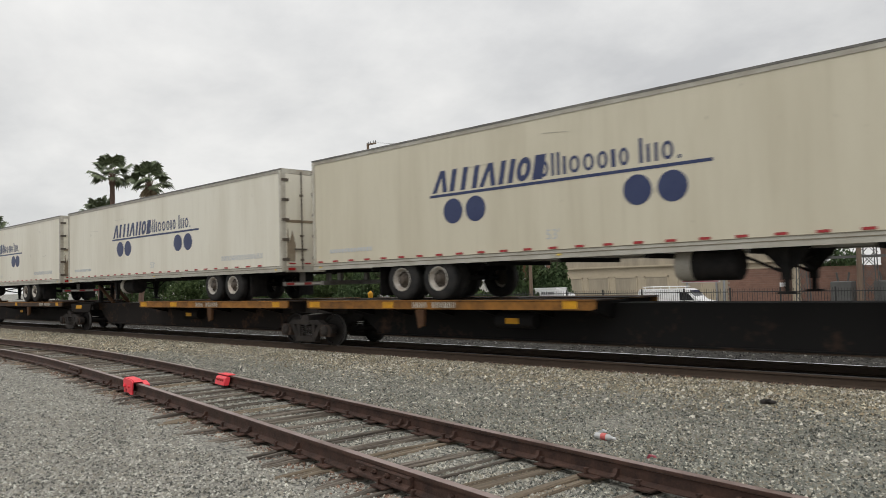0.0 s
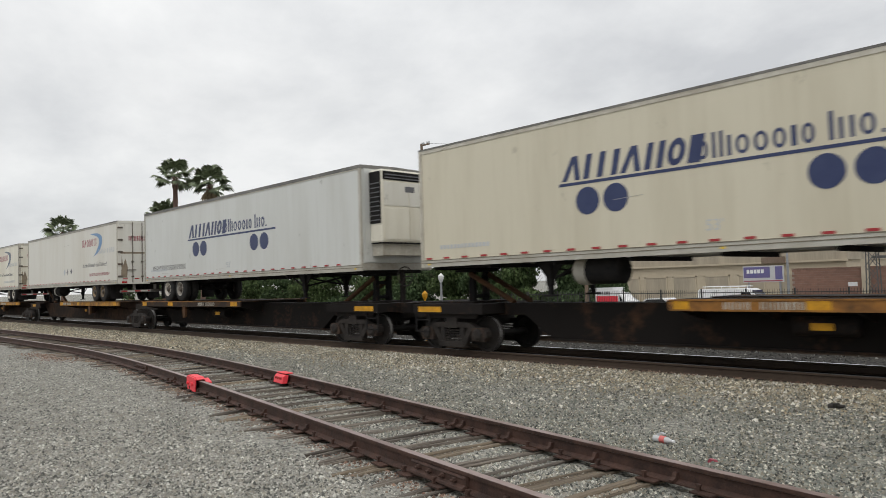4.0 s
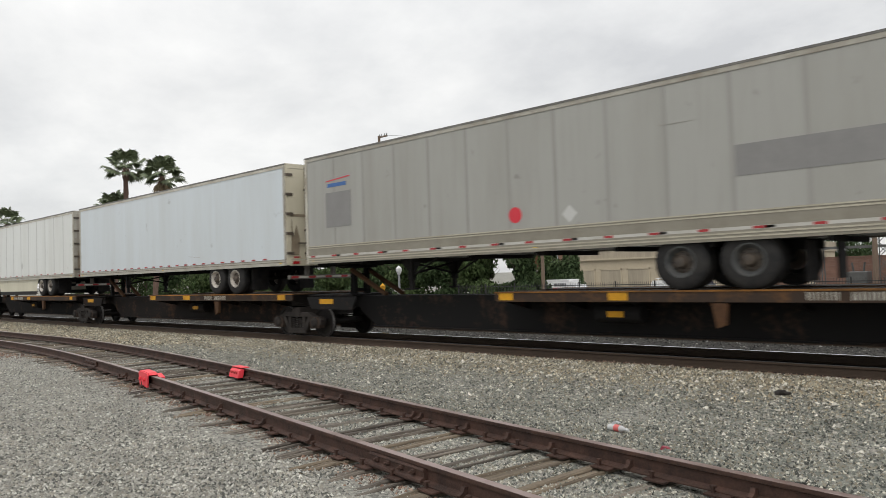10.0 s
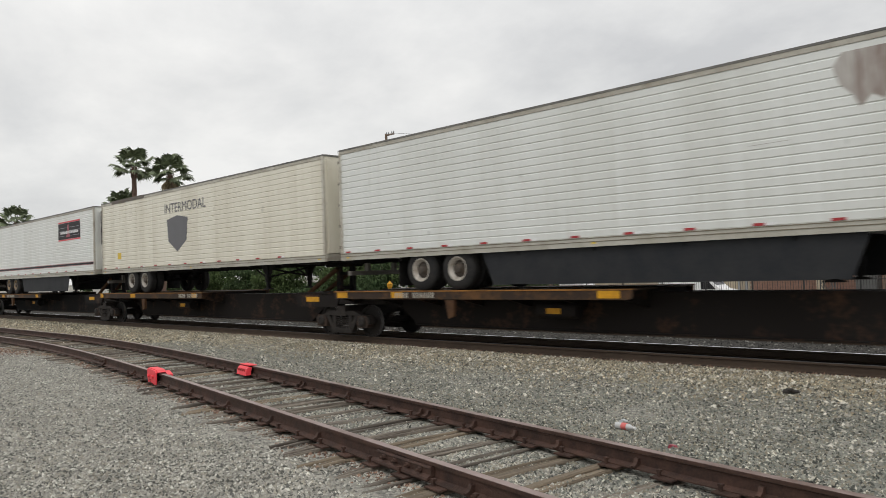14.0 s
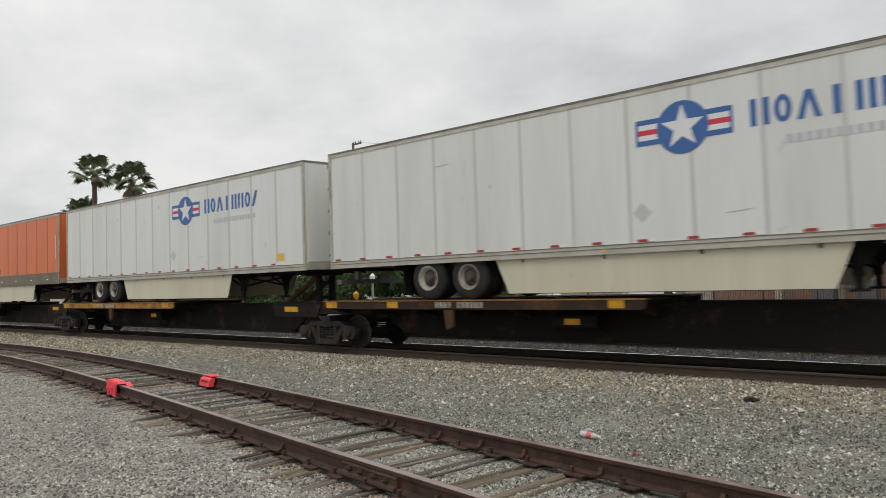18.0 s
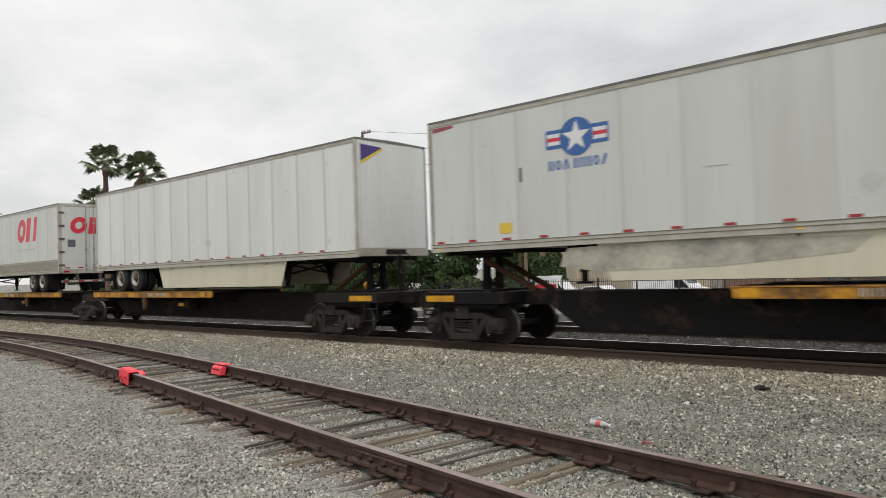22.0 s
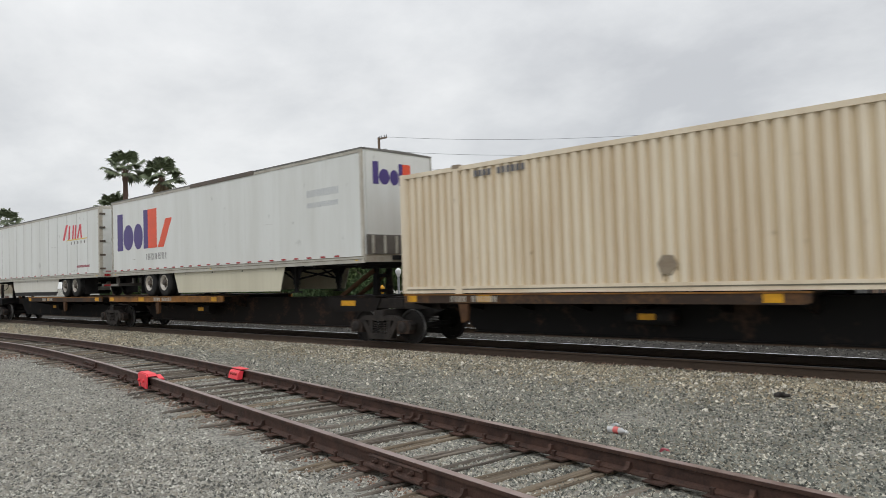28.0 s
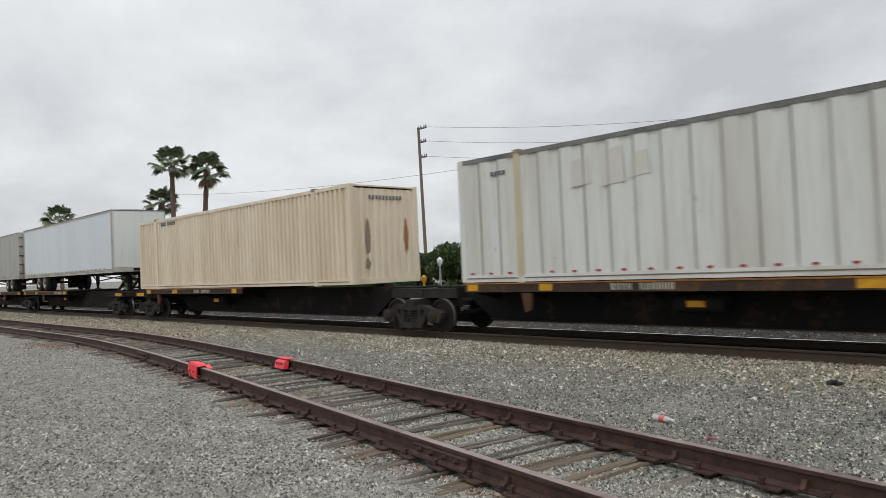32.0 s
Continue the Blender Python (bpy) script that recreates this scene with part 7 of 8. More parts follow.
def fence():
    y, x0, x1, top = 38.0, -34.0, 6.0, 0.88
    low = on_ground(-10, y)
    t = thing("iron_fence", "black iron picket fence behind the railway", "fence")
    for z in (top - 0.18, low + 0.25):
        part("rail", box(B(), x0, x1, y - 0.02, y + 0.02, z - 0.02, z + 0.02), IRON, t)
    pk = shared("picket", lambda: tube(tube(B(), (0, 0, low + 0.08), (0, 0, top - 0.06), 0.011, n=4), (0, 0, top - 0.06), (0, 0, top), 0.011, 0.002, n=4), IRON)
    ps = shared("post", lambda: box(B(), -0.035, 0.035, -0.035, 0.035, low - 0.05, top + 0.03), IRON)
    n = int((x1 - x0) / 0.125)
    for i in range(n):
        x = x0 + i * 0.125
        if i % 20 == 0:
            part("post", ps, None, t, at=(x, y, 0))
        else:
            part("picket", pk, None, t, at=(x, y, 0))


fence()


def warehouse():
    y, x0, x1 = 70.0, -45.4, -21.3
    low, top = on_ground(-20, y), 3.72
    t = thing("warehouse", "long tan stucco warehouse with weathered parapet and roll-up doors", "building")
    wall = part("wall", box(B(), x0, x1, y, y + 14, low - 0.3, top - 1.0), CONCRETE, t)
    part("parapet", box(B(), x0 - 0.15, x1 + 0.15, y - 0.15, y + 14.15, top - 1.0, top), PARAPET, t)
    part("cornice", box(B(), x0 - 0.25, x1 + 0.25, y - 0.3, y - 0.15, top - 1.12, top - 0.95), CONCRETE, t)
    for x in (-44.6, -41.3, -38.0, -34.5, -31.0, -27.0):
        d = part("roll_door", box(B(), x, x + 2.4, y - 0.04, y, low, low + 3.0), PARAPET, wall)
        part("door_frame", box(box(box(B(), x - 0.15, x, y - 0.08, y, low, low + 3.15), x + 2.4, x + 2.55, y - 0.08, y, low, low + 3.15), x - 0.15, x + 2.55, y - 0.08, y, low + 3.0, low + 3.15), CONCRETE, d)
    part("roof", box(B(), x0, x1, y, y + 14, top - 0.6, top - 0.5), ASPHALT, t)
    part("rooftop_unit", box(B(), -29.6, -26.6, y + 1.5, y + 3.5, top - 0.5, top + 0.75, 0.05), PARAPET, t, "weathered rooftop equipment box")
    part("vent_box", box(B(), -28.4, -26.4, y - 0.9, y - 0.31, top - 1.1, top - 0.5), POLEWOOD, t)


warehouse()


def block_wall():
    y, x0, x1 = 66.0, -24.5, 30.0
    low, top = on_ground(-10, y), 1.95
    t = thing("wall_block", "brown-red block wall beside the warehouse", "wall", kind="structure")
    part("core", box(B(), x0 + 0.02, x1, y + 0.015, y + 0.3, low - 0.2, top - 0.01), MORTAR, t)
    bw, bh = 0.4, 0.2
    bm = B()
    z, j = low, 0
    while z < top - 0.05:
        x = x0 + (bw / 2 if j % 2 else 0)
        while x < 6:
            box(bm, x + 0.006, x + bw - 0.006, y - 0.012, y + 0.018, z + 0.006, min(top, z + bh) - 0.006)
            x += bw
        z, j = z + bh, j + 1
    tagged(part("block", bm, BRICKRED, t), kind="stuff")
    part("coping", box(B(), x0, x1, y - 0.06, y + 0.36, top, top + 0.08), BRICKRED, t)
    part("pilaster", box(B(), -18.9, -18.3, y - 0.3, y - 0.013, low, top + 0.7), CONCRETE, t)
    part("wall_sign", box(B(), -20.0, -19.3, y - 0.03, y - 0.013, 0.4, 0.75), SIGNWHITE, t)


block_wall()


def van():
    x, y = -26.3, 52.0
    t = thing("cargo_van", "white parked cargo van with roof rack", "van", (x, y, on_ground(x, y)))
    part("body", slab(B(), [(0, 0.35), (0, 1.9), (0.1, 2.1), (3.7, 2.12), (4.0, 2.0), (4.75, 1.3), (5.6, 1.08), (5.8, 0.8), (5.8, 0.35)], 0, 1.9), VANWHITE, t)
    part("side_window", slab(B(), [(3.35, 1.25), (4.5, 1.25), (3.95, 1.85), (3.35, 1.9)], -0.012, -0.002), GLASS_DARK, t)
    part("windscreen", slab(B(), [(4.08, 1.95), (4.62, 1.3), (4.66, 1.33), (4.12, 1.99)], 0.15, 1.75), GLASS_DARK, t)
    for wx in (1.0, 4.5):
        w = part("wheel", lathe(B(), [(-0.02, 0.2), (-0.02, 0.32), (0.2, 0.33), (0.2, 0.2)], (wx, 0, 0.33), "y", 20), TYRE, t)
        part("hub", lathe(B(), [(-0.03, 0.19), (-0.022, 0.19)], (wx, 0, 0.33), "y", 16), GALV, w)
    bm = B()
    for i in range(4):
        tube(bm, (0.5 + i * 0.9, 0.2, 2.28), (0.5 + i * 0.9, 1.7, 2.28), 0.03, n=6)
    for yy in (0.2, 1.7):
        tube(bm, (0.3, yy, 2.28), (3.5, yy, 2.28), 0.03, n=6)
        for i in range(3):
            tube(bm, (0.5 + i * 1.3, yy, 2.1), (0.5 + i * 1.3, yy, 2.28), 0.025, n=6)
    part("roof_rack", bm, SIGNWHITE, t)
    part("bumper", box(B(), 5.7, 5.9, 0.05, 1.85, 0.35, 0.6, 0.03), CHASSIS, t)


van()


def car(x, y, turn, paint, label):
    t = thing("parked_car", label, "car", (x, y, on_ground(x, y)), turn)
    part("body", slab(B(), [(0, 0.3), (0, 0.8), (0.9, 0.95), (1.5, 1.4), (3.0, 1.42), (3.7, 0.98), (4.5, 0.85), (4.6, 0.3)], 0, 1.75), paint, t)
    part("windows", slab(B(), [(1.1, 0.97), (1.6, 1.33), (2.95, 1.35), (3.5, 0.98)], -0.012, -0.002), GLASS_DARK, t)
    for wx in (0.9, 3.7):
        part("wheel", lathe(B(), [(-0.02, 0.2), (-0.02, 0.3), (0.2, 0.31), (0.2, 0.2)], (wx, 0, 0.31), "y", 18), TYRE, t)


car(-31.4, 50.5, 0, VANWHITE, "white car parked behind the fence")
car(-36.5, 53.0, 5, material("silver_car_paint", (0.5, 0.51, 0.52), 0.25, 0.3), "silver car parked beyond the fence")


SIGNFADED = material("faded_sign_sheet", (0.5, 0.5, 0.5), 0.6, dirt=(0.4, 0.39, 0.38), amount=0.6)
BOARDBLUE = material("faded_board_blue", (0.09, 0.1, 0.26), 0.6, dirt=(0.2, 0.12, 0.2), amount=0.7, scale=1.5)


def billboard():
    x0, x1, y = -24.7, -21.6, 56.5
    low = on_ground(x0, y)
    t = thing("sign_board", "blue and white advertising board with red stripe on posts", "sign")
    part("panel", box(B(), x0, x1, y, y + 0.15, 1.0, 2.28), SIGNFADED, t)
    bm = box(B(), x0 + 0.06, x0 + 2.1, y - 0.012, y - 0.004, 1.35, 2.2)
    box(bm, x0 + 2.5, x1 - 0.06, y - 0.012, y - 0.004, 1.2, 2.2)
    part("blue_field", bm, BOARDBLUE, t)
    part("red_band", box(B(), x0 + 0.06, x1 - 0.06, y - 0.012, y - 0.004, 1.06, 1.14), MAROON, t)
    bars(t, x0 + 0.3, 1.7, 0.3, [0.22] * 5, 0.06, SIGNWHITE, y=y - 0.02)
    for x in (x0 + 0.3, x1 - 0.4):
        part("sign_post", box(B(), x, x + 0.12, y + 0.15, y + 0.27, low, 2.2), GALV, t)


billboard()
t = thing("red_sign", "red and white sign board near the trees", "sign")
part("panel", box(B(), -32.2, -30.1, 47.0, 47.08, -0.3, 0.75), SIGNWHITE, t)
part("red_field", box(B(), -32.1, -30.2, 46.985, 46.996, -0.2, 0.3), BRIGHTRED, t)
bars(t, -32.0, 0.42, 0.22, [0.14] * 6, 0.06, DARKGREY, y=46.98)
for x in (-31.9, -30.5):
    part("sign_post", box(B(), x, x + 0.08, 47.08, 47.16, on_ground(-31, 47), 0.7), GALV, t)


def pole(x, y, top, arms, label, r=0.16, lean=0.0):
    low = on_ground(x, y)
    t = thing("utility_pole", label, "utility pole", (x, y, low))
    h = top - low
    part("pole", tube(B(), (0, 0, -0.3), (lean, 0, h), r, r * 0.65, 10), POLEWOOD, t, smooth=True)
    for z, half, off in arms:
        k = lean * (h - z) / h
        a = part("crossarm", box(B(), k - half + off, k + half + off, -0.07, 0.07, h - z - 0.07, h - z + 0.07), POLEWOOD, t)
        bm = B()
        for s in (-1, -0.45, 0.45, 1):
            lathe(bm, [(h - z + 0.07, 0.05), (h - z + 0.2, 0.07), (h - z + 0.3, 0.03)], (k + off + s * half * 0.93, 0, 0), "z", 8)
        part("insulators", bm, GALV, a)
    return t


pole(-51.7, 47.2, 15.5, [(0.15, 0.55, 0.6), (1.5, 0.5, 0.5), (3.0, 0.5, 0.5)], "tall leaning wooden utility pole with three arms", 0.19, -0.4)
pole(-33.0, 47.0, 10.6, [(0.15, 0.85, 0), (1.0, 0.85, 0), (2.1, 0.85, 0), (3.9, 0.8, 0), (4.65, 0.85, 0), (5.45, 0.85, 0)], "wooden utility pole with six crossarms")
pole(-36.0, 80.5, 10.7, [(0.15, 0.8, 0), (0.9, 0.5, 0), (2.85, 0.95, 0), (3.45, 0.95, 0), (4.1, 0.95, 0)], "distant wooden utility pole with crossarms")
pole(-30.7, 86.0, 9.75, [(0.2, 0.55, 0), (2.9, 0.5, 0)], "distant slim utility pole", 0.13)
pole(-12.6, 60.0, 12.7, [(0.2, 0.5, 0.2), (1.6, 0.6, 0.1), (3.1, 0.6, 0.1), (6.1, 0.9, 0.2)], "tall utility pole beside the substation", 0.2, 0.2)


def wires():
    t = thing("overhead_wires", "thin sagging overhead wires between poles", "cable")
    runs = [((-51.0, 47.2, 15.4), (-12.4, 60.0, 12.6)), ((-51.0, 47.2, 14.0), (-12.4, 60.0, 11.1)), ((-51.0, 47.2, 12.5), (-12.4, 60.0, 9.7)),
            ((-12.4, 60.0, 12.6), (30, 66, 14)), ((-12.4, 60.0, 11.1), (30, 66, 12.4)), ((-12.4, 60, 6.6), (-33, 47.0, 5.9)), ((-33, 47, 10.4), (-95, 40, 13)),
            ((-36, 80.5, 6.1), (10, 84, 7.5)), ((-36, 80.5, 5.3), (10, 84, 6.7)), ((-36, 80.5, 4.4), (-80, 78, 5)), ((-36, 80.5, 7.8), (40, 92, 7.6)), ((-36, 80.5, 7.2), (40, 92, 6.9)), ((-36, 80.5, 6.6), (40, 92, 6.2)),
            ((-33, 47, 9.5), (-12.4, 60, 10.2)), ((-33, 47, 6.6), (-12.4, 60, 7.6))]
    for p, q in runs:
        pts = []
        for i in range(13):
            u = i / 12
            pts.append(Vector(p).lerp(Vector(q), u) - Vector((0, 0, 0.9 * 4 * u * (1 - u))))
        bm = sweep(B(), pts, 0.014)
        part("wire", bm, WIRE, t)


wires()


def street_lamp(x, y, top, reach):
    low = on_ground(x, y)
    t = thing("street_lamp", "grey street lamp with a long curved arm", "street lamp", (x, y, low))
    h = top - low
    part("post", tube(B(), (0, 0, -0.2), (0, 0, h - 0.6), 0.11, 0.08, 10), GALV, t, smooth=True)
    bm = B()
    last = None
    for i in range(9):
        a = math.pi / 2 * i / 8
        c = Vector((-reach * math.sin(a), 0, h - 0.6 + 0.6 * (1 - math.cos(a)) ** 0.5))
        if last is not None:
            tube(bm, last, c, 0.045, n=6)
        last = c
    part("arm", bm, GALV, t)
    part("lamp_head", box(B(), -reach - 0.6, -reach + 0.05, -0.13, 0.13, h - 0.07, h + 0.05, 0.03), GALV, t)


street_lamp(-22.2, 59.0, 6.0, 1.7)
street_lamp(-39.0, 58.0, 8.6, 1.5)


def substation():
    t = thing("substation", "grey steel lattice substation frames with beams and insulators", "substation", (0, 62, on_ground(-15, 62)))
    def lattice(x, h, w):
        bm = B()
        for s in (-1, 1):
            for d in (-1, 1):
                tube(bm, (x + s * w, d * w, 0), (x + s * w * 0.6, d * w * 0.6, h), 0.05, n=4)
        k = max(3, int(h / 1.1))
        for i in range(k):
            z0, z1 = h * i / k, h * (i + 1) / k
            for d in (-w, w):
                tube(bm, (x - w, d, z0), (x + w * 0.8, d, z1), 0.03, n=4)
                tube(bm, (x + w, d, z0), (x - w * 0.8, d, z1), 0.03, n=4)
        part("lattice_tower", bm, LATTICE, t)
    lattice(-17.0, 8.0, 0.45)
    lattice(-12.3, 10.0, 0.55)
    lattice(-6.0, 8.0, 0.5)
    part("top_beam", box(B(), -18.2, -15.4, -0.1, 0.1, 7.9, 8.1), LATTICE, t)
    for z in (5.2, 4.2):
        part("bus_beam", box(B(), -17, 4, -0.12, 0.12, z - 0.1, z + 0.1), LATTICE, t)
    for i in range(9):
        x = -16 + i * 1.6
        bm = lathe(B(), [(5.3, 0.08), (5.4, 0.14), (5.5, 0.08), (5.6, 0.14), (5.7, 0.08), (5.8, 0.14), (6.0, 0.05)], (x, 0, 0), "z", 8)
        part("insulator", bm, LATTICE, t)
    for i in range(4):
        x = -15.2 + i * 3
        tr = part("transformer", box(B(), x, x + 1.5, 0.6, 2.2, 0, 2.3, 0.08), LATTICE, t)
        part("bushing", tube(tube(B(), (x + 0.4, 1.4, 2.3), (x + 0.3, 1.4, 3.0), 0.07), (x + 1.1, 1.4, 2.3), (x + 1.2, 1.4, 3.0), 0.07), LATTICE, tr)


substation()


def signal_post(x, y, top, mat, label, name, point=True):
    low = on_ground(x, y)
    t = thing(name, label, "post", (x, y, low))
    h = top - low
    part("post", tube(B(), (0, 0, -0.2), (0, 0, h - 0.35), 0.05, n=8), GALV if mat is SIGNWHITE else mat, t)
    part("marker", lathe(B(), [(h - 0.4, 0.05), (h - 0.25, 0.12), (h - 0.12, 0.13), (h, 0.02)], (0, 0, 0), "z", 10), mat, t)


signal_post(-22.5, 21.3, 2.1, SIGNWHITE, "white pointed marker post beside the track", "marker_post")
signal_post(-23.9, 21.6, 1.35, STRIPE, "short yellow marker post beside the track", "marker_post")


def house():
    """Pale house with a dark roof between the trees and the warehouse."""
    x, y = -59.0, 78.0
    t = thing("house", "pale plastered house with a brown gable roof", "house", (x, y, on_ground(x, y)))
    wall = part("wall", box(B(), 0, 7.0, 0, 6, -0.2, 3.4), SIGNFADED, t)
    part("roof", slab(B(), [(-0.4, 3.3), (7.4, 3.3), (3.5, 5.4)], -0.4, 6.4), RUSTY_BROWN, t, "brown gable roof")
    for wx in (1.0, 4.6):
        w = part("window", box(B(), wx, wx + 1.2, -0.05, 0, 1.2, 2.4), SIGNWHITE, wall)
        part("pane", box(B(), wx + 0.1, wx + 1.1, -0.06, -0.05, 1.3, 2.3), GLASS_DARK, w)


house()


def box_truck():
    x, y = -36.6, 52.5
    t = thing("box_truck", "small white box truck with a red lower body", "truck", (x, y, on_ground(x, y)))
    part("cargo_box", box(B(), 0, 2.4, 0, 1.9, 0.95, 2.35, 0.04), SIGNWHITE, t)
    part("red_skirt", box(B(), 0.02, 2.38, 0.02, 1.88, 0.4, 0.95, 0.02), BRIGHTRED, t, "red lower body")
    cab = part("cab", slab(B(), [(2.42, 0.4), (2.42, 1.9), (3.0, 1.85), (3.4, 1.2), (3.8, 1.1), (3.8, 0.4)], 0.1, 1.8), VANWHITE, t)
    part("side_window", slab(B(), [(2.55, 1.2), (3.3, 1.2), (2.95, 1.75), (2.55, 1.78)], 0.085, 0.1), GLASS_DARK, cab)
    for wx in (0.7, 3.1):
        part("wheel", lathe(B(), [(-0.02, 0.2), (-0.02, 0.33), (0.2, 0.34), (0.2, 0.2)], (wx, 0.1, 0.34), "y", 18), TYRE, t)


box_truck()

# ---- trees ----
def leaf_cloud(rng, blobs, count, size):
    """Small bent leaf clumps scattered in and on rough blobs; joined."""
    verts, faces = [], []
    for _ in range(count):
        c, r = blobs[rng.randrange(len(blobs))]
        d = Vector((rng.gauss(0, 1), rng.gauss(0, 1), rng.gauss(0, 1))).normalized()
        p = Vector(c) + Vector((d.x * r[0], d.y * r[1], d.z * r[2])) * rng.uniform(0.55, 1.08)
        q = Euler((rng.uniform(0, 6.3), rng.uniform(0, 6.3), rng.uniform(0, 6.3))).to_matrix()
        s = size * rng.uniform(0.5, 1.3)
        k = len(verts)
        for u, v, w in ((-1, 0, 0), (0, -0.5, 0.15), (1, 0, 0), (0, 0.5, 0.15)):
            verts.append(tuple(p + q @ Vector((u * s, v * s, w * s))))
        faces += [(k, k + 1, k + 2), (k, k + 2, k + 3)]
    return verts, faces


def tree(x, y, h, w, mat, label, seed, name="tree", trunk=0.3, count=2600, size=0.16):
    rng = random.Random(seed)
    low = on_ground(x, y)
    t = thing(name, label, name.replace("_", " "), (x, y, low))
    bm = B()
    tube(bm, (0, 0, -0.2), (rng.uniform(-0.2, 0.2), 0, h * 0.5), 0.05 * h * 0.4, 0.03 * h * 0.4, 8)
    for i in range(6):
        a = 2 * math.pi * i / 6 + rng.random()
        tube(bm, (0, 0, h * (0.25 + 0.04 * i)), (math.cos(a) * w * 0.33, math.sin(a) * w * 0.33, h * (0.6 + 0.05 * i)), 0.02 * h * 0.4, 0.01, 6)
    part("trunk", bm, BARK, t)
    blobs = []
    for i in range(15):
        a, r = rng.uniform(0, 6.3), rng.uniform(0, 0.36) * w
        z = h * rng.uniform(trunk + 0.08, 0.84)
        k = rng.uniform(0.13, 0.26)
        blobs.append(((math.cos(a) * r, math.sin(a) * r, z), (k * w, k * w, k * h * 0.75)))
    v, f = leaf_cloud(rng, blobs, count, size)
    part("crown", raw_mesh("crown", v, f, mat), None, t)


for i, (x, y, h, w, m) in enumerate(((-35.2, 47.5, 5.6, 4.4, LEAF_DARK), (-38.6, 46.0, 5.2, 5.4, LEAF), (-42.6, 46.5, 5.0, 6.2, LEAF_DARK), (-47.0, 46.0, 5.2, 6.8, LEAF),
                                     (-52.0, 46.5, 4.8, 7.2, LEAF_DARK), (-57.5, 46.5, 5.0, 7.4, LEAF), (-63.5, 47.0, 4.8, 7.8, LEAF_DARK), (-70.0, 47.0, 5.0, 8.0, LEAF),
                                     (-77.0, 47.0, 4.8, 8.5, LEAF_DARK), (-87.0, 48.0, 5.6, 10.0, LEAF), (-98.0, 49.0, 6.0, 11.0, LEAF_DARK), (-110.0, 50.0, 6.4, 12.0, LEAF), (-124.0, 52.0, 7.0, 14.0, LEAF_DARK), (-35.9, 54.5, 6.2, 3.8, LEAF_DARK), (-39.2, 57.0, 5.4, 3.0, LEAF))):
    tree(x, y, h, w, m, "bushy green tree behind the tracks", 40 + i, trunk=0.02, count=9000, size=0.19)
for i, (x, y, h, w) in enumerate(((-28.6, 98.0, 7.6, 7.0), (-24.0, 100, 6.6, 7.5), (-6.5, 85.0, 5.2, 6.0), (-1.0, 84.0, 5.0, 7.0), (5.0, 85.0, 5.6, 7.0))):
    tree(x, y, h, w, LEAF_DARK, "rounded dark green tree beyond the roofs", 60 + i, count=2200, size=0.3)


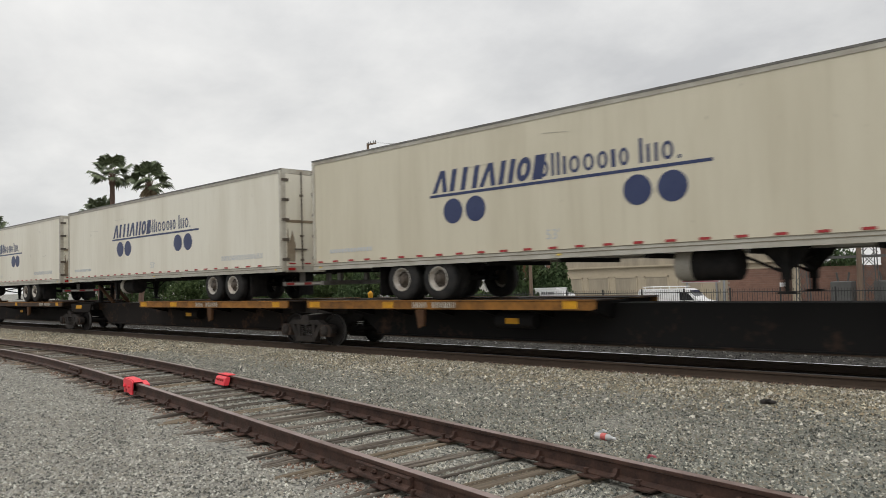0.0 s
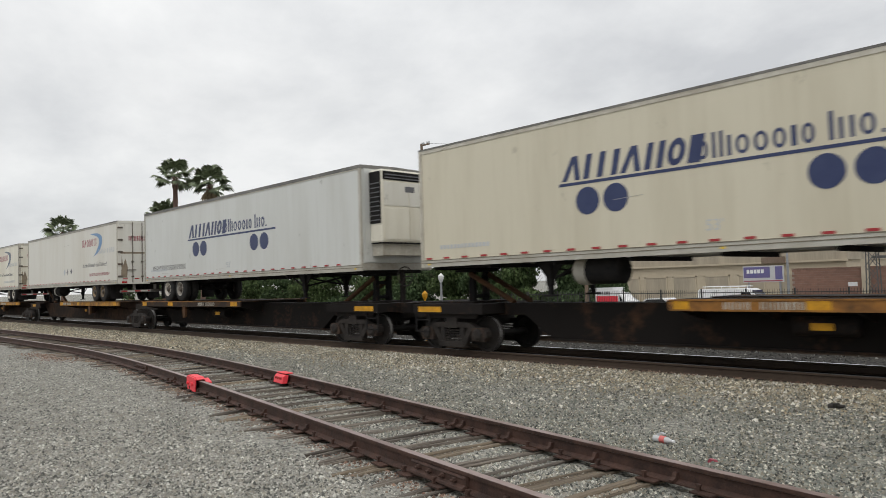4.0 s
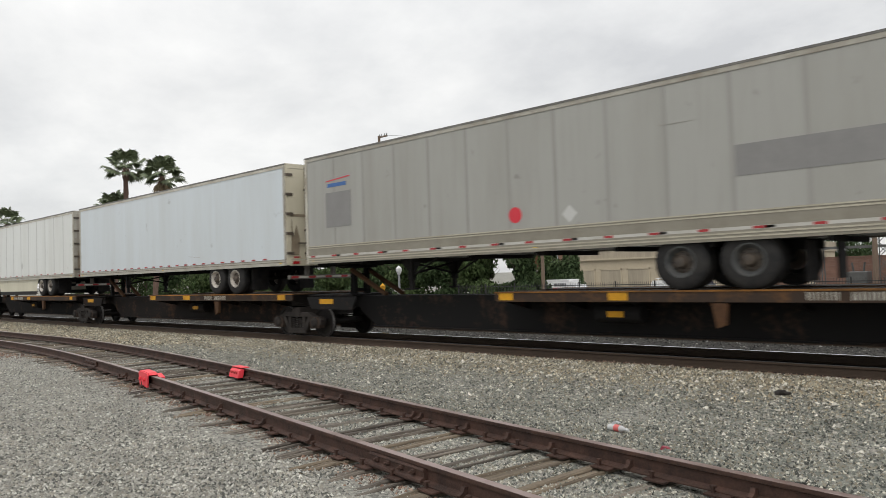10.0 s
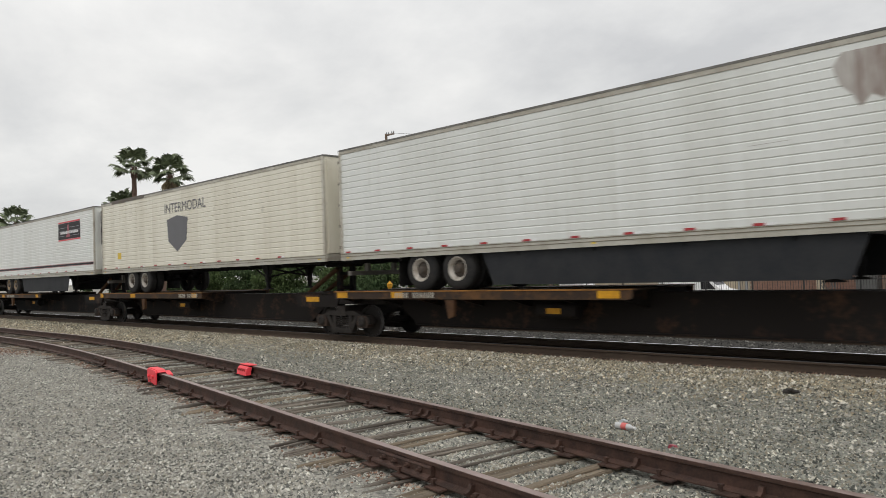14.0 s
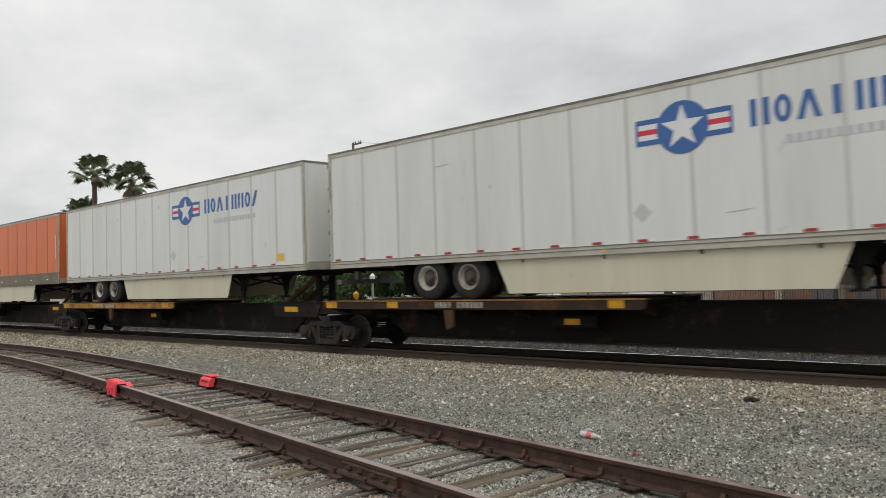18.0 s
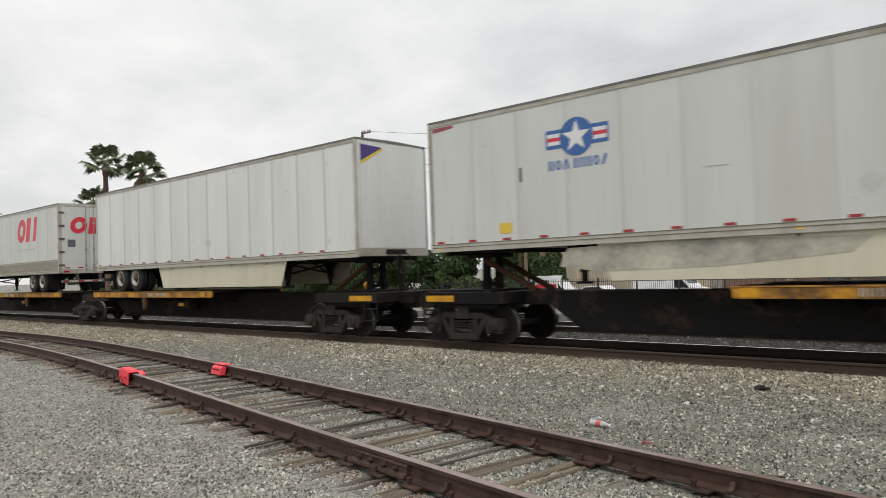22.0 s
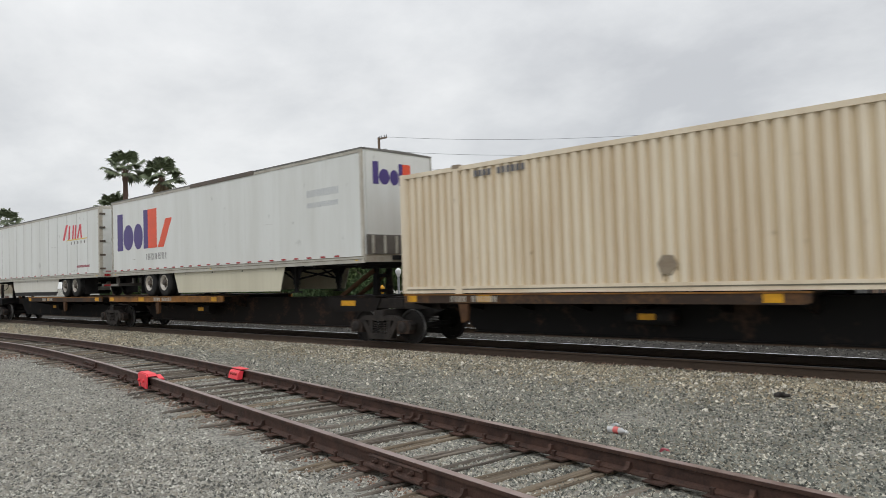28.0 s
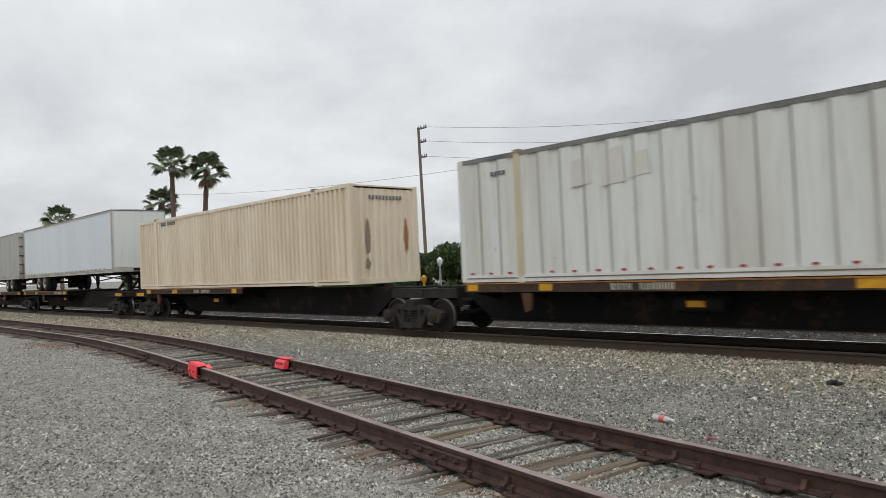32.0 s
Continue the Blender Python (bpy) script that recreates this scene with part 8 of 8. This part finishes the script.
def palm(x, y, top, crown, seed, label, lean=0.0, dry=0):
    """Fan palm: rough trunk with leaf boots, drooping fan fronds on stalks and a few dry ones hanging."""
    rng = random.Random(seed)
    low = on_ground(max(-60, x), y)
    h = top - low
    t = thing("fan_palm", label, "palm tree", (x, y, low), group="palms")
    bm = B()
    last = Vector((0, 0, -0.2))
    for i in range(16):
        u = (i + 1) / 16
        c = Vector((lean * u, 0, (h - crown * 0.86) * u))
        tube(bm, last, c, 0.26 + 0.03 * (i % 2) - 0.03 * u, 0.25 - 0.03 * u, 10, cap=False)
        last = c
    part("trunk", bm, PALMTRUNK, t, smooth=True)
    hub = last
    bm = B()
    for i in range(26):
        a = 2.4 * i
        z = -0.045 * i * crown / 2.2
        d = Vector((math.cos(a), math.sin(a), 0))
        tube(bm, hub + d * 0.24 + Vector((0, 0, z)), hub + d * rng.uniform(0.3, 0.4) + Vector((0, 0, z + 0.2)), 0.075, 0.03, 5)
    tagged(part("leaf_boot", bm, PALMTRUNK, t, "stubs of cut fronds"), kind="stuff")

    def fronds(n, lo, hi, mat, name, length):
        verts, faces = [], []
        for i in range(n):
            a = 2.4 * i + rng.uniform(-0.35, 0.35)
            el = radians(lo + (hi - lo) * ((i + rng.random()) / n) ** 1.25)
            d = Vector((math.cos(a) * math.cos(el), math.sin(a) * math.cos(el), math.sin(el)))
            side = d.cross(Vector((0, 0, 1))).normalized()
            roll = rng.uniform(-0.6, 0.6)
            upv = side.cross(d)
            side, upv = side * math.cos(roll) + upv * math.sin(roll), upv * math.cos(roll) - side * math.sin(roll)
            stalk = length * rng.uniform(0.42, 0.58)
            tip = hub + d * stalk - Vector((0, 0, 0.1 * stalk * math.cos(el)))
            k = len(verts)
            for p in (hub + side * 0.035, hub - side * 0.035, tip - side * 0.025, tip + side * 0.025):
                verts.append(tuple(p))
            faces += [(k, k + 1, k + 2), (k, k + 2, k + 3)]
            r = length * rng.uniform(0.42, 0.5)
            m = 20
            for j in range(m):
                b = radians(-115 + 230 * j / (m - 1))
                reach = r * rng.uniform(0.86, 1.06) * (0.8 + 0.2 * math.cos(b))
                f = d * math.cos(b) + side * math.sin(b)
                w = side * math.cos(b) - d * math.sin(b)
                mid = tip + f * reach * 0.62 + upv * 0.08 * reach * math.cos(b * 1.5) - Vector((0, 0, 0.06 * reach))
                end = tip + f * reach * 0.95 - Vector((0, 0, reach * rng.uniform(0.15, 0.4)))
                fold = upv * reach * 0.03
                k = len(verts)
                verts += [tuple(tip), tuple(mid + w * reach * 0.085 - fold), tuple(end), tuple(mid - w * reach * 0.085 - fold), tuple(mid + fold)]
                faces += [(k, k + 1, k + 4), (k + 1, k + 2, k + 4), (k + 2, k + 3, k + 4), (k + 3, k, k + 4)]
        part(name, raw_mesh(name, verts, faces, mat), None, t)
    fronds(20, -16, 80, PALMLEAF, "crown", crown * 1.08)
    fronds(3, -30, -18, PALMLEAF, "low_fronds", crown * 0.95)
    if dry:
        fronds(dry, -80, -62, PALMDEAD, "dry_fronds", crown * 0.8)


palm(-70.2, 30.0, 15.1, 2.35, 1, "tall fan palm with a full green crown")
palm(-66.7, 31.0, 13.7, 2.3, 2, "tall leaning fan palm with hanging dry fronds", 2.1, 3)
palm(-73.0, 30.0, 11.3, 2.1, 3, "shorter fan palm beside two tall ones")
palm(-101.0, 28.2, 12.1, 2.6, 4, "distant fan palm with a round crown")
palm(-12.0, 66.0, 8.6, 2.0, 5, "small fan palm beside the substation")
v, f = leaf_cloud(random.Random(9), [((0, 0, 4.2), (0.75, 0.75, 3.9)), ((0.2, 0, 6.8), (0.5, 0.5, 2.4))], 1600, 0.22)
cyp = thing("cypress", "narrow dark cypress tree far beyond the tracks", "tree", (-83.0, 30.0, on_ground(-60, 30)))
part("trunk", tube(B(), (0, 0, -0.2), (0, 0, 5), 0.18, 0.08, 8), BARK, cyp)
part("crown", raw_mesh("crown", v, f, LEAF_DARK), None, cyp)
solid("road", box(B(), -200, 120, 41.5, 62, -1.62, on_ground(0, 55) + 0.012), ASPHALT, "worn asphalt street and lot behind the fence", "road", kind="structure")

def weeds():
    rng = random.Random(31)
    blobs = [((rng.uniform(-40, 6), rng.uniform(35.6, 37.6), -1.0), (rng.uniform(0.3, 0.9), 0.3, rng.uniform(0.2, 0.6))) for _ in range(110)]
    v, f = leaf_cloud(rng, blobs, 7000, 0.09)
    tagged(new("weeds", raw_mesh("weeds", v, f, LEAF)), "low green weeds along the foot of the fence", "weeds", kind="stuff")


weeds()

# ---- movement ----
def run(t):
    """Metres the train has gone after t seconds."""
    return 17.276 * t + 0.0104 * t * t - 0.0001 * t * t * t


def motions():
    ticks = [2 * i for i in range(17)]
    for ob, left, *_ in LOADS:
        walk(ob, [(t, pose(left + run(t), SIDE_Y, DECK)) for t in ticks])
    for ob, left in CARS + TRUCKS:
        walk(ob, [(t, pose(left + run(t), NEAR_RAIL, 0)) for t in ticks])

    # wheels roll: turned for each picture while the truck is near enough to be seen
    for ob, left in TRUCKS:
        sets = [c for c in ob.children if c.name.startswith("wheelset")]
        first = max(0, math.ceil((-62 - left) / 17.5 * 30))
        last = min(960, math.floor((3 - left) / 17.5 * 30))
        for w in sets:
            at = Vector(w.location)
            rows = [(0, 0)] if first > 0 or last <= first else []
            rows += [(k / 30, math.degrees(run(k / 30) / 0.425)) for k in range(first, last + 1)]
            if rows[-1][0] < 32:
                rows.append((32, rows[-1][1]))
            if last > first:
                walk(w, [(t, pose(at.x, at.y, at.z, 0, a, 0)) for t, a in rows])


motions()
